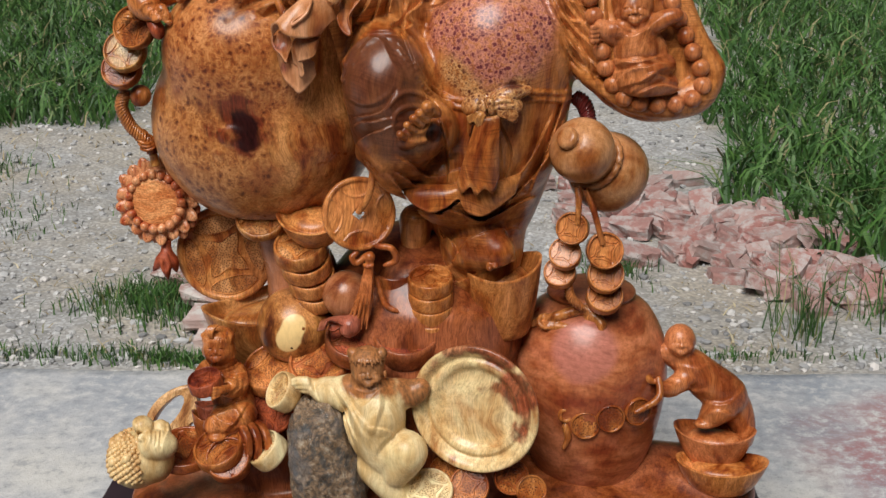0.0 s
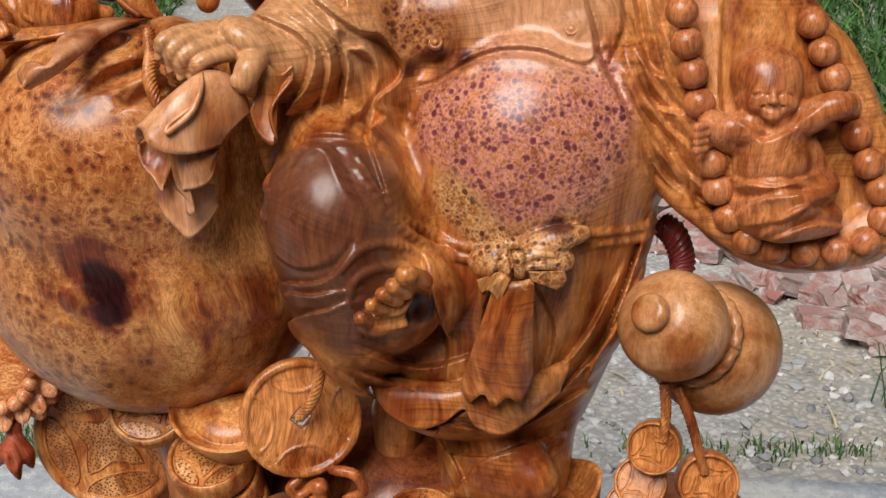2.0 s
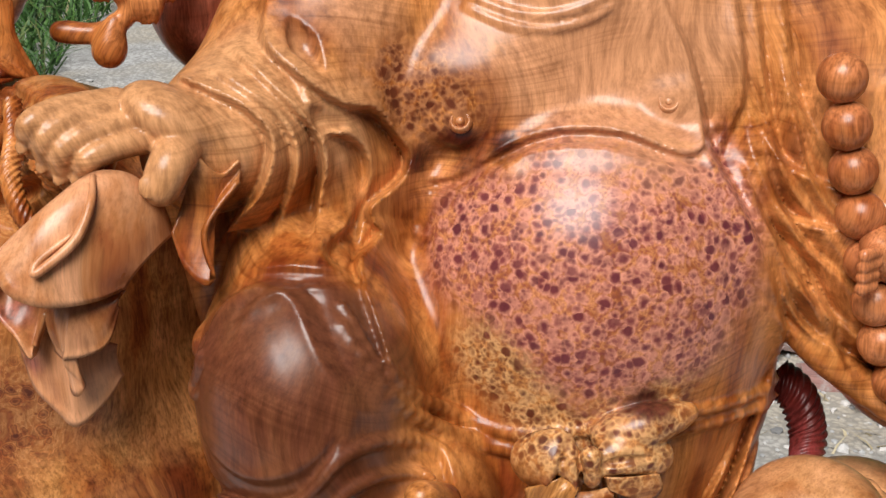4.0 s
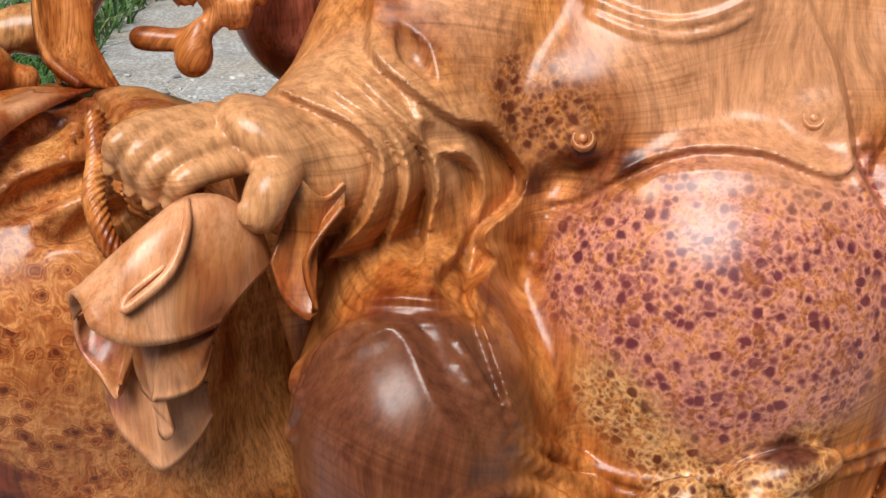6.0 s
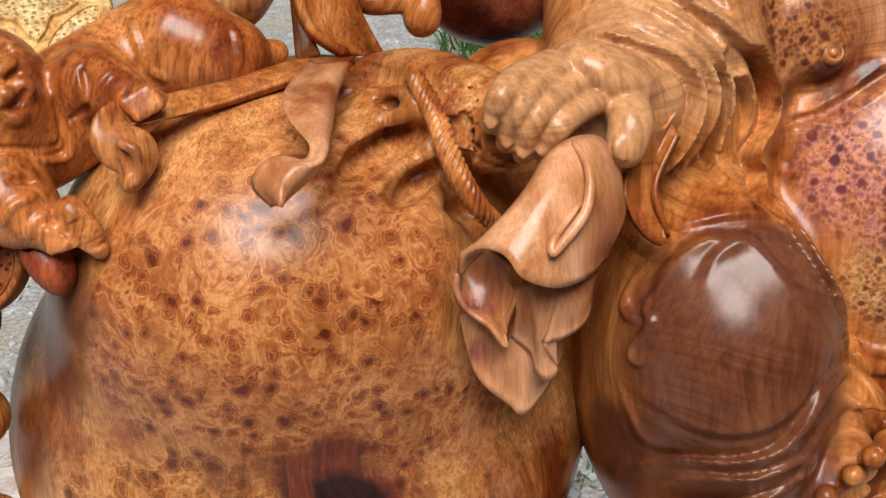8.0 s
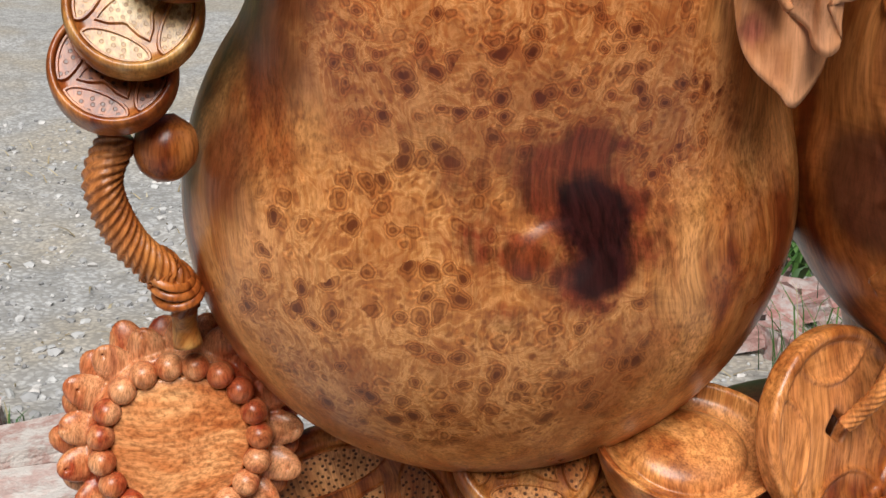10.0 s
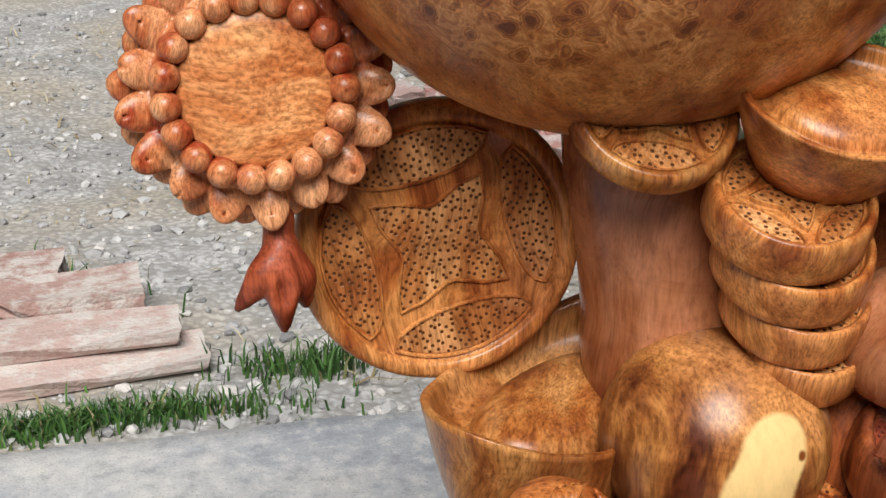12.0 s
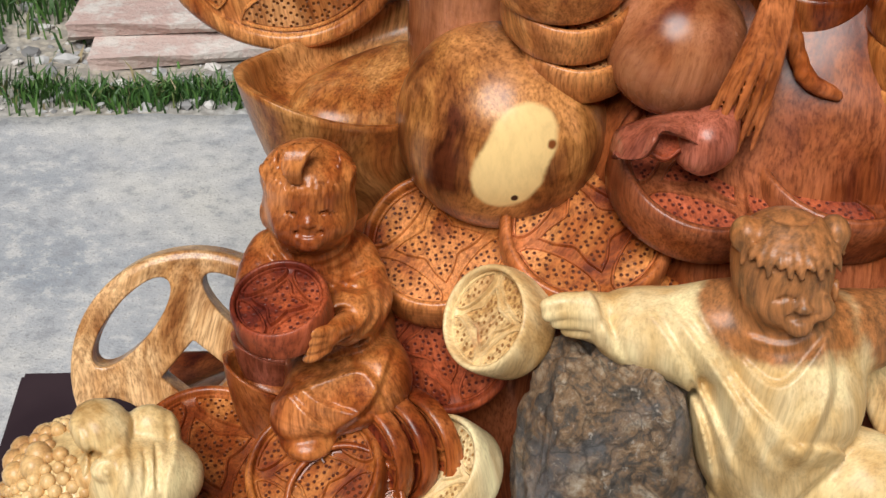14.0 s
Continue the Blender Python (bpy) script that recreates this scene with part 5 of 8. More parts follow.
    for line in ([(-0.088, -0.08, 1.059), (-0.081, -0.08, 1.04), (-0.072, -0.08, 1.025), (-0.053, -0.08, 1.016)], [(-0.07, -0.09, 1.053), (-0.05, -0.09, 1.038), (-0.023, -0.09, 1.025), (0.004, -0.09, 1.025), (0.024, -0.09, 1.038), (0.035, -0.09, 1.057)]):
        c.fold(line, 0.0024, side=-1, depth=0.9)
    c.tool = (0.089, -0.72, 1.453)
    for line in ([(0.005, -0.120, 1.015), (0.007, -0.122, 1.032), (0.021, -0.128, 1.050), (0.043, -0.128, 1.060), (0.064, -0.120, 1.052), (0.069, -0.105, 1.015)], [(-0.003, -0.115, 1.037), (0.014, -0.125, 1.066), (0.039, -0.125, 1.078), (0.064, -0.115, 1.071), (0.076, -0.100, 1.038)]):
        c.ridge(line, [0.0012, 0.0028, 0.0032, 0.0028, 0.0012], k=0.004)
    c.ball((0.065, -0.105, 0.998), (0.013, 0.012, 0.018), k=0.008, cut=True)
    # the fore hem, two heavy curls of cloth
    c.tool = (0.133, -1.43, 1.516)
    c.ball((0.085, -0.005, 0.885), (0.06, 0.055, 0.05), k=0.03)
    for line, r in (([(0.019, -0.060, 0.885), (0.041, -0.075, 0.873), (0.072, -0.080, 0.867), (0.100, -0.075, 0.882)], 0.010), ([(0.023, -0.070, 0.914), (0.061, -0.080, 0.905), (0.098, -0.080, 0.915)], 0.008),
                    ([(0.103, -0.055, 0.855), (0.140, -0.060, 0.851), (0.188, -0.040, 0.869)], 0.008), ([(0.027, -0.070, 0.937), (0.061, -0.080, 0.928), (0.104, -0.080, 0.941)], 0.006), ([(0.103, -0.070, 0.883), (0.134, -0.070, 0.873), (0.172, -0.050, 0.880)], 0.006)):
        c.fold(line, r * 1.15, depth=1.2)
    for line in ([(0.259, 0.020, 0.961), (0.237, 0.000, 0.921), (0.191, -0.035, 0.884)], [(0.234, -0.020, 0.976), (0.215, -0.035, 0.942), (0.181, -0.045, 0.899)], [(0.268, 0.030, 1.011), (0.249, 0.010, 0.958), (0.224, -0.010, 0.904)],
                 [(0.074, -0.055, 0.997), (0.085, -0.065, 0.948), (0.082, -0.070, 0.903)], [(0.171, -0.060, 0.998), (0.186, -0.055, 0.957), (0.175, -0.050, 0.911)]):
        c.fold(line, 0.0075, side=-1)
    # belt, bow and hanging sash
    for lift in (0.0, -0.011):
        c.ridge([(x, y, z + lift) for x, y, z in ((0.009, -0.040, 1.124), (0.035, -0.052, 1.085), (0.061, -0.060, 1.061), (0.093, -0.065, 1.047), (0.127, -0.068, 1.045), (0.170, -0.066, 1.053), (0.216, -0.050, 1.054), (0.259, -0.010, 1.043), (0.284, 0.030, 1.036))],
               [0.003, 0.004, 0.0045, 0.0045, 0.0045, 0.0045, 0.004, 0.004, 0.003], k=0.003)
    c.limb([(0.162, -0.066, 1.046), (0.185, -0.066, 1.053), (0.212, -0.055, 1.057)], [0.009, 0.011, 0.006], k=0.006)
    for line, r in (([(0.119, -0.070, 1.035), (0.134, -0.080, 1.043), (0.149, -0.082, 1.036)], 0.011), ([(0.192, -0.068, 1.035), (0.173, -0.078, 1.042), (0.156, -0.082, 1.036)], 0.011),
                    ([(0.144, -0.074, 1.025), (0.133, -0.074, 1.014), (0.129, -0.070, 0.999)], 0.009), ([(0.165, -0.070, 1.025), (0.180, -0.068, 1.020), (0.190, -0.064, 1.011)], 0.008)):
        c.limb(line, [r, r, r * 0.55], k=0.002, flat=((0.1, -1, 0.5), 1.8))
    c.limb([(0.152, -0.086, 1.044), (0.153, -0.086, 1.030)], [0.0075, 0.0075], k=0.002)
    for line in ([(0.120, -0.090, 1.044), (0.133, -0.095, 1.046), (0.145, -0.095, 1.042)], [(0.188, -0.090, 1.044), (0.172, -0.090, 1.043), (0.159, -0.095, 1.042)], [(0.130, -0.080, 1.011), (0.137, -0.090, 1.025), (0.145, -0.090, 1.032)]):
        c.ridge(line, [0.001, 0.0026, 0.001], k=0.002, cut=True)
    for line in ([(0.129, -0.075, 1.017), (0.119, -0.072, 0.971), (0.116, -0.070, 0.910)], [(0.147, -0.072, 1.016), (0.150, -0.070, 0.970), (0.137, -0.068, 0.902)], [(0.159, -0.070, 1.015), (0.165, -0.068, 0.982), (0.168, -0.062, 0.947)]):
        c.tool = (0.133, -1.43, 1.516)
        c.fold(line, 0.0075)
    c.ridge([(0.106, -0.068, 0.899), (0.125, -0.078, 0.893), (0.147, -0.068, 0.899)], [0.005, 0.008, 0.005], k=0.004)
    c.tool = (0.089, -0.72, 1.453)
    # sleeves and the fist
    c.limb([(0.03, 0.12, 1.285), (-0.005, 0.07, 1.255), (-0.04, 0.02, 1.218), (-0.075, -0.02, 1.205)], [0.075, 0.062, 0.045, 0.032], k=0.02)
    c.ball((0.0, 0.03, 1.165), (0.05, 0.04, 0.055), k=0.02)
    c.tool = (-0.395, -0.737, 1.47)
    c.ball((-0.085, -0.042, 1.234), (0.030, 0.024, 0.016), turn=(0, 25, 0), k=0.010)
    fingers = ([(-0.075, -0.042, 1.223), (-0.104, -0.062, 1.224), (-0.124, -0.075, 1.218), (-0.128, -0.066, 1.203)],
               [(-0.088, -0.042, 1.231), (-0.117, -0.062, 1.232), (-0.137, -0.075, 1.224), (-0.139, -0.066, 1.203)],
               [(-0.102, -0.042, 1.238), (-0.129, -0.062, 1.238), (-0.146, -0.075, 1.231), (-0.148, -0.066, 1.21)],
               [(-0.116, -0.042, 1.242), (-0.14, -0.062, 1.242), (-0.154, -0.075, 1.237), (-0.156, -0.066, 1.221)])
    for tip in fingers:
        c.limb(tip, [0.0078, 0.0080, 0.0074, 0.0060], k=0.0006)
    for tip in fingers:
        x, y, z = c.land(tip[-1])
        c.ball((x, y + 0.001, z + 0.001), (0.0040, 0.0024, 0.0052), turn=(-30, 0, 0), k=0.0006)
    c.limb([(-0.077, -0.045, 1.221), (-0.081, -0.068, 1.214), (-0.086, -0.074, 1.202)], [0.013, 0.0115, 0.0105], k=0.002)
    x, y, z = c.land((-0.095, -0.092, 1.209))
    c.ball((x, y + 0.001, z), (0.0062, 0.0024, 0.0072), turn=(-20, 0, 0), k=0.0006)
    # the other sleeve, opening into the broad palm that carries the beads
    c.limb([(0.27, 0.13, 1.29), (0.31, 0.10, 1.20), (0.33, 0.07, 1.12), (0.40, 0.055, 1.07)], [0.075, 0.075, 0.07, 0.055], k=0.02)
    c.limb([(0.321, 0.060, 1.203), (0.379, 0.055, 1.128), (0.419, 0.045, 1.059)], [0.085, 0.082, 0.062], k=0.02, flat=((0, -1, 0.25), 2.3))
    c.limb([(0.355, 0.030, 1.037), (0.411, 0.020, 1.024), (0.479, 0.020, 1.030), (0.508, 0.030, 1.069)], [0.022, 0.026, 0.024, 0.018], k=0.015)
    c.limb([(0.438, 0.060, 1.189), (0.466, 0.050, 1.115), (0.497, 0.035, 1.074)], [0.02, 0.024, 0.022], k=0.02)
    c.tool = (0.089, -0.72, 1.453)
    # lapels: raised edges that run down beside the belly
    for line, h in (([(-0.042, 0.020, 1.274), (-0.041, 0.012, 1.262), (-0.027, 0.000, 1.251), (-0.005, -0.010, 1.238), (0.009, -0.012, 1.231), (0.023, -0.012, 1.229), (0.035, -0.015, 1.218), (0.045, -0.020, 1.206), (0.043, -0.022, 1.194), (0.033, -0.022, 1.183), (0.022, -0.022, 1.174), (0.023, -0.024, 1.166), (0.028, -0.026, 1.158), (0.017, -0.032, 1.146), (0.016, -0.036, 1.135), (0.026, -0.055, 1.114)], 0.0075),
                    ([(-0.034, -0.010, 1.241), (-0.016, -0.025, 1.229), (-0.006, -0.030, 1.219), (-0.003, -0.030, 1.202), (-0.007, -0.025, 1.181), (-0.010, -0.020, 1.163)], 0.007),
                    ([(-0.010, -0.020, 1.230), (-0.004, -0.025, 1.221), (0.010, -0.025, 1.217), (0.020, -0.025, 1.209), (0.022, -0.020, 1.194), (0.019, -0.020, 1.173)], 0.006),
                    ([(-0.066, -0.020, 1.240), (-0.046, -0.035, 1.236), (-0.031, -0.045, 1.225), (-0.031, -0.045, 1.209), (-0.039, -0.040, 1.188), (-0.050, -0.045, 1.177), (-0.058, -0.045, 1.164)], 0.007),
                    ([(-0.051, -0.010, 1.239), (-0.028, -0.030, 1.230), (-0.018, -0.035, 1.214), (-0.020, -0.030, 1.193), (-0.028, -0.030, 1.173)], 0.005), ([(0.008, -0.030, 1.133), (-0.005, -0.025, 1.144), (0.008, -0.020, 1.156), (0.016, -0.020, 1.170)], 0.005),
                    ([(-0.044, -0.030, 1.133), (-0.024, -0.030, 1.135), (-0.004, -0.030, 1.133)], 0.0024), ([(0.009, -0.040, 1.129), (-0.015, -0.045, 1.132), (-0.040, -0.050, 1.127), (-0.051, -0.050, 1.113)], 0.0024)):
        c.fold(line, h, side=-1)
    for line, h in (([(0.199, 0.030, 1.279), (0.213, 0.025, 1.251), (0.222, 0.020, 1.217), (0.226, 0.020, 1.197), (0.243, 0.020, 1.170), (0.261, 0.020, 1.135), (0.283, 0.030, 1.079), (0.281, 0.030, 1.028)], 0.006),
                    ([(0.242, 0.050, 1.281), (0.247, 0.040, 1.248), (0.249, 0.040, 1.221), (0.240, 0.030, 1.204)], 0.005),
                    ([(0.256, 0.040, 1.218), (0.268, 0.035, 1.193), (0.284, 0.030, 1.179), (0.308, 0.030, 1.168)], 0.006), ([(0.264, 0.040, 1.177), (0.275, 0.035, 1.154), (0.292, 0.030, 1.144), (0.311, 0.030, 1.141)], 0.006), ([(0.273, 0.040, 1.134), (0.293, 0.035, 1.115), (0.312, 0.030, 1.084), (0.321, 0.030, 1.061)], 0.006)):
        c.fold(line, h, side=1)
    for line in ([(-0.022, 0.005, 1.276), (-0.015, 0.000, 1.265), (-0.005, -0.002, 1.250)], [(-0.011, -0.012, 1.228), (-0.000, -0.020, 1.225), (0.011, -0.025, 1.224)]):
        c.ridge(line, [0.002, 0.0075, 0.002], k=0.003, cut=True)
    c.tool = (0.133, -1.43, 1.516)
    for line in ([(0.257, 0.030, 1.198), (0.277, 0.030, 1.148), (0.309, 0.030, 1.116)], [(0.261, 0.030, 1.154), (0.284, 0.030, 1.110), (0.319, 0.030, 1.080)], [(0.272, 0.030, 1.116), (0.291, 0.030, 1.081), (0.322, 0.020, 1.061)],
                 [(0.275, 0.030, 1.222), (0.288, 0.030, 1.179), (0.307, 0.030, 1.154)], [(0.278, 0.020, 1.087), (0.310, 0.020, 1.054), (0.348, 0.020, 1.031)],
                 [(0.335, 0.030, 1.222), (0.337, 0.030, 1.160), (0.353, 0.030, 1.096)]):
        c.fold(line, 0.0065)
    c.limb([(0.283, 0.010, 1.083), (0.320, 0.000, 1.054), (0.377, 0.000, 1.020), (0.445, 0.000, 1.009)], [0.006, 0.009, 0.010, 0.008], k=0.008)
    # shoulder and collar folds
    c.tool = (0.089, -0.72, 1.453)
    for line in ([(0.255, 0.050, 1.278), (0.263, 0.045, 1.227), (0.277, 0.040, 1.177), (0.303, 0.030, 1.143)], [(0.271, 0.050, 1.278), (0.281, 0.040, 1.222), (0.303, 0.030, 1.181)], [(0.269, 0.030, 1.142), (0.293, 0.030, 1.106), (0.311, 0.020, 1.073)]):
        c.fold(line, 0.006)
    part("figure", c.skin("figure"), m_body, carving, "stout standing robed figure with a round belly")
    for q in nubs:
        part("nub", lathe([(0, 0.0022), (0.0018, 0.0018), (0.0026, 0.0006), (0.0032, -0.0012), (0.0040, -0.0012), (0.0048, 0.0014), (0.0060, 0.0010), (0.0072, -0.003), (0, -0.004)], 28, 3), m_spill, carving, at=facing(q, (-0.08, -0.86, 0.5)))



def robe_hems():
    """Thin hems of the robe and the hanging ends of the sash."""
    part("robe_hem", drape([(0.001, -0.030, 0.903), (0.053, -0.055, 0.904), (0.109, -0.060, 0.906), (0.153, -0.055, 0.907), (0.204, -0.020, 0.915)], [(0.014, -0.050, 0.888), (0.031, -0.066, 0.873), (0.056, -0.074, 0.863), (0.081, -0.078, 0.872), (0.101, -0.074, 0.886), (0.113, -0.072, 0.865), (0.137, -0.068, 0.855), (0.165, -0.056, 0.868), (0.191, -0.034, 0.884)], 0.0020, 0.008, cols=70), m_body, carving)
    part("sash_end", drape([(0.133, -0.086, 1.024), (0.149, -0.088, 1.022), (0.167, -0.084, 1.024)], [(0.099, -0.078, 0.914), (0.107, -0.082, 0.897), (0.121, -0.090, 0.910), (0.129, -0.086, 0.893), (0.143, -0.090, 0.907), (0.155, -0.084, 0.898), (0.165, -0.076, 0.923)], 0.0016, 0.006), m_body, carving)
    part("sash_end", drape([(0.136, -0.088, 1.032), (0.146, -0.090, 1.026)], [(0.116, -0.084, 1.022), (0.120, -0.086, 1.010), (0.127, -0.090, 1.015), (0.136, -0.088, 1.001)], 0.0014, 0.004, cols=24), m_gold, carving)
    part("sash_end", drape([(0.161, -0.086, 1.031), (0.164, -0.086, 1.023)], [(0.193, -0.078, 1.029), (0.195, -0.078, 1.019), (0.187, -0.080, 1.011)], 0.0014, 0.004, cols=24), m_body, carving)


laughing_figure()
robe_hems()


# ---- coins, ingots, beads ----
def sheet(points, depth):
    """A thin plate of that outline in the plane z = 0, rising to depth."""
    bm = bmesh.new()
    low, top = [bm.verts.new((x, y, -depth)) for x, y in points], [bm.verts.new((x * 0.97, y * 0.97, depth)) for x, y in points]
    bm.faces.new(top)
    for n in range(len(points)):
        m = (n + 1) % len(points)
        bm.faces.new((low[n], low[m], top[m], top[n]))
    bmesh.ops.recalc_face_normals(bm, faces=bm.faces)
    return bm


def lens_shape(r, turn):
    out = [(0.83 * r * math.cos(a), 0.83 * r * math.sin(a)) for a in np.linspace(-0.66, 0.66, 11)]
    back = [((0.64 - 0.17 * math.cos(u)) * r, 0.50 * r * math.sin(u)) for u in np.linspace(1.5, -1.5, 11)]
    c, s = math.cos(turn), math.sin(turn)
    return [(x * c - y * s, x * s + y * c) for x, y in out + back]


def star_shape(r, turn):
    out = []
    for n in range(4):
        for u in np.linspace(0, 1, 8)[:-1]:
            a = turn + math.radians(90) * (n + u)
            d = 0.56 * r * (1 - 0.50 * math.sin(math.pi * u))
            out.append((d * math.cos(a), d * math.sin(a)))
    return out


def coin(c, toward, r, th=0.012, mat=None, inlay=None, spin=0.0, name="coin"):
    mat, inlay = mat or m_wood, inlay or m_dots
    h = th / 2
    bm = lathe([(0, h * 0.55), (r * 0.50, h * 0.55), (r * 0.84, h * 0.55), (r * 0.87, h * 0.95), (r * 0.95, h), (r, h * 0.5), (r, -h * 0.5), (r * 0.95, -h), (r * 0.5, -h), (0, -h)], 56, 2)
    ob = part(name, bm, mat, carving, at=facing(c, toward, spin))
    pieces = []
    for n in range(4):
        pieces.append(part("inlay", sheet(lens_shape(r, math.radians(45 + 90 * n)), 0.0008), inlay, ob, at=facing(c, toward, spin) @ pose(0, 0, h * 0.55)))
    pieces.append(part("inlay", sheet(star_shape(r, 0), 0.0008), inlay, ob, at=facing(c, toward, spin) @ pose(0, 0, h * 0.55)))
    if r > 0.026:
        lines = bmesh.new()
        for shape in [lens_shape(r, math.radians(45 + 90 * n)) for n in range(4)] + [star_shape(r, 0)]:
            ring = [Vector((x, y, 0.0)) for x, y in shape]
            rows = []
            for n, p in enumerate(ring):
                way = (ring[(n + 1) % len(ring)] - ring[n - 1]).normalized()
                side = Vector((-way.y, way.x, 0))
                rows.append([lines.verts.new(p + side * u + Vector((0, 0, w))) for u, w in ((-0.0014, -0.001), (-0.0005, 0.0016), (0.0005, 0.0016), (0.0014, -0.001))])
            for n, row in enumerate(rows):
                nxt = rows[(n + 1) % len(rows)]
                for k in range(3):
                    lines.faces.new((row[k], nxt[k], nxt[k + 1], row[k + 1]))
        bmesh.ops.recalc_face_normals(lines, faces=lines.faces)
        pieces.append(part("relief", lines, mat, ob, at=facing(c, toward, spin) @ pose(0, 0, h * 0.55 + 0.0006)))
    for piece in pieces:
        piece.data.polygons.foreach_set("use_smooth", np.zeros(len(piece.data.polygons), bool))
    return ob


def ingot(c, length, width, high, mat, turn=(0, 0, 0), lift=0.25):
    bm = lathe([(0, 0), (0.45, 0), (0.62, 0.08), (0.86, 0.6), (1.0, 1.0), (0.99, 1.04), (0.93, 1.03), (0.86, 0.90), (0.74, 0.84), (0.66, 0.83), (0.63, 0.89), (0.54, 0.97), (0.36, 1.03), (0, 1.06)], 48, 3)
    for v in bm.verts:
        up = max(v.co.z - 0.3, 0) * lift * v.co.x ** 2
        v.co = (v.co.x * length, v.co.y * width, (v.co.z + up) * high)
    return part("ingot", bm, mat, carving, at=pose(*c, *turn))


def pebble_ball(r, segs=20):
    bm = bmesh.new()
    bmesh.ops.create_uvsphere(bm, u_segments=segs, v_segments=segs // 2 + 2, radius=r)
    return bm


# the large hanging coin, and the ones by the trunk
coin((-0.327, 0.137, 0.72), (-0.04, -1, 0.05), 0.088, 0.014, m_coin, m_coindots, 15 - 45)
coin((-0.237, 0.036, 0.823), (-0.05, -0.70, 0.72), 0.046, 0.016, m_gold, m_coindots, 35)
ingot((-0.146, 0.020, 0.789), 0.060, 0.050, 0.050, m_coin, (24, 4, -8), 0.12)
for n in range(4):
    c0 = Vector((-0.169, 0.005, 0.775)).lerp(Vector((-0.144, 0.020, 0.683)), n / 3.2)
    coin(tuple(c0), (-0.05, -0.45, 0.9), 0.045 - 0.002 * n, 0.029, m_coin, m_coindots, 20 * n)
# the hanging coin with the square hole
c = Clay((-0.066, -0.066, -0.015), (0.066, 0.066, 0.015), 0.0014)
c.drum((0, 0, -0.002), 0.061, 0.007, edge=0.003)
c.drum((0, 0, 0.008), 0.052, 0.005, cut=True, edge=0.002)
c.box((0, 0, 0), (0.0075, 0.0075, 0.03), turn=(0, 0, 45), edge=0.001, cut=True)
for n in range(4):
    a = radians(90 * n)
    c.ring((0.062 * math.cos(a), 0.062 * math.sin(a), 0.003), 0.034, 0.0016, k=0.002)
c.ring((0, 0, 0), 0.092, 0.031, k=0.001, cut=True)
c.ring((0, 0, 0.003), 0.057, 0.0035, k=0.002)
part("holed_coin", c.skin("holed_coin"), m_wood, carving, "round coin with a square hole on a cord", at=facing((-0.064, -0.030, 0.847), (0.30, -0.93, 0.22)))
rope([(-0.037, -0.040, 0.945), (-0.038, -0.050, 0.915), (-0.046, -0.050, 0.881), (-0.064, -0.040, 0.852)], [0.006, 0.0055, 0.0055, 0.005], m_wood)


def medallion():
    """A round of beads and petals hanging from a cord."""
    base = facing((-0.437, 0.115, 0.826), (-0.10, -0.98, 0.16))
    c = Clay((-0.085, -0.085, -0.03), (0.085, 0.085, 0.03), 0.0016)
    c.drum((0, 0, -0.006), 0.056, 0.010, edge=0.005)
    for n in range(17):
        a = math.tau * n / 17
        tip = 0.003 * math.sin(n * 2.1)
        c.ball((0.061 * math.cos(a), 0.061 * math.sin(a), -0.004), (0.017 + tip, 0.0115, 0.0055), turn=(8 * math.sin(n), -18, math.degrees(a)), k=0.001)
        c.ball((0.060 * math.cos(a + 0.18), 0.060 * math.sin(a + 0.18), -0.014), (0.019 - tip, 0.0125, 0.005), turn=(0, 6, math.degrees(a)), k=0.001)
        for d in (-0.07, 0.07):
            c.limb([(0.060 * math.cos(a + d), 0.060 * math.sin(a + d), 0.005), (0.075 * math.cos(a + d), 0.075 * math.sin(a + d), 0.006)], 0.0011, k=0.001, cut=True)
        c.limb([(0.063 * math.cos(a), 0.063 * math.sin(a), 0.008), (0.073 * math.cos(a), 0.073 * math.sin(a), 0.0)], 0.0012, k=0.001, cut=True)
    body = part("medallion", c.skin("medallion"), m_flower, carving, "flower-shaped medallion ringed with beads", at=base)
    part("disc", lathe([(0, 0.0105), (0.02, 0.0100), (0.040, 0.0095), (0.0425, 0.006), (0.042, 0.0)], 48, 2), m_disc, body, at=base)
    me = bpy.data.meshes.new("bead")
    bm = pebble_ball(0.0088)
    bm.to_mesh(me)
    bm.free()
    me.polygons.foreach_set("use_smooth", np.ones(len(me.polygons), bool))
    me.materials.append(m_flower)
    for n in range(19):
        a = math.tau * n / 19
        part("bead", me, None, body, at=base @ pose(0.0485 * math.cos(a), 0.0485 * math.sin(a), 0.009))
    c = Clay((-0.52, 0.05, 0.64), (-0.36, 0.19, 0.80), 0.0018)
    neck = (-0.427, 0.115, 0.741)
    c.limb([(-0.426, 0.115, 0.751), neck, (-0.426, 0.112, 0.730)], [0.008, 0.0075, 0.010], k=0.003)
    for tip, mid in (((-0.452, 0.112, 0.698), (-0.437, 0.108, 0.718)), ((-0.426, 0.108, 0.684), (-0.427, 0.104, 0.709)), ((-0.412, 0.116, 0.695), (-0.416, 0.114, 0.714))):
        c.limb([(-0.426, 0.112, 0.731), mid, tip], [0.009, 0.0095, 0.0025], k=0.003)
    c.ball((-0.427, 0.094, 0.711), (0.006, 0.006, 0.012), k=0.003, cut=True)
    part("tassel", c.skin("tassel"), m_red, carving, "split red tassel")


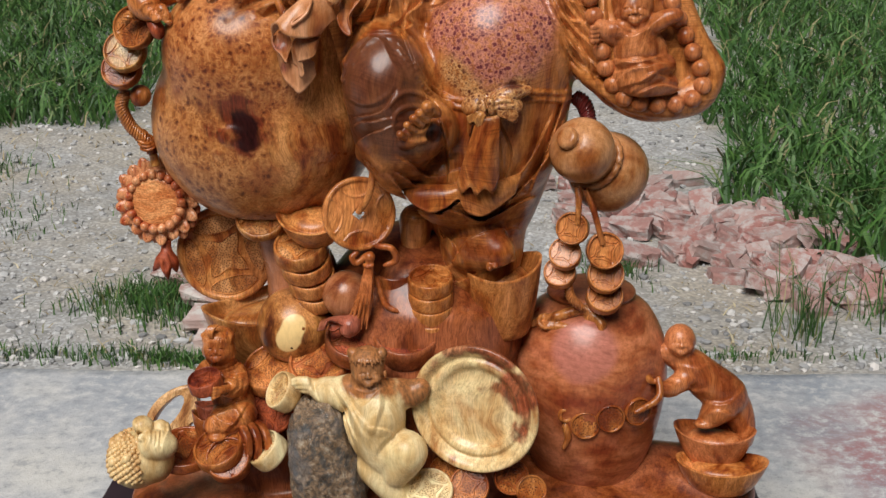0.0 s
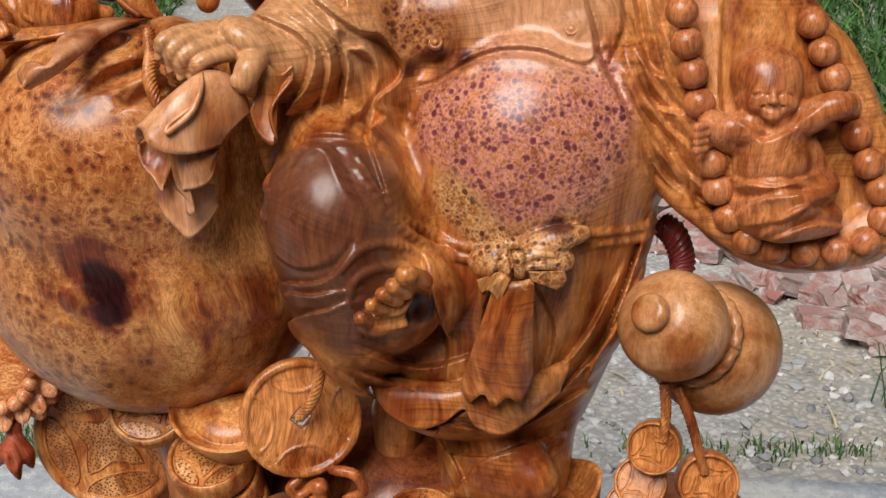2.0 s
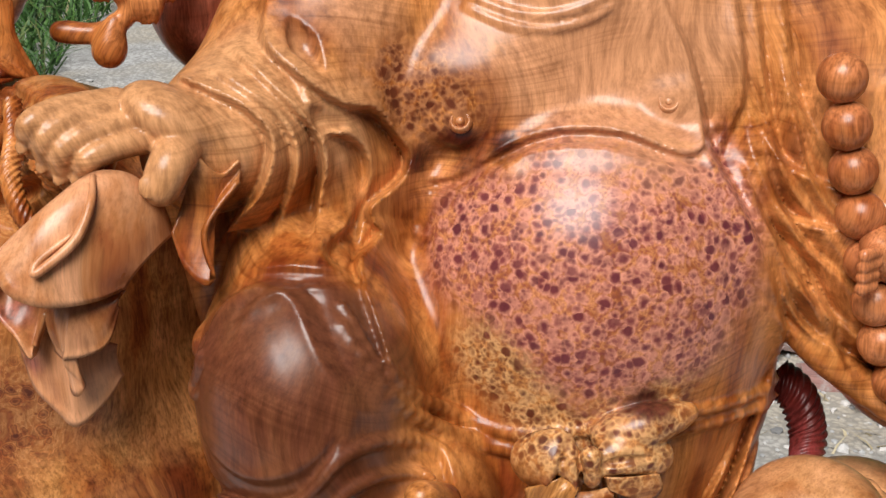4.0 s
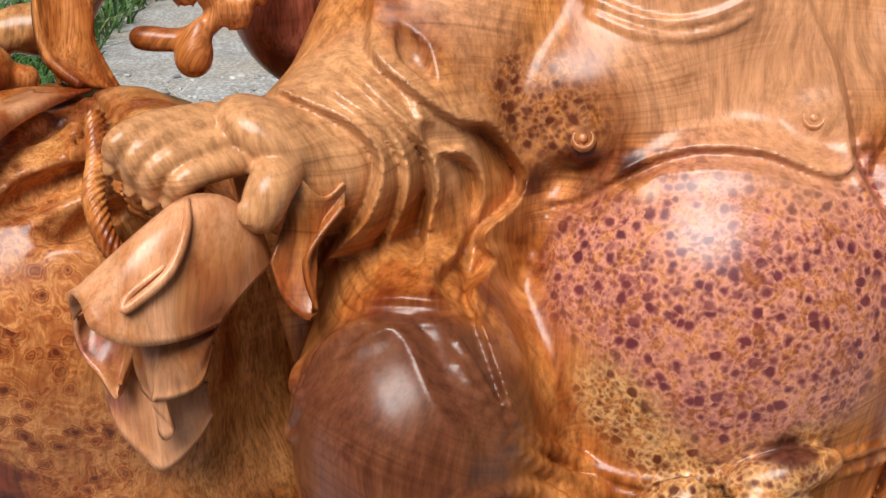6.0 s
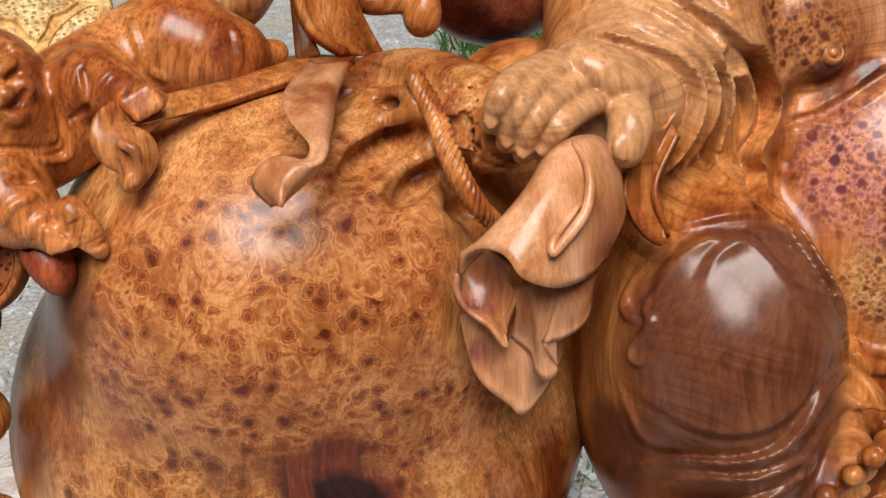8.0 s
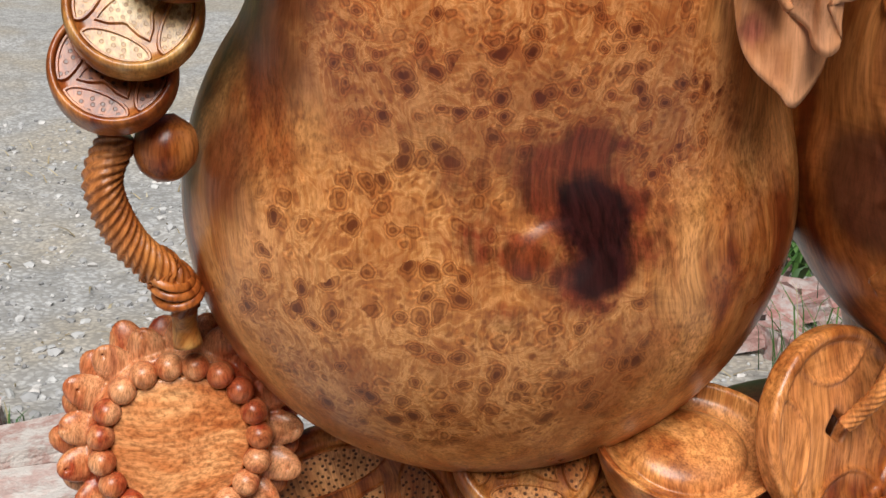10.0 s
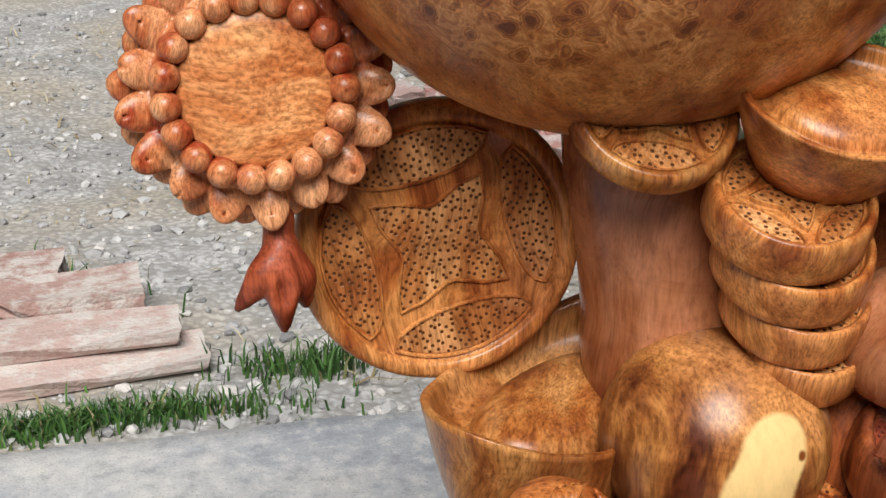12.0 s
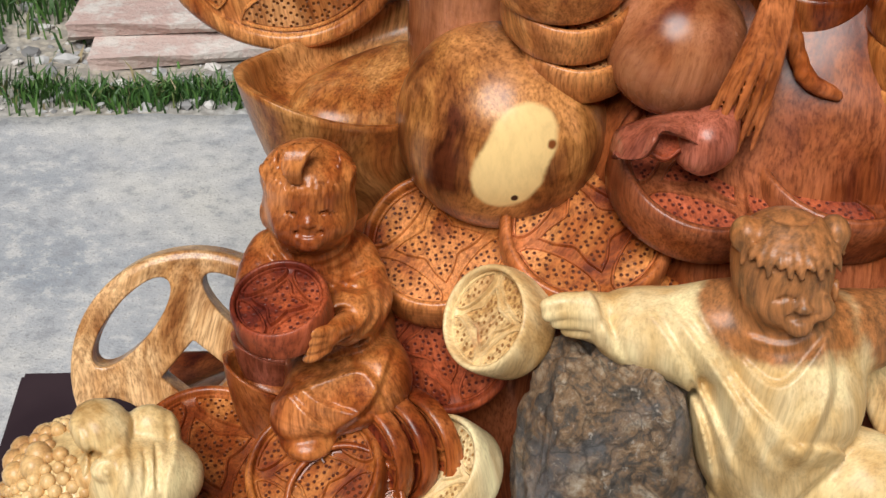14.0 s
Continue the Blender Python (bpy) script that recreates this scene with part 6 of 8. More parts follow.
medallion()
rope([(-0.462, 0.075, 1.032), (-0.473, 0.075, 1.005), (-0.462, 0.080, 0.970), (-0.441, 0.085, 0.945)], [0.010, 0.0105, 0.0105, 0.010], m_wood)
rope([(-0.445, 0.082, 0.950), (-0.446, 0.086, 0.950), (-0.437, 0.088, 0.937), (-0.431, 0.092, 0.920)], [0.010, 0.012, 0.011, 0.0085], m_wood, "cord_knot", turns=900.0)
part("cord_end", tube([(-0.431, 0.094, 0.921), (-0.431, 0.100, 0.907), (-0.430, 0.100, 0.894)], [0.0075, 0.0075, 0.009], sides=16), m_pale, carving, "pale peg above the medallion")
for n in range(3):
    q = Vector((-0.450, 0.086, 0.941)).lerp(Vector((-0.428, 0.090, 0.949)), 0.5) + Vector((0.002 * n, -0.002, -0.006 * n))
    part("cord_loop", lathe([(0.0125, -0.0032), (0.0158, 0.0), (0.0125, 0.0032), (0.0100, 0.0), (0.0125, -0.0032)], 32, 3), m_wood, carving, at=facing(tuple(q), (0.30 - 0.2 * n, -0.35, 0.85)))
part("cord_bud", lathe([(0, -0.020), (0.012, -0.014), (0.018, 0.0), (0.013, 0.014), (0, 0.020)], 32, 4), m_wood, carving, at=facing((-0.438, 0.072, 1.023), (0.3, 0, 1)))
# three coins on a cord at the sack's side
for q, r, m, d in (((-0.428, 0.035, 1.144), 0.036, m_wood, (-0.25, -0.9, 0.30)), ((-0.451, 0.050, 1.103), 0.036, m_pale, (-0.1, -0.85, 0.45)), ((-0.463, 0.062, 1.070), 0.034, m_wood, (-0.1, -0.85, 0.5))):
    coin(q, d, r, 0.020, m, m_dots if m is m_wood else m_paledots, 20)
coin((-0.376, 0.090, 1.260), (0.05, -0.55, 0.83), 0.045, 0.02, m_pale, m_paledots)
rope([(-0.438, 0.015, 1.157), (-0.427, 0.010, 1.167), (-0.415, 0.020, 1.164)], [0.007, 0.0075, 0.006], m_wood)

# ---- gourd with strings of coins ----
g = new("gourd")
g.matrix_world = facing((0.304, -0.020, 0.946), (-0.50, -0.66, 0.56))
g.parent, g.matrix_parent_inverse = carving, carving.matrix_world.inverted()
tagged(g, "polished double-bellied wooden gourd")
bpy.context.view_layer.update()
gm = g.matrix_world.copy()
part("bottle", lathe([(0, -0.148), (0.03, -0.143), (0.061, -0.110), (0.067, -0.078), (0.057, -0.045), (0.043, -0.031), (0.047, -0.014), (0.053, 0.008), (0.048, 0.034), (0.03, 0.050), (0.019, 0.054), (0.0, 0.055)], 56, 4), m_gourd, g, at=gm)
part("stopper", lathe([(0, 0.070), (0.014, 0.069), (0.0185, 0.063), (0.017, 0.055), (0.014, 0.047), (0, 0.047)], 28, 3), m_gourd, g, at=gm)
ringpts = [gm @ Vector((0.0455 * math.cos(a), 0.0455 * math.sin(a), -0.031)) for a in np.linspace(0, math.tau, 25)]
part("cord", tube([tuple(v) for v in ringpts], 0.0060, sides=16, steps=4, twist=420, lobes=4, depth=0.2), m_gourd, g)
rope([(0.290, 0.070, 1.020), (0.304, 0.060, 1.009), (0.312, 0.050, 0.984), (0.306, 0.030, 0.967)], [0.012, 0.013, 0.012, 0.010], m_crimson)
rope([(0.292, -0.030, 0.892), (0.294, -0.035, 0.866), (0.293, -0.035, 0.831)], [0.005, 0.005, 0.0045], m_wood)
rope([(0.304, -0.030, 0.888), (0.319, -0.035, 0.852), (0.334, -0.035, 0.796)], [0.005, 0.005, 0.0045], m_wood)
for q, d in (((0.285, -0.030, 0.822), (-0.2, -0.9, 0.3)), ((0.274, -0.020, 0.775), (-0.1, -0.8, 0.5)), ((0.266, -0.010, 0.738), (-0.1, -0.75, 0.6))):
    coin(q, d, 0.027, 0.022, m_wood, m_wood, 30)
for q, d in (((0.338, -0.030, 0.784), (0.05, -0.95, 0.3)), ((0.341, -0.020, 0.738), (0.05, -0.85, 0.5)), ((0.341, -0.010, 0.697), (0.05, -0.8, 0.6))):
    coin(q, d, 0.031, 0.024, m_wood, m_wood, 30)
rope([(0.280, -0.010, 0.723), (0.284, -0.010, 0.697), (0.302, 0.000, 0.672)], [0.006, 0.008, 0.007], m_wood)

# ---- prayer beads round the palm ----
me = bpy.data.meshes.new("bead")
bm = pebble_ball(0.0148, 28)
bm.to_mesh(me)
bm.free()
me.polygons.foreach_set("use_smooth", np.ones(len(me.polygons), bool))
me.materials.append(m_beads)
strand, _ = glide([(0.291, 0.000, 1.275), (0.298, -0.005, 1.229), (0.311, -0.005, 1.175), (0.325, -0.010, 1.120), (0.339, -0.010, 1.070), (0.365, -0.012, 1.035), (0.406, -0.010, 1.024), (0.448, -0.010, 1.024), (0.482, -0.005, 1.038), (0.488, 0.000, 1.069), (0.469, 0.005, 1.109), (0.451, 0.020, 1.149), (0.430, 0.025, 1.197), (0.408, 0.030, 1.245)], 1, 40)
at, last = 0.0, strand[0]
for q in strand:
    at += np.linalg.norm(q - last)
    last = q
    if at >= 0.0275:
        at = 0.0
        part("bead", me, None, carving, at=pose(*q))


# ---- lower part: children, pot, bowl, rock, toad ----
def face(c, x, y, z, r, tilt=0.0):
    """A plain smiling face on the front of a round head, turned up by tilt degrees."""
    co, si = math.cos(radians(tilt)), math.sin(radians(tilt))

    def on(dx, dy, dz):
        return (x + dx * r, y + (dy * co + dz * si) * r, z + (dz * co - dy * si) * r)
    for s in (-1, 1):
        c.ball(on(s * 0.44, -0.70, -0.28), (0.34 * r, 0.24 * r, 0.28 * r), k=0.25 * r)
        c.ball(on(s * 0.37, -0.84, 0.06), (0.22 * r, 0.12 * r, 0.11 * r), turn=(-tilt, 0, 0), k=0.06 * r)
        c.limb([on(s * 0.58, -0.84, -0.03), on(s * 0.37, -0.99, 0.07), on(s * 0.16, -0.98, -0.01)], 0.042 * r, k=0.02 * r, cut=True)
        c.ball(on(s * 0.98, -0.05, -0.05), (0.11 * r, 0.2 * r, 0.28 * r), k=0.06 * r)
        c.ball(on(s * 1.04, -0.12, -0.05), (0.05 * r, 0.1 * r, 0.18 * r), k=0.05 * r, cut=True)
        c.ball(on(s * 0.11, -1.03, -0.20), (0.09 * r, 0.09 * r, 0.07 * r), k=0.05 * r)
    c.limb([on(0, -0.95, 0.10), on(0, -1.07, -0.18)], [0.06 * r, 0.11 * r], k=0.10 * r)
    c.ball(on(0, -0.80, -0.64), (0.28 * r, 0.22 * r, 0.2 * r), k=0.18 * r)
    c.limb([on(-0.32, -0.90, -0.34), on(-0.16, -1.00, -0.46), on(0.16, -1.00, -0.46), on(0.32, -0.90, -0.34)], 0.05 * r, k=0.04 * r, cut=True)
    c.limb([on(-0.14, -0.95, -0.54), on(0.14, -0.95, -0.54)], 0.055 * r, k=0.05 * r)


def coin_child():
    """A child in a robe that holds a coin before it."""
    c = Clay((-0.37, -0.15, 0.36), (-0.20, 0.05, 0.68), 0.0014)
    hx, hy, hz = (-0.308, -0.045, 0.617)
    c.ball((hx, hy, hz), (0.0270, 0.028, 0.030))
    c.ball((hx, hy - 0.002, hz - 0.010), (0.0255, 0.026, 0.019), k=0.006)
    face(c, hx, hy - 0.001, hz - 0.006, 0.0262, 24)
    c.ball((hx, hy + 0.003, hz + 0.014), (0.0280, 0.029, 0.0200), k=0.0015)
    # combed fringe and three tufts of hair
    for n in range(-7, 8):
        a = 0.16 * n
        c.limb([(hx + 0.021 * math.sin(a), hy - 0.019 * math.cos(a), hz + 0.030), (hx + 0.028 * math.sin(a), hy + 0.002 - 0.029 * math.cos(a), hz + 0.013)], 0.0006, k=0.0006, cut=True)
    for side in (-1, 1):
        for n in range(4):
            c.limb([(hx + side * (0.017 + 0.002 * n), hy - 0.010, hz + 0.021 - 0.001 * n), (hx + side * (0.0185 + 0.0025 * n), hy - 0.008, hz + 0.030 - 0.002 * n), (hx + side * (0.017 + 0.003 * n), hy - 0.003, hz + 0.034 - 0.003 * n)], [0.0020, 0.0019, 0.0011], k=0.0003)
    for x in (-1.8, -0.9, 0.0, 0.9, 1.8):
        c.limb([(hx - 0.006 + 0.0010 * x, hy - 0.023, hz + 0.025), (hx - 0.008 + 0.0022 * x, hy - 0.025, hz + 0.034), (hx - 0.005 + 0.0034 * x, hy - 0.021, hz + 0.043), (hx + 0.001 + 0.0042 * x, hy - 0.013, hz + 0.046 - 0.001 * abs(x))], [0.0018, 0.0020, 0.0018, 0.0009], k=0.0002)
    # body and sleeves
    c.limb([(-0.308, -0.035, 0.577), (-0.298, -0.035, 0.543), (-0.289, -0.025, 0.491)], [0.023, 0.031, 0.033], k=0.010)
    c.limb([(-0.283, -0.035, 0.572), (-0.276, -0.055, 0.550), (-0.290, -0.082, 0.556)], [0.014, 0.015, 0.014], k=0.005)
    c.limb([(-0.331, -0.035, 0.575), (-0.337, -0.060, 0.567), (-0.337, -0.080, 0.561)], [0.014, 0.014, 0.011], k=0.006)
    # legs and the hem
    c.limb([(-0.293, -0.030, 0.486), (-0.275, -0.065, 0.499), (-0.307, -0.075, 0.486)], [0.030, 0.026, 0.020], k=0.006)
    c.limb([(-0.300, -0.040, 0.494), (-0.306, -0.075, 0.495), (-0.320, -0.085, 0.486)], [0.026, 0.020, 0.015], k=0.004)
    c.ball((-0.312, -0.085, 0.472), (0.018, 0.022, 0.010), k=0.003)
    c.tool = (-0.284, -0.733, 1.026)
    # open cuff with the hand coming out of it
    c.limb([(-0.289, -0.092, 0.561), (-0.300, -0.106, 0.563)], [0.0105, 0.008], k=0.0008, cut=True)
    c.limb([(-0.282, -0.080, 0.558), (-0.297, -0.104, 0.563)], [0.006, 0.0075], k=0.001)
    for n in range(4):
        c.limb([(-0.297 - 0.0005 * n, -0.108, 0.568 - 0.0040 * n), (-0.306, -0.113, 0.571 - 0.0058 * n), (-0.314 + 0.0012 * n, -0.110, 0.570 - 0.0068 * n)], [0.0034, 0.0031, 0.0024], k=0.0004)
    # collar, then the pleats of the robe
    for off, r in ((0.0, 0.0026), (0.006, 0.0022)):
        c.fold([(-0.281 + off, -0.045, 0.612), (-0.282 + off, -0.060, 0.600 - off), (-0.293, -0.065, 0.588 - off), (-0.311, -0.065, 0.583 - off)], r, depth=1.1)
        c.fold([(-0.331 - off, -0.050, 0.605), (-0.325 - off, -0.060, 0.592 - off), (-0.311, -0.065, 0.583 - off)], r, side=-1.0, depth=1.1)
    for line in ([(-0.294, -0.065, 0.577), (-0.284, -0.065, 0.573), (-0.270, -0.065, 0.582)], [(-0.294, -0.065, 0.571), (-0.282, -0.065, 0.564), (-0.267, -0.060, 0.566)], [(-0.274, -0.060, 0.560), (-0.272, -0.065, 0.548), (-0.280, -0.070, 0.538)],
                 [(-0.266, -0.050, 0.548), (-0.268, -0.055, 0.532), (-0.284, -0.060, 0.522)], [(-0.264, -0.050, 0.532), (-0.272, -0.055, 0.518), (-0.292, -0.060, 0.514)], [(-0.326, -0.080, 0.500), (-0.298, -0.080, 0.514), (-0.276, -0.080, 0.520), (-0.266, -0.080, 0.497)],
                 [(-0.312, -0.080, 0.503), (-0.300, -0.080, 0.492), (-0.282, -0.080, 0.484)], [(-0.318, -0.080, 0.494), (-0.308, -0.085, 0.484), (-0.298, -0.085, 0.476)], [(-0.261, -0.050, 0.501), (-0.272, -0.060, 0.473), (-0.293, -0.070, 0.463)],
                 [(-0.345, -0.060, 0.574), (-0.336, -0.065, 0.582), (-0.326, -0.065, 0.584)], [(-0.347, -0.060, 0.562), (-0.340, -0.070, 0.572), (-0.330, -0.070, 0.577)]):
        c.fold(line, 0.0030, depth=1.1)
    part("child", c.skin("child"), m_child, carving, "smiling carved child in a robe holding a coin")
    coin((-0.324, -0.092, 0.572), (-0.14, -0.28, 0.95), 0.0290, 0.022, m_red, m_reddots, 10)


def lying_child():
    c = Clay((-0.47, -0.06, 1.10), (-0.22, 0.16, 1.32), 0.0013)
    c.tool = (-0.395, -0.737, 1.47)
    # body, hips, leg
    c.limb([(-0.389, 0.045, 1.202), (-0.360, 0.050, 1.218), (-0.329, 0.065, 1.233), (-0.299, 0.070, 1.242)], [0.030, 0.030, 0.026, 0.030], k=0.008)
    c.limb([(-0.300, 0.060, 1.247), (-0.281, 0.050, 1.239), (-0.265, 0.055, 1.237)], [0.028, 0.021, 0.014], k=0.008)
    c.limb([(-0.269, 0.055, 1.237), (-0.245, 0.060, 1.234)], [0.010, 0.0075], k=0.002)
    # arms with cuffs
    c.limb([(-0.401, 0.025, 1.200), (-0.403, 0.010, 1.188), (-0.390, -0.002, 1.178)], [0.024, 0.022, 0.017], k=0.008)
    c.limb([(-0.391, -0.002, 1.179), (-0.383, -0.008, 1.174)], [0.0165, 0.0140], k=0.001)
    c.limb([(-0.384, -0.008, 1.174), (-0.378, -0.014, 1.169)], [0.0105, 0.0100], k=0.002)
    c.limb([(-0.350, 0.030, 1.235), (-0.340, 0.018, 1.234)], [0.020, 0.0165], k=0.006)
    c.limb([(-0.340, 0.018, 1.234), (-0.333, 0.008, 1.233)], [0.0150, 0.0130], k=0.001)
    c.limb([(-0.333, 0.006, 1.234), (-0.326, -0.002, 1.232)], [0.0095, 0.0085], k=0.002)
    for n in range(4):
        a, b = Vector((-0.380, -0.022, 1.174)), Vector((-0.368, -0.024, 1.177))
        q = a.lerp(b, n / 3)
        c.limb([tuple(q), tuple(q + Vector((0.001, -0.003, -0.009)))], [0.0036, 0.0030], k=0.0006)
        a, b = Vector((-0.331, -0.012, 1.231)), Vector((-0.319, -0.010, 1.236))
        q = a.lerp(b, n / 3)
        c.limb([tuple(q + Vector((-0.003, 0.003, 0.003))), tuple(q + Vector((0.003, -0.001, -0.004)))], [0.0036, 0.0030], k=0.0006)
    c.limb([(-0.367, -0.018, 1.182), (-0.361, -0.022, 1.171), (-0.355, -0.022, 1.160)], [0.0085, 0.0085, 0.0045], k=0.001)
    for n in range(7):
        q = Vector((-0.368, -0.030, 1.179)).lerp(Vector((-0.358, -0.030, 1.165)), n / 6)
        c.ridge([tuple(q + Vector((-0.006, 0, -0.001))), tuple(q), tuple(q + Vector((0.006, 0, 0.003)))], 0.0013, k=0.001, cut=True)
    # head in a close cap
    hx, hy, hz = (-0.402, 0.035, 1.237)
    c.ball((hx, hy, hz), (0.0315, 0.031, 0.031), k=0.002)
    c.ball((hx + 0.006, hy - 0.012, hz - 0.013), (0.026, 0.021, 0.022), k=0.006)
    for line in ([(-0.426, 0.000, 1.240), (-0.411, 0.000, 1.251), (-0.388, 0.010, 1.264)], [(-0.425, 0.000, 1.237), (-0.410, 0.000, 1.248), (-0.386, 0.010, 1.261)], [(-0.420, 0.020, 1.265), (-0.414, 0.010, 1.260), (-0.408, 0.000, 1.256)], [(-0.418, 0.020, 1.267), (-0.412, 0.010, 1.263), (-0.406, 0.000, 1.258)], [(-0.431, 0.020, 1.254), (-0.430, 0.010, 1.247), (-0.425, 0.000, 1.243)]):
        c.ridge(line, 0.0017, k=0.001, cut=True)
    c.ridge([(-0.423, 0.000, 1.235), (-0.408, 0.000, 1.247), (-0.385, 0.010, 1.259)], 0.0016, k=0.0015)
    # face: brow, nose, closed eyes, smile
    for line, r in (([(-0.405, 0.000, 1.248), (-0.401, 0.000, 1.251), (-0.396, 0.000, 1.245), (-0.392, 0.000, 1.241)], 0.0018), ([(-0.394, 0.000, 1.253), (-0.390, 0.000, 1.256), (-0.386, 0.000, 1.258)], 0.0016)):
        c.ridge(line, r * 1.3, k=0.002, lift=0.001)
    for q, r in (((-0.391, 0.000, 1.242), (0.0042, 0.004, 0.0036)), ((-0.399, 0.000, 1.235), (0.008, 0.005, 0.007)), ((-0.383, 0.000, 1.244), (0.007, 0.005, 0.007)), ((-0.389, 0.000, 1.229), (0.007, 0.004, 0.004))):
        c.ball(c.land(q), r, k=0.004)
    for line, r in (([(-0.404, 0.000, 1.241), (-0.400, 0.000, 1.244), (-0.397, 0.000, 1.241)], 0.0012), ([(-0.390, 0.000, 1.250), (-0.386, 0.000, 1.253), (-0.383, 0.000, 1.252)], 0.0012), ([(-0.393, 0.000, 1.234), (-0.388, 0.000, 1.235), (-0.384, 0.000, 1.239), (-0.382, 0.000, 1.242)], 0.0013),
                    ([(-0.407, 0.000, 1.238), (-0.404, 0.000, 1.230), (-0.397, 0.000, 1.226)], 0.0009)):
        c.ridge(line, r * 1.5, k=0.0008, cut=True)
    c.ball((-0.372, 0.030, 1.238), (0.005, 0.006, 0.009), turn=(0, 30, 0), k=0.002)
    c.ball((-0.408, 0.015, 1.213), (0.011, 0.008, 0.006), turn=(0, 25, 0), k=0.002)
    # sailor collar and sleeve edges
    for line in ([(-0.407, 0.000, 1.211), (-0.387, 0.010, 1.205), (-0.368, 0.010, 1.204), (-0.364, 0.010, 1.219), (-0.365, 0.020, 1.234)], [(-0.401, 0.000, 1.214), (-0.387, 0.010, 1.209), (-0.370, 0.010, 1.208), (-0.367, 0.010, 1.219), (-0.368, 0.020, 1.231)]):
        c.ridge(line, 0.0017, k=0.001, cut=True)
    c.ridge([(-0.409, 0.000, 1.209), (-0.387, 0.010, 1.203), (-0.365, 0.010, 1.201), (-0.362, 0.010, 1.218), (-0.363, 0.020, 1.236)], 0.0018, k=0.0015)
    for line in ([(-0.401, -0.010, 1.177), (-0.396, -0.020, 1.189), (-0.385, -0.020, 1.193)], [(-0.390, -0.010, 1.168), (-0.387, -0.020, 1.179), (-0.377, -0.020, 1.184)], [(-0.348, 0.020, 1.217), (-0.347, 0.010, 1.236), (-0.338, 0.010, 1.245)], [(-0.338, 0.010, 1.222), (-0.335, 0.005, 1.233), (-0.327, 0.005, 1.240)],
                 [(-0.327, 0.030, 1.271), (-0.324, 0.020, 1.259), (-0.320, 0.020, 1.244), (-0.312, 0.020, 1.237)], [(-0.270, 0.040, 1.254), (-0.269, 0.030, 1.246), (-0.271, 0.030, 1.235)]):
        c.ridge(line, 0.0022, k=0.0015)
    for line in ([(-0.352, 0.020, 1.246), (-0.351, 0.010, 1.241), (-0.352, 0.010, 1.233)], [(-0.395, -0.010, 1.199), (-0.389, -0.010, 1.199), (-0.384, -0.010, 1.197)], [(-0.341, 0.030, 1.251), (-0.333, 0.020, 1.247), (-0.325, 0.020, 1.239)], [(-0.362, 0.020, 1.219), (-0.354, 0.010, 1.226), (-0.351, 0.010, 1.229)]):
        c.ridge(line, [0.0006, 0.002, 0.0006], k=0.002, cut=True)
    part("child", c.skin("child"), m_child, carving, "carved child in a cap lying on the sack")
    c = Clay((-0.43, -0.07, 1.08), (-0.33, 0.03, 1.16), 0.002)
    c.limb([(-0.387, 0.000, 1.156), (-0.380, -0.005, 1.146), (-0.378, -0.005, 1.137)], [0.010, 0.011, 0.006], k=0.003)
    part("fruit", c.skin("fruit"), m_red, carving)


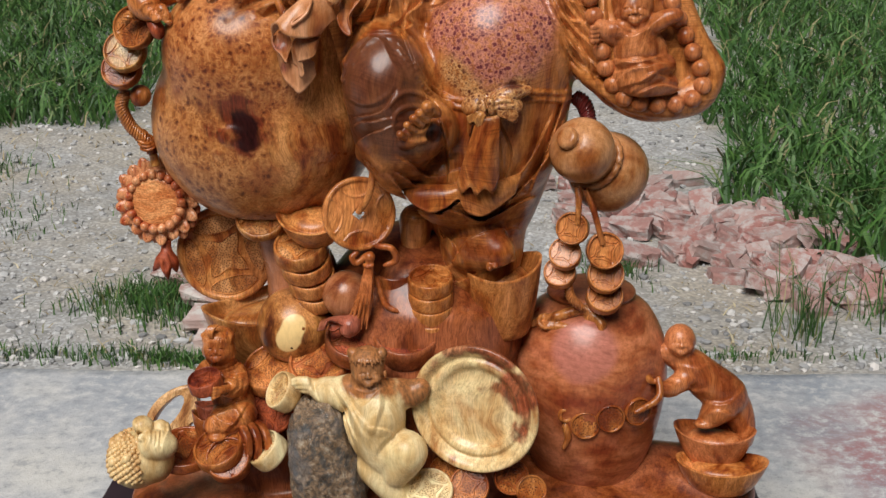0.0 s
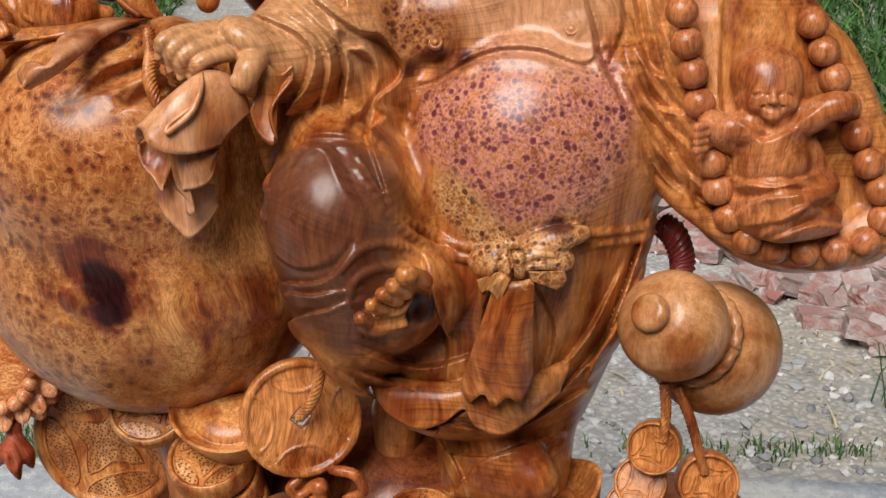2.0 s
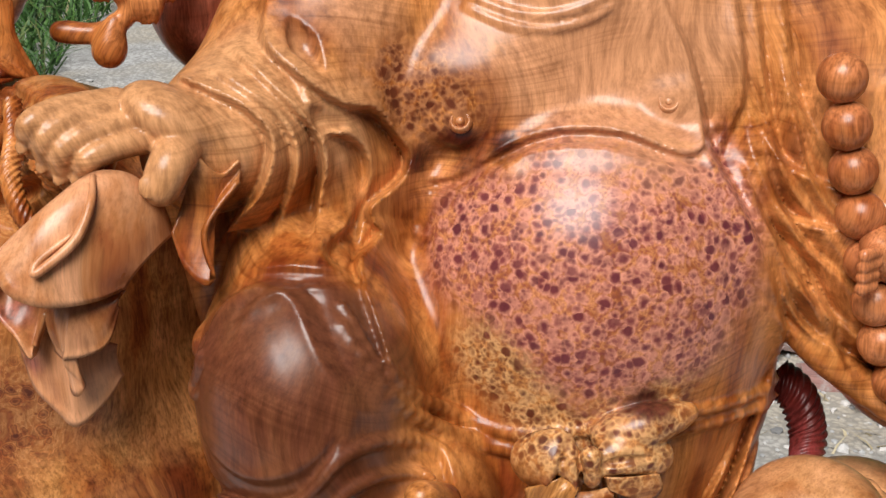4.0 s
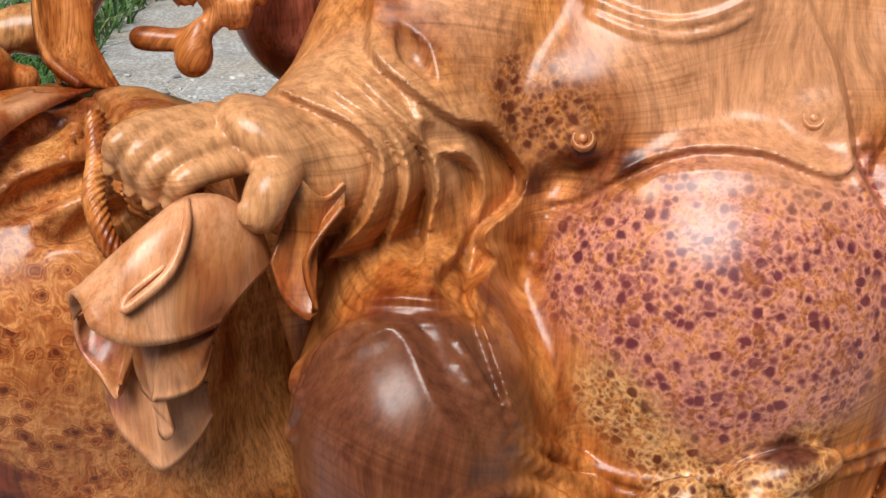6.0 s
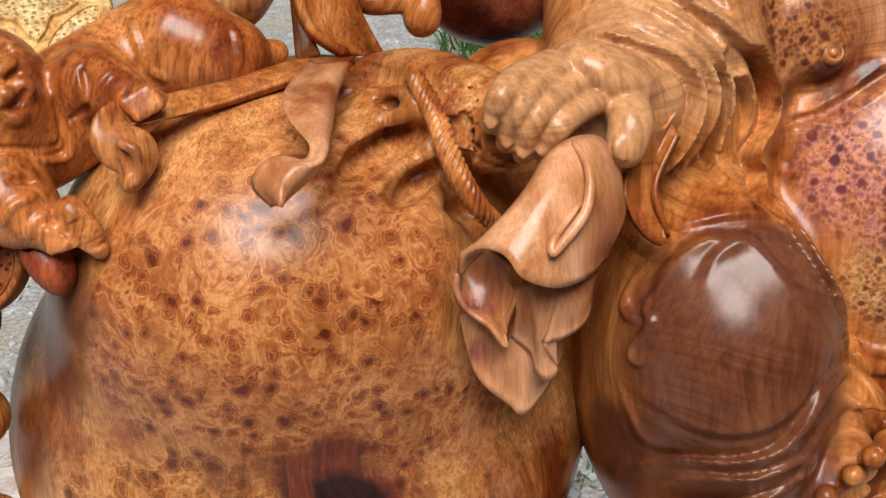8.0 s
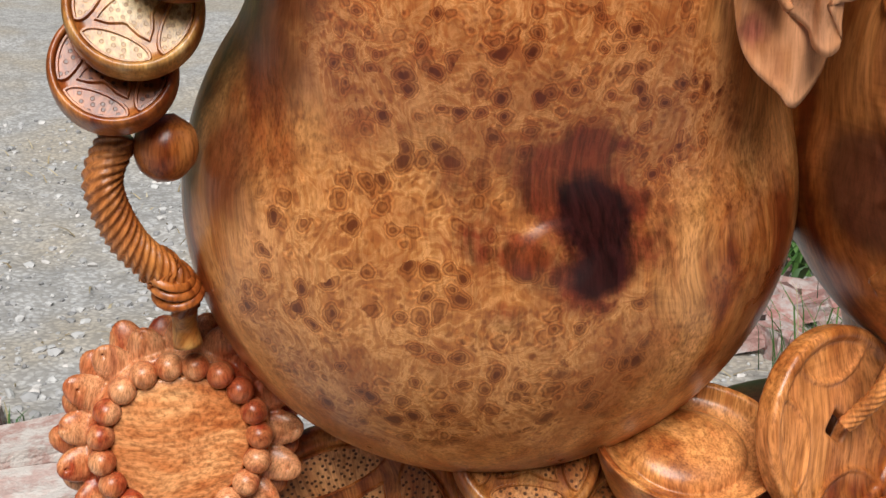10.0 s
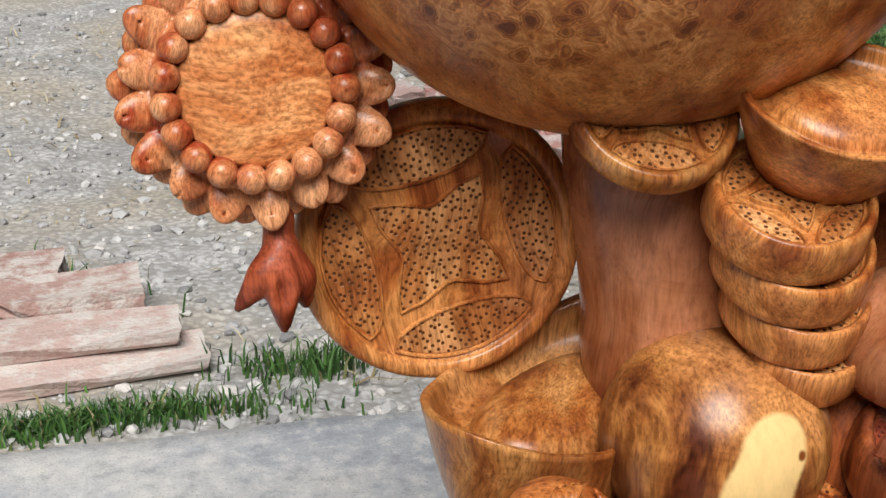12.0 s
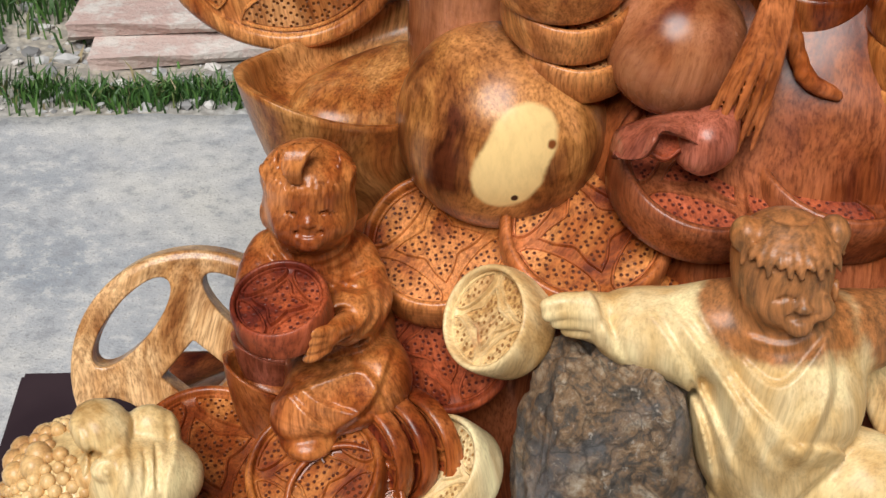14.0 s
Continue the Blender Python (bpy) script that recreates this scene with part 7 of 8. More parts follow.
def palm_child():
    c = Clay((0.27, -0.08, 1.0), (0.47, 0.09, 1.22), 0.0016)
    hx, hy, hz = (0.376, 0.000, 1.174)
    c.ball((hx, hy, hz), (0.030, 0.030, 0.033))
    face(c, hx, hy - 0.001, hz - 0.002, 0.029, 12)
    c.ball((hx - 0.002, hy + 0.006, hz + 0.012), (0.033, 0.031, 0.028), k=0.002)
    c.limb([(0.379, 0.005, 1.147), (0.381, 0.005, 1.116), (0.386, 0.000, 1.079)], [0.026, 0.036, 0.036], k=0.008)
    c.limb([(0.362, 0.000, 1.133), (0.342, -0.010, 1.133), (0.323, -0.020, 1.148)], [0.017, 0.013, 0.011], k=0.005)
    c.limb([(0.401, 0.000, 1.130), (0.417, 0.000, 1.104), (0.403, -0.020, 1.085)], [0.016, 0.014, 0.010], k=0.005)
    c.limb([(0.362, 0.000, 1.067), (0.389, -0.025, 1.062), (0.434, -0.010, 1.056)], [0.024, 0.022, 0.016], k=0.006)
    c.limb([(0.428, 0.000, 1.085), (0.399, -0.030, 1.073), (0.372, -0.020, 1.054)], [0.018, 0.018, 0.012], k=0.005)
    c.ball((0.382, -0.012, 1.108), (0.030, 0.030, 0.034), k=0.012)
    c.limb([(0.358, -0.015, 1.144), (0.338, -0.015, 1.143), (0.323, -0.015, 1.15)], [0.015, 0.012, 0.010], k=0.004)
    c.limb([(0.408, -0.012, 1.151), (0.429, -0.012, 1.162), (0.443, -0.012, 1.165)], [0.015, 0.012, 0.010], k=0.004)
    c.tool = (0.178, -1.2102, 1.5059)
    for line, side in (([(0.359, -0.03, 1.144), (0.369, -0.03, 1.136), (0.388, -0.03, 1.144), (0.4, -0.03, 1.154)], 1), ([(0.354, -0.03, 1.099), (0.382, -0.03, 1.093), (0.411, -0.03, 1.104)], 1), ([(0.362, -0.03, 1.082), (0.397, -0.03, 1.085), (0.427, -0.03, 1.094)], 1), ([(0.372, -0.03, 1.055), (0.399, -0.03, 1.061), (0.418, -0.03, 1.077), (0.438, -0.03, 1.085)], -1), ([(0.4, -0.03, 1.05), (0.42, -0.03, 1.058), (0.445, -0.03, 1.056)], 1)):
        c.fold(line, 0.0045, side=side)
    c.tool = (0.133, -1.43, 1.516)
    for line in ([(0.361, -0.020, 1.148), (0.383, -0.030, 1.144), (0.399, -0.020, 1.153)], [(0.353, -0.020, 1.092), (0.380, -0.030, 1.101), (0.412, -0.020, 1.094)], [(0.356, -0.020, 1.067), (0.386, -0.030, 1.091), (0.418, -0.020, 1.082)], [(0.378, -0.020, 1.047), (0.405, -0.030, 1.076), (0.437, -0.020, 1.066)]):
        c.fold(line, 0.003)
    for n in range(4):
        c.limb([(hx - 0.058, -0.03, hz - 0.045 + 0.007 * n), (hx - 0.066, -0.036, hz - 0.045 + 0.007 * n)], 0.004, k=0.001)
    part("child", c.skin("child"), m_beads, carving, "small seated carved child on the open palm")


def pale_child():
    c = Clay((-0.18, -0.22, 0.30), (0.06, -0.02, 0.68), 0.0016)
    hx, hy, hz = (-0.048, -0.125, 0.612)
    c.ball((hx, hy, hz), (0.027, 0.028, 0.034))
    face(c, hx + 0.004, hy - 0.003, hz - 0.006, 0.0260, 20)
    c.ball((hx, hy + 0.004, hz + 0.010), (0.0285, 0.029, 0.028), k=0.003)
    for n in range(17):
        a = radians(-95 + 11.5 * n)
        low = 0.004 * math.sin(n * 2.3)
        c.limb([(hx + 0.014 * math.sin(a), hy - 0.010 * math.cos(a), hz + 0.036), (hx + 0.025 * math.sin(a), hy - 0.024 * math.cos(a), hz + 0.026), (hx + 0.029 * math.sin(a + 0.05), hy - 0.0295 * math.cos(a), hz + 0.019 + low)], [0.0026, 0.0030, 0.0014], k=0.0008)
    for s in (-1, 1):
        c.ball((hx + s * 0.024, hy, hz + 0.028), (0.009, 0.010, 0.010), k=0.002)
        for n in range(3):
            c.limb([(hx + s * (0.020 + 0.004 * n), hy - 0.010, hz + 0.034), (hx + s * (0.022 + 0.005 * n), hy - 0.011, hz + 0.020)], 0.0012, k=0.001, cut=True)
    c.limb([(-0.036, -0.120, 0.565), (-0.036, -0.125, 0.532), (-0.038, -0.120, 0.502), (-0.016, -0.125, 0.453)], [0.030, 0.044, 0.042, 0.036], k=0.012)
    c.limb([(-0.063, -0.115, 0.572), (-0.097, -0.110, 0.563), (-0.128, -0.100, 0.563)], [0.026, 0.023, 0.019], k=0.010)
    c.limb([(-0.137, -0.1, 0.567), (-0.145, -0.1, 0.569), (-0.152, -0.1, 0.569)], [0.013, 0.0135, 0.011], k=0.003)
    for line in ([(-0.151, -0.108, 0.583), (-0.164, -0.108, 0.585), (-0.174, -0.108, 0.583)], [(-0.15, -0.11, 0.579), (-0.163, -0.11, 0.581), (-0.173, -0.11, 0.578)], [(-0.149, -0.11, 0.574), (-0.16, -0.11, 0.574), (-0.168, -0.11, 0.573)], [(-0.146, -0.108, 0.567), (-0.154, -0.108, 0.566), (-0.161, -0.108, 0.566)]):
        c.limb(line, [0.0060, 0.0056, 0.0042], k=0.0008)
    c.limb([(-0.142, -0.112, 0.57), (-0.14, -0.112, 0.562), (-0.135, -0.112, 0.559)], [0.0060, 0.0055, 0.0045], k=0.001)
    c.limb([(-0.009, -0.115, 0.565), (0.022, -0.105, 0.561), (0.038, -0.110, 0.574)], [0.024, 0.018, 0.012], k=0.010)
    c.limb([(-0.015, -0.130, 0.466), (0.017, -0.150, 0.476), (-0.005, -0.145, 0.432)], [0.034, 0.030, 0.022], k=0.008)
    c.limb([(-0.045, -0.120, 0.439), (-0.016, -0.130, 0.408), (0.012, -0.135, 0.374)], [0.030, 0.026, 0.020], k=0.008)
    c.limb([(-0.005, -0.145, 0.422), (0.019, -0.150, 0.450)], [0.012, 0.010], k=0.003)
    c.tool = (-0.284, -0.733, 1.026)
    for line in ([(-0.111, -0.120, 0.579), (-0.089, -0.140, 0.550), (-0.069, -0.150, 0.508)], [(-0.101, -0.120, 0.583), (-0.072, -0.140, 0.549), (-0.050, -0.150, 0.511)], [(-0.065, -0.140, 0.565), (-0.046, -0.150, 0.553), (-0.025, -0.140, 0.576)],
                 [(-0.020, -0.150, 0.510), (-0.004, -0.160, 0.514), (-0.022, -0.160, 0.485)], [(-0.013, -0.130, 0.564), (-0.006, -0.130, 0.531), (-0.016, -0.140, 0.506)], [(-0.145, -0.110, 0.584), (-0.138, -0.110, 0.568), (-0.132, -0.110, 0.556)],
                 [(-0.087, -0.130, 0.578), (-0.061, -0.140, 0.541), (-0.034, -0.150, 0.515)], [(-0.096, -0.130, 0.550), (-0.078, -0.130, 0.508), (-0.065, -0.130, 0.463)]):
        c.fold(line, 0.0036)
    c.ridge([(-0.064, -0.140, 0.581), (-0.048, -0.150, 0.582), (-0.027, -0.140, 0.584)], 0.0018, k=0.002)
    part("child", c.skin("child"), m_boy, carving, "pale-robed carved child leaning over a rock")


def pushing_child():
    c = Clay((0.40, -0.06, 0.34), (0.66, 0.16, 0.66), 0.0024)
    hx, hy, hz = (0.478, 0.055, 0.591)
    c.ball((hx, hy, hz), (0.027, 0.028, 0.030))
    face(c, hx, hy - 0.001, hz, 0.026, 12)
    c.limb([(0.492, 0.060, 0.550), (0.528, 0.065, 0.513), (0.569, 0.075, 0.479)], [0.026, 0.032, 0.034], k=0.010)
    c.limb([(0.501, 0.050, 0.533), (0.465, 0.030, 0.514), (0.444, 0.010, 0.518)], [0.018, 0.015, 0.010], k=0.006)
    c.limb([(0.477, 0.060, 0.550), (0.451, 0.050, 0.570), (0.436, 0.050, 0.575)], [0.016, 0.012, 0.009], k=0.005)
    c.limb([(0.566, 0.070, 0.475), (0.548, 0.050, 0.463), (0.530, 0.050, 0.441)], [0.032, 0.024, 0.014], k=0.008)
    c.limb([(0.578, 0.085, 0.463), (0.597, 0.085, 0.424), (0.605, 0.080, 0.388)], [0.030, 0.022, 0.014], k=0.008)
    c.ball((0.524, 0.040, 0.440), (0.018, 0.014, 0.009), k=0.004)
    c.ball((0.597, 0.070, 0.387), (0.018, 0.016, 0.009), k=0.004)
    c.tool = (0.185, -2.157, 1.4965)
    for line in ([(0.472, 0.020, 0.561), (0.507, 0.030, 0.552), (0.528, 0.040, 0.558)], [(0.478, 0.020, 0.535), (0.498, 0.020, 0.514), (0.514, 0.030, 0.509)], [(0.525, 0.030, 0.488), (0.561, 0.040, 0.478), (0.586, 0.050, 0.501)], [(0.526, 0.030, 0.466), (0.552, 0.040, 0.467), (0.579, 0.050, 0.452)]):
        c.fold(line, 0.003)
    part("child", c.skin("child"), m_beads, carving, "carved child leaning against the round pot")


coin_child()
lying_child()
palm_child()
pale_child()
pushing_child()

# ---- the round pot with its row of coins ----
part("pot", lathe([(0, 0.30), (0.070, 0.30), (0.090, 0.325), (0.116, 0.39), (0.133, 0.47), (0.137, 0.53), (0.130, 0.585), (0.105, 0.635), (0.078, 0.656), (0.072, 0.662), (0.078, 0.668), (0.070, 0.676), (0.04, 0.68), (0, 0.68)], 72, 4), m_pot, carving, "round-bellied reddish wooden pot", at=pose(0.325, 0.095, 0))
for q, d in (((0.312, -0.035, 0.472), (0.0, -1, 0.0)), ((0.354, -0.035, 0.485), (0.15, -1, 0.02)), ((0.401, -0.020, 0.491), (0.45, -0.9, 0.05))):
    coin(q, d, 0.0255, 0.012, m_wood, m_dots, 45)
c = Clay((0.16, -0.10, 0.36), (0.46, 0.16, 0.76), 0.0024)
c.ring((0.278, -0.030, 0.487), 0.010, 0.004, turn=(85, 0, 0), k=0.003)
c.limb([(0.278, -0.030, 0.466), (0.283, -0.030, 0.445), (0.274, -0.030, 0.423)], [0.006, 0.006, 0.003], k=0.003)
c.limb([(0.397, -0.035, 0.496), (0.436, -0.020, 0.516), (0.437, 0.000, 0.544)], [0.005, 0.006, 0.005], k=0.003)
c.limb([(0.378, -0.020, 0.531), (0.403, 0.000, 0.549), (0.427, 0.000, 0.538)], [0.006, 0.010, 0.006], k=0.003)
for line in ([(0.210, 0.050, 0.621), (0.263, 0.020, 0.649), (0.315, 0.020, 0.662), (0.355, 0.030, 0.645)], [(0.239, 0.020, 0.633), (0.287, 0.010, 0.634), (0.325, 0.015, 0.651)], [(0.315, 0.020, 0.665), (0.338, 0.000, 0.642), (0.329, 0.000, 0.626)]):
    c.limb(line, [0.006, 0.009, 0.008, 0.005], k=0.004)
c.ring((0.244, 0.020, 0.639), 0.012, 0.004, turn=(40, 20, 0), k=0.003)
c.ball((0.325, 0.015, 0.651), (0.016, 0.014, 0.012), k=0.004)
part("cord", c.skin("cord"), m_wood, carving, "knotted cords over the pot")

# ---- the pale dish in the middle ----
part("dish", lathe([(0, -0.030), (0.05, -0.030), (0.085, -0.012), (0.106, 0.012), (0.110, 0.019), (0.106, 0.023), (0.098, 0.020), (0.090, 0.012), (0.086, 0.010), (0.080, 0.014), (0.072, 0.012), (0.060, 0.004), (0.03, 0.006), (0.0, 0.003)], 64, 3), m_dish, carving, "pale dish with dark red rings", at=facing((0.131, -0.112, 0.542), (-0.30, -0.95, 0.06)))

# ---- the round ball with a pale patch, the tall ingot ----
part("ball", pebble_ball(0.067, 64), m_ball, carving, "dark glossy wooden ball with a pale patch", at=pose(-0.188, 0.030, 0.627))
ingot((-0.262, 0.098, 0.535), 0.098, 0.066, 0.098, m_gold, (4, -6, 36), 0.40)
part("globe", pebble_ball(0.042, 48), m_globe, carving, "smooth brown wooden globe", at=pose(*(-0.092, -0.005, 0.696)))


# ---- the foot of the carving ----
def pedestal():
    c = Clay((-0.52, -0.26, 0.245), (0.68, 0.32, 0.86), 0.0036)
    c.ball((0.05, 0.06, 0.285), (0.56, 0.25, 0.06), k=0.02)
    c.box((0.05, 0.05, 0.262), (0.50, 0.22, 0.014), edge=0.01, k=0.03)
    c.limb([(0.0, 0.12, 0.30), (0.0, 0.12, 0.50), (0.03, 0.12, 0.62)], [0.20, 0.185, 0.165], k=0.04)
    c.drum((0.06, 0.10, 0.625), 0.15, 0.05, edge=0.015, k=0.02)
    c.limb([(0.42, 0.10, 0.28), (0.54, 0.08, 0.29)], [0.09, 0.08], k=0.04)
    c.limb([(-0.20, 0.08, 0.30), (-0.25, 0.05, 0.40), (-0.24, 0.06, 0.52)], [0.10, 0.07, 0.05], k=0.03)
    c.limb([(-0.019, 0.120, 0.737), (-0.030, 0.120, 0.695), (-0.042, 0.120, 0.609)], [0.03, 0.04, 0.06], k=0.02)
    # ledges and rough gouges
    rnd = random.Random(4)
    for n in range(26):
        x = rnd.uniform(-0.34, 0.55)
        c.ball((x, rnd.uniform(-0.16, -0.10) + 0.03 * abs(x), rnd.uniform(0.27, 0.33)), (rnd.uniform(0.02, 0.05), 0.03, rnd.uniform(0.012, 0.028)), turn=(0, rnd.uniform(-25, 25), 0), k=0.008)
    for R, z in ((0.166, 0.606), (0.176, 0.574), (0.184, 0.542), (0.190, 0.510)):
        c.drum((0.02, 0.12, z), R, 0.012, edge=0.006, k=0.004)
        c.ring((0.02, 0.12, z - 0.016), R + 0.004, 0.0055, k=0.003, cut=True)
    part("pedestal", c.skin("pedestal"), m_shaded_foot, carving, "tiered carved wooden foot of the carving")


pedestal()
c = Clay((-0.29, 0.0, 0.55), (-0.09, 0.19, 0.86), 0.0022)
c.limb([(-0.214, 0.100, 0.800), (-0.191, 0.100, 0.720), (-0.182, 0.100, 0.696), (-0.177, 0.090, 0.620)], [0.047, 0.047, 0.051, 0.062], k=0.02)
part("stem", c.skin("stem"), m_globe, carving, "smooth tapering stem under the sack")
# thick coins laid like steps
for q, d, r, th, m, dots in (((-0.139, -0.030, 0.581), (-0.10, -0.52, 0.85), 0.054, 0.030, m_robe, m_dots), ((-0.073, -0.030, 0.624), (0.05, -0.45, 0.9), 0.056, 0.034, m_shaded_foot, m_reddots), ((0.010, -0.030, 0.625), (0, -0.4, 0.92), 0.058, 0.040, m_shaded_foot, m_reddots),
                             ((-0.227, -0.005, 0.556), (-0.15, -0.5, 0.85), 0.050, 0.030, m_wood, m_dots), ((-0.101, -0.050, 0.556), (0, -0.55, 0.84), 0.056, 0.022, m_shaded_foot, m_dots), ((-0.226, -0.030, 0.503), (-0.30, -0.9, 0.30), 0.050, 0.020, m_red, m_reddots),
                             ((0.053, -0.060, 0.445), (0, -0.9, 0.4), 0.05, 0.02, m_red, m_reddots), ((-0.379, -0.050, 0.425), (0, -0.3, 0.95), 0.052, 0.02, m_robe, m_dots), ((-0.307, -0.100, 0.453), (-0.2, -0.45, 0.87), 0.044, 0.022, m_wood, m_dots),
                             ((-0.196, -0.072, 0.546), (-0.70, -0.44, 0.56), 0.0335, 0.030, m_cup, m_cupdots), ((-0.226, -0.092, 0.446), (-0.60, -0.32, 0.74), 0.034, 0.030, m_sap, m_paledots),
                             ((-0.276, -0.085, 0.457), (-0.75, -0.65, 0.1), 0.038, 0.012, m_robe, m_reddots), ((-0.261, -0.080, 0.457), (-0.75, -0.65, 0.1), 0.038, 0.012, m_robe, m_reddots), ((-0.245, -0.075, 0.454), (-0.75, -0.65, 0.1), 0.038, 0.012, m_robe, m_reddots),
                             ((-0.235, 0.060, 0.357), (-0.8, -0.5, 0.3), 0.03, 0.02, m_sap, m_paledots), ((-0.239, 0.080, 0.515), (-0.9, -0.4, 0.2), 0.032, 0.02, m_pale, m_paledots),
                             ((0.186, -0.120, 0.416), (0.1, -0.9, 0.35), 0.030, 0.014, m_robe, m_dots), ((0.116, -0.130, 0.404), (0, -0.85, 0.5), 0.034, 0.016, m_wood, m_dots), ((0.050, -0.140, 0.399), (0, -0.6, 0.8), 0.04, 0.016, m_sap, m_paledots), ((0.219, -0.130, 0.397), (0.2, -0.9, 0.4), 0.026, 0.012, m_wood, m_dots),
                             ((-0.290, -0.110, 0.437), (0, -0.7, 0.7), 0.038, 0.03, m_robe, m_dots), ((0.086, -0.100, 0.409), (0, -0.5, 0.86), 0.04, 0.02, m_wood, m_dots)):
    coin(q, d, r, th, m, dots, 20)
# rolls and ingots on the upper step
for n in range(4):
    q = Vector((0.051, -0.025, 0.726)).lerp(Vector((0.051, -0.020, 0.652)), n / 3)
    coin(tuple(q), (0, -0.25, 0.97), 0.038, 0.026, m_wood, m_wood, 30 * n)
for n in range(3):
    q = Vector((-0.011, 0.020, 0.721)).lerp(Vector((-0.007, 0.020, 0.643)), n / 2)
    coin(tuple(q), (0, -0.2, 0.97), 0.042, 0.034, m_robe, m_robe, 30 * n)
ingot((0.175, 0.03, 0.612), 0.070, 0.056, 0.118, m_wood, (4, -4, 10), 0.20)
ingot((0.545, 0.050, 0.363), 0.072, 0.046, 0.052, m_beads, (0, 0, -14), 0.3)
ingot((0.556, 0.020, 0.320), 0.080, 0.05, 0.05, m_wood, (0, 0, -6), 0.25)
ingot((-0.332, -0.026, 0.428), 0.042, 0.030, 0.046, m_robe, (0, 6, 20), 0.4)
ingot((-0.328, -0.018, 0.456), 0.038, 0.026, 0.036, m_plum, (0, 4, 25), 0.4)


def tassel_and_lily():
    c = Clay((-0.12, -0.12, 0.62), (0.03, 0.03, 0.84), 0.0014)
    for n in range(13):
        u = n / 12 - 0.5
        lean = 0.010 * math.sin(n * 2.2)
        c.limb([(-0.046 + 0.004 * u, -0.045, 0.782), (-0.052 + 0.016 * u, -0.054 + 0.3 * lean, 0.735), (-0.062 + 0.028 * u, -0.058 + 0.4 * lean, 0.690), (-0.070 + 0.036 * u, -0.058 + 0.3 * lean, 0.664 + lean)], [0.0030, 0.0030, 0.0027, 0.0014], k=0.0006)
    c.ball((-0.047, -0.046, 0.778), (0.009, 0.009, 0.009), k=0.003)
    c.ring((-0.049, -0.048, 0.765), 0.0075, 0.0022, turn=(15, 0, 0), k=0.001)
    c.limb([(-0.034, -0.040, 0.794), (-0.011, -0.045, 0.792), (-0.004, -0.040, 0.770), (-0.023, -0.040, 0.761)], [0.005, 0.005, 0.005, 0.0035], k=0.003)
    c.limb([(-0.067, -0.045, 0.786), (-0.076, -0.050, 0.778), (-0.068, -0.050, 0.768), (-0.054, -0.045, 0.780)], 0.0042, k=0.003)
    c.limb([(-0.038, -0.030, 0.734), (-0.025, -0.040, 0.694), (-0.005, -0.045, 0.682)], [0.004, 0.005, 0.0035], k=0.003)
    part("tassel", c.skin("tassel"), m_robe, carving, "carved silk tassel with looped cord")
    part("lily", drape([(-0.134, -0.05, 0.651), (-0.132, -0.055, 0.666), (-0.119, -0.058, 0.674), (-0.103, -0.058, 0.678), (-0.086, -0.055, 0.678)], [(-0.136, -0.066, 0.657), (-0.13, -0.078, 0.66), (-0.122, -0.084, 0.665), (-0.118, -0.086, 0.676), (-0.113, -0.08, 0.679), (-0.103, -0.078, 0.675), (-0.087, -0.07, 0.663)], 0.0020, 0.006), m_plum, carving, "curled plum-red lily leaf")
    part("lily_lip", drape([(-0.115, -0.07, 0.671), (-0.109, -0.068, 0.673), (-0.101, -0.066, 0.67)], [(-0.117, -0.074, 0.661), (-0.108, -0.076, 0.658), (-0.099, -0.072, 0.662)], 0.0016, -0.004, cols=24), m_red, carving)
    part("bud", lathe([(0, -0.020), (0.010, -0.017), (0.017, -0.006), (0.018, 0.004), (0.012, 0.016), (0.004, 0.026), (0, 0.030)], 32, 4), m_plum, carving, at=facing((-0.082, -0.06, 0.661), (0.45, 0.2, 0.6)))


tassel_and_lily()

# the openwork coin that stands behind the toad
c = Clay((-0.105, -0.105, -0.02), (0.105, 0.105, 0.02), 0.0017)
c.drum((0, 0, 0), 0.097, 0.013, edge=0.003)
for n in range(4):
    a = 45 + 90 * n
    c.ball((0.064 * math.cos(radians(a)), 0.064 * math.sin(radians(a)), 0), (0.0160, 0.044, 0.09), turn=(0, 0, a), k=0.002, cut=True)
c.box((0, 0, 0), (0.0195, 0.0195, 0.03), turn=(0, 0, 45), edge=0.001, cut=True, k=0.002)
c.ring((0, 0, 0.011), 0.090, 0.003, k=0.003)
part("wheel_coin", c.skin("wheel_coin"), m_tan, carving, "openwork coin with a square hole, pale rim", at=facing((-0.402, 0.112, 0.371), (-0.05, -0.93, 0.37), 6))


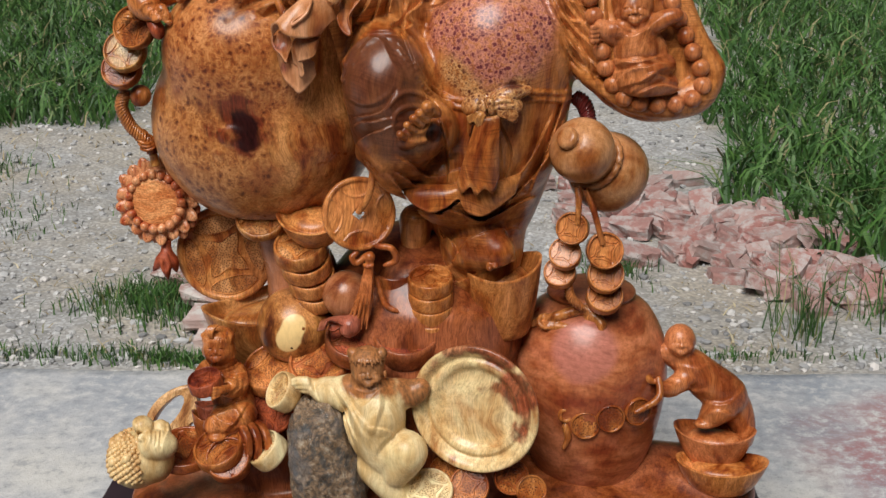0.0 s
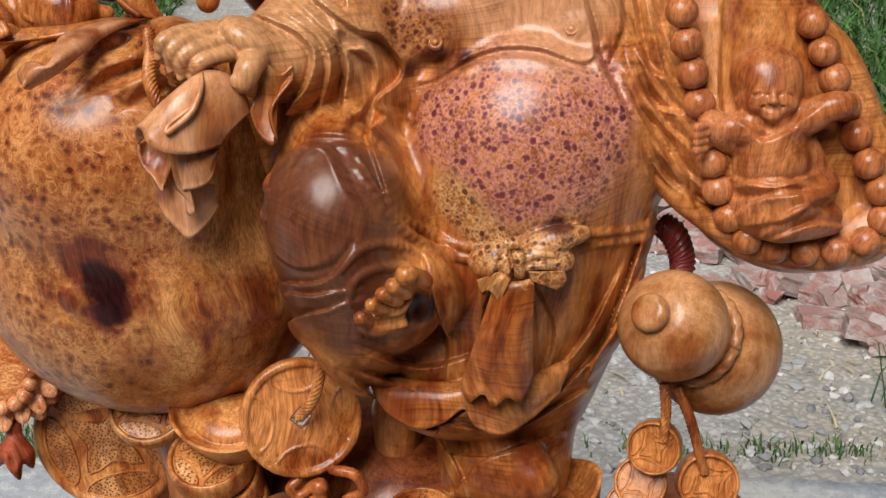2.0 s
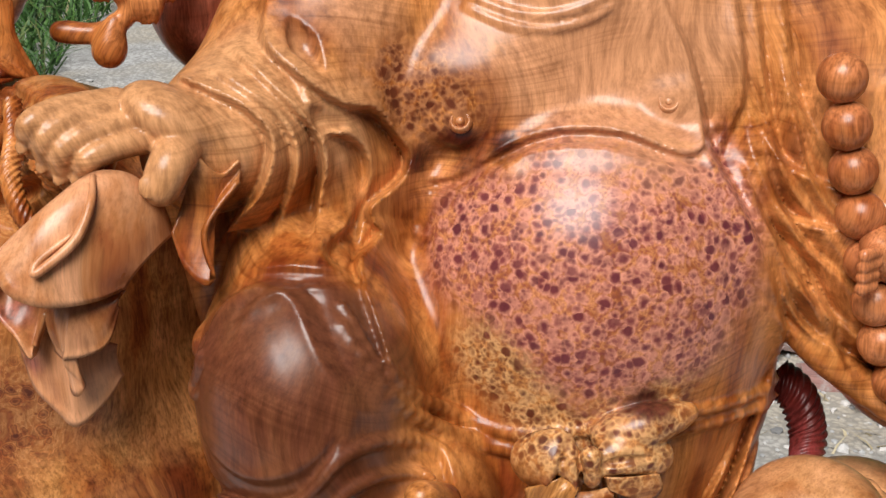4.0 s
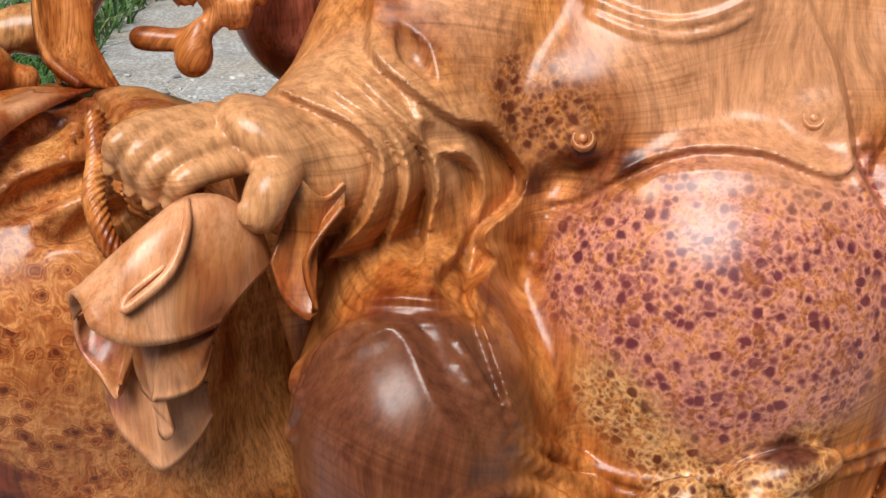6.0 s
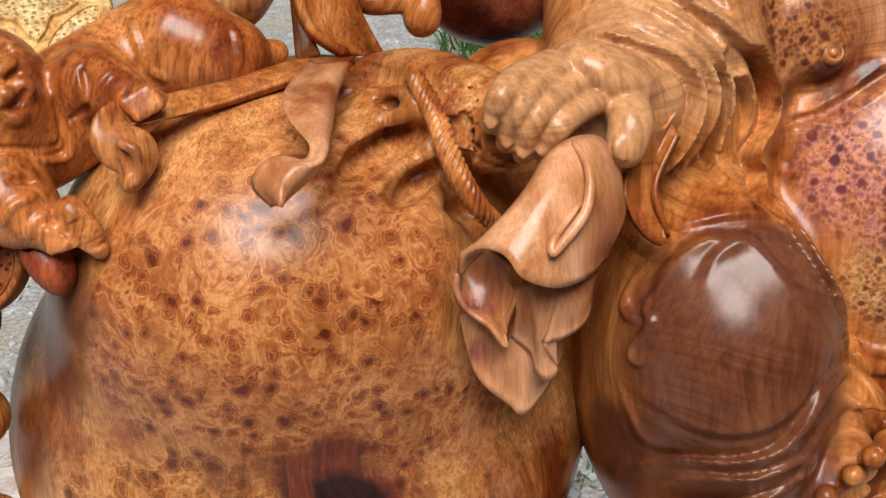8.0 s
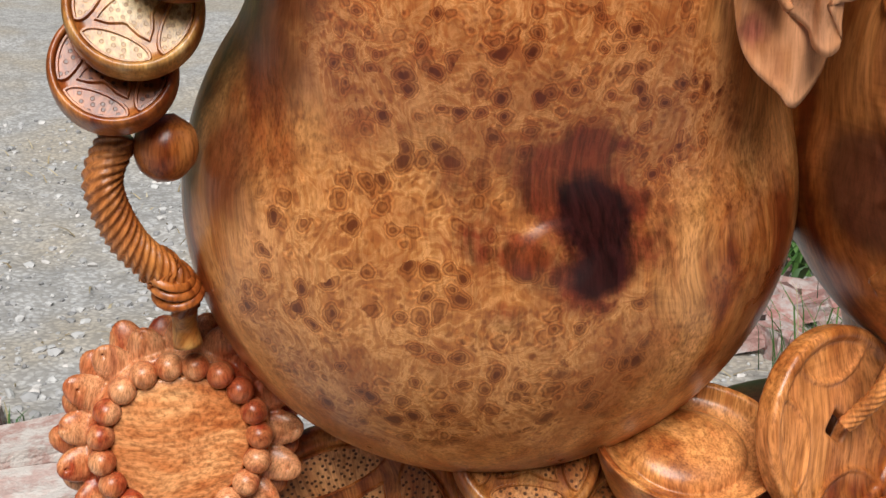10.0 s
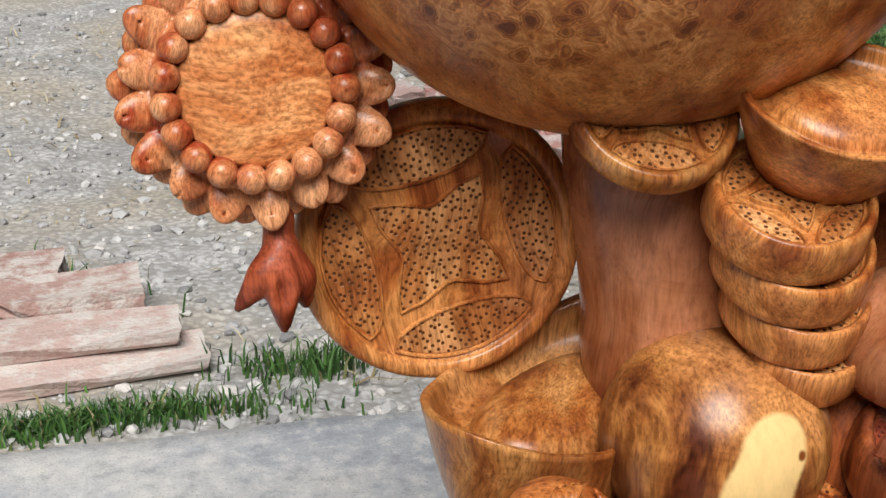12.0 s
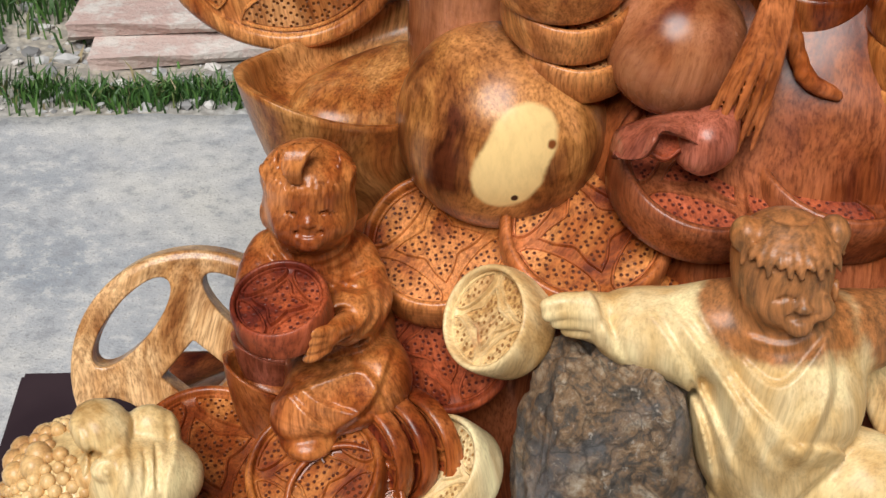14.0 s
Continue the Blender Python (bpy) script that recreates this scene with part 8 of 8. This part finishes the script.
def toad():
    """A crouching toad with a pale ridged head and a back of round warts."""
    c = Clay((-0.52, -0.20, 0.28), (-0.33, 0.02, 0.56), 0.0015)
    bx, by, bz = (-0.452, -0.095, 0.430)
    c.ball((bx, by, bz), (0.046, 0.050, 0.050))
    c.ball((-0.414, -0.100, 0.440), (0.029, 0.036, 0.046), k=0.015)
    c.limb([(-0.425, -0.110, 0.470), (-0.410, -0.120, 0.470), (-0.392, -0.112, 0.466)], [0.018, 0.020, 0.017], k=0.010)
    c.ball((-0.432, -0.105, 0.5), (0.018, 0.018, 0.014), turn=(0, 20, 0), k=0.006)
    c.ball((-0.405, -0.095, 0.485), (0.017, 0.014, 0.019), turn=(0, -15, 0), k=0.004)
    c.tool = (-0.284, -0.733, 1.026)
    for line, r, side in (([(-0.438, -0.13, 0.518), (-0.434, -0.13, 0.501), (-0.44, -0.13, 0.476), (-0.443, -0.13, 0.466)], 0.0026, 1), ([(-0.431, -0.13, 0.501), (-0.422, -0.13, 0.495), (-0.418, -0.13, 0.484), (-0.423, -0.13, 0.471)], 0.0026, -1), ([(-0.41, -0.13, 0.518), (-0.413, -0.13, 0.501), (-0.412, -0.13, 0.483), (-0.417, -0.13, 0.465)], 0.0022, 1), ([(-0.389, -0.12, 0.515), (-0.389, -0.12, 0.496), (-0.394, -0.12, 0.478), (-0.397, -0.12, 0.46)], 0.0024, -1), ([(-0.437, -0.13, 0.48), (-0.429, -0.13, 0.493), (-0.421, -0.13, 0.49)], 0.0022, 1)):
        c.fold(line, r, side=side)
    x, y, z = c.land((-0.424, -0.14, 0.495))
    c.ball((x, y + 0.002, z), (0.010, 0.008, 0.008), k=0.002)
    x, y, z = c.land((x, y, z))
    c.ring((x, y, z), 0.0050, 0.0018, turn=(50, 0, -10), k=0.0004, cut=True)
    c.ball((x, y, z), 0.0024, k=0.0006)
    for line in ([(-0.404, -0.13, 0.5), (-0.403, -0.13, 0.483), (-0.407, -0.13, 0.466)], [(-0.397, -0.13, 0.505), (-0.397, -0.13, 0.487), (-0.399, -0.13, 0.47)]):
        c.ridge(line, [0.001, 0.0022, 0.001], k=0.0012, cut=True)
    part("toad", c.skin("toad"), m_toad, carving, "pale-faced carved toad with a warty back")
    rnd = random.Random(7)
    seed = pebble_ball(1.0, 12)
    seed.verts.ensure_lookup_table()
    base = np.array([v.co for v in seed.verts])
    quads = [[v.index for v in f.verts] for f in seed.faces]
    seed.free()
    verts, faces = [], []
    for n in range(330):
        b = math.asin(-0.45 + 1.42 * (n + 0.5) / 330)
        a = n * 2.39996
        p = np.array((math.cos(a) * math.cos(b), math.sin(a) * math.cos(b), math.sin(b)))
        if p[0] > 0.42 or p[1] > 0.7:
            continue
        size = rnd.uniform(0.0036, 0.0050) if rnd.random() < 0.93 else 0.0085
        faces += [[q + len(base) * len(verts) for q in f] for f in quads]
        verts.append(base * size + (bx + 0.047 * p[0], by + 0.051 * p[1], bz + 0.051 * p[2]))
    bm = bpy.data.meshes.new("wart_field")
    bm.from_pydata(np.concatenate(verts).tolist(), [], faces)
    bm.polygons.foreach_set("use_smooth", np.ones(len(bm.polygons), bool))
    tagged(part("wart_field", bm, m_warts, carving, "rows of round tan warts"), kind="stuff")


toad()


def rough_rock():
    bm = bmesh.new()
    bmesh.ops.create_icosphere(bm, subdivisions=6, radius=1)
    for v in bm.verts:
        d = v.co.copy()
        box = 1 / max(abs(d.x) ** 3.2 + abs(d.y) ** 3.2 + abs(d.z) ** 3.2, 0.05) ** (1 / 3.2)
        n = noise.fractal(d * 1.6 + Vector((3, 1, 7)), 0.9, 2.1, 6)
        ridge = abs(noise.noise(d * 3.1))
        v.co = Vector((d.x * 0.064, d.y * 0.055, d.z * 0.115)) * box * (0.95 + 0.10 * n - 0.10 * ridge - 0.05 * abs(noise.noise(d * 7.3)))
        v.co.x += 0.012 * (0.2 - v.co.z / 0.13) * (1 if v.co.x > 0 else 1.4)
        v.co.x *= 1 - 0.22 * v.co.z / 0.13
    part("rock", bm, m_rock, carving, "rough dark rock, grey and rust-brown", at=pose(*(-0.128, -0.115, 0.442)))


rough_rock()

# ---- behind the sack: a bent branch, buds and a round fruit ----
bm = tube([(-0.311, 0.120, 1.229), (-0.280, 0.130, 1.245), (-0.256, 0.140, 1.247), (-0.236, 0.150, 1.265), (-0.220, 0.160, 1.299), (-0.24, 0.18, 1.42)], [0.016, 0.015, 0.017, 0.015, 0.014, 0.010], sides=18)
for v in bm.verts:
    v.co += 0.003 * noise.noise_vector(v.co * 45)
part("branch", bm, m_branch, carving, "bent bare branch with dark knots")
c = Clay((-0.20, 0.05, 1.19), (0.06, 0.26, 1.44), 0.0024)
c.ball((-0.082, 0.160, 1.265), (0.062, 0.045, 0.066), k=0.01)
# The dark plum wood stands in for the shade the fruit lies in.
part("fruit", c.skin("fruit"), m_plum, carving, "round fruit behind the sleeve, coloured dark for its shade")
c = Clay((-0.20, 0.03, 1.19), (0.02, 0.26, 1.44), 0.0018)
for q in ((-0.125, 0.085, 1.271), (-0.138, 0.085, 1.281), (-0.114, 0.090, 1.284), (-0.156, 0.090, 1.284)):
    for d in (-0.005, 0.0, 0.005):
        c.limb([(q[0] + d * 0.5, q[1] + 0.01, q[2] + 0.022), (q[0] + d * 1.3, q[1], q[2] + 0.002), (q[0] + d * 0.8, q[1] + 0.003, q[2] - 0.013)], [0.003, 0.0055, 0.002], k=0.0012)
c.limb([(-0.184, 0.090, 1.251), (-0.161, 0.090, 1.250), (-0.146, 0.090, 1.256), (-0.127, 0.090, 1.275)], [0.007, 0.0055, 0.0055, 0.006], k=0.004)
c.limb([(-0.147, 0.085, 1.259), (-0.150, 0.085, 1.247), (-0.152, 0.085, 1.239)], [0.004, 0.008, 0.0105], k=0.004)
part("bud_spray", c.skin("bud_spray"), m_wood, carving, "cluster of carved buds on a stem")
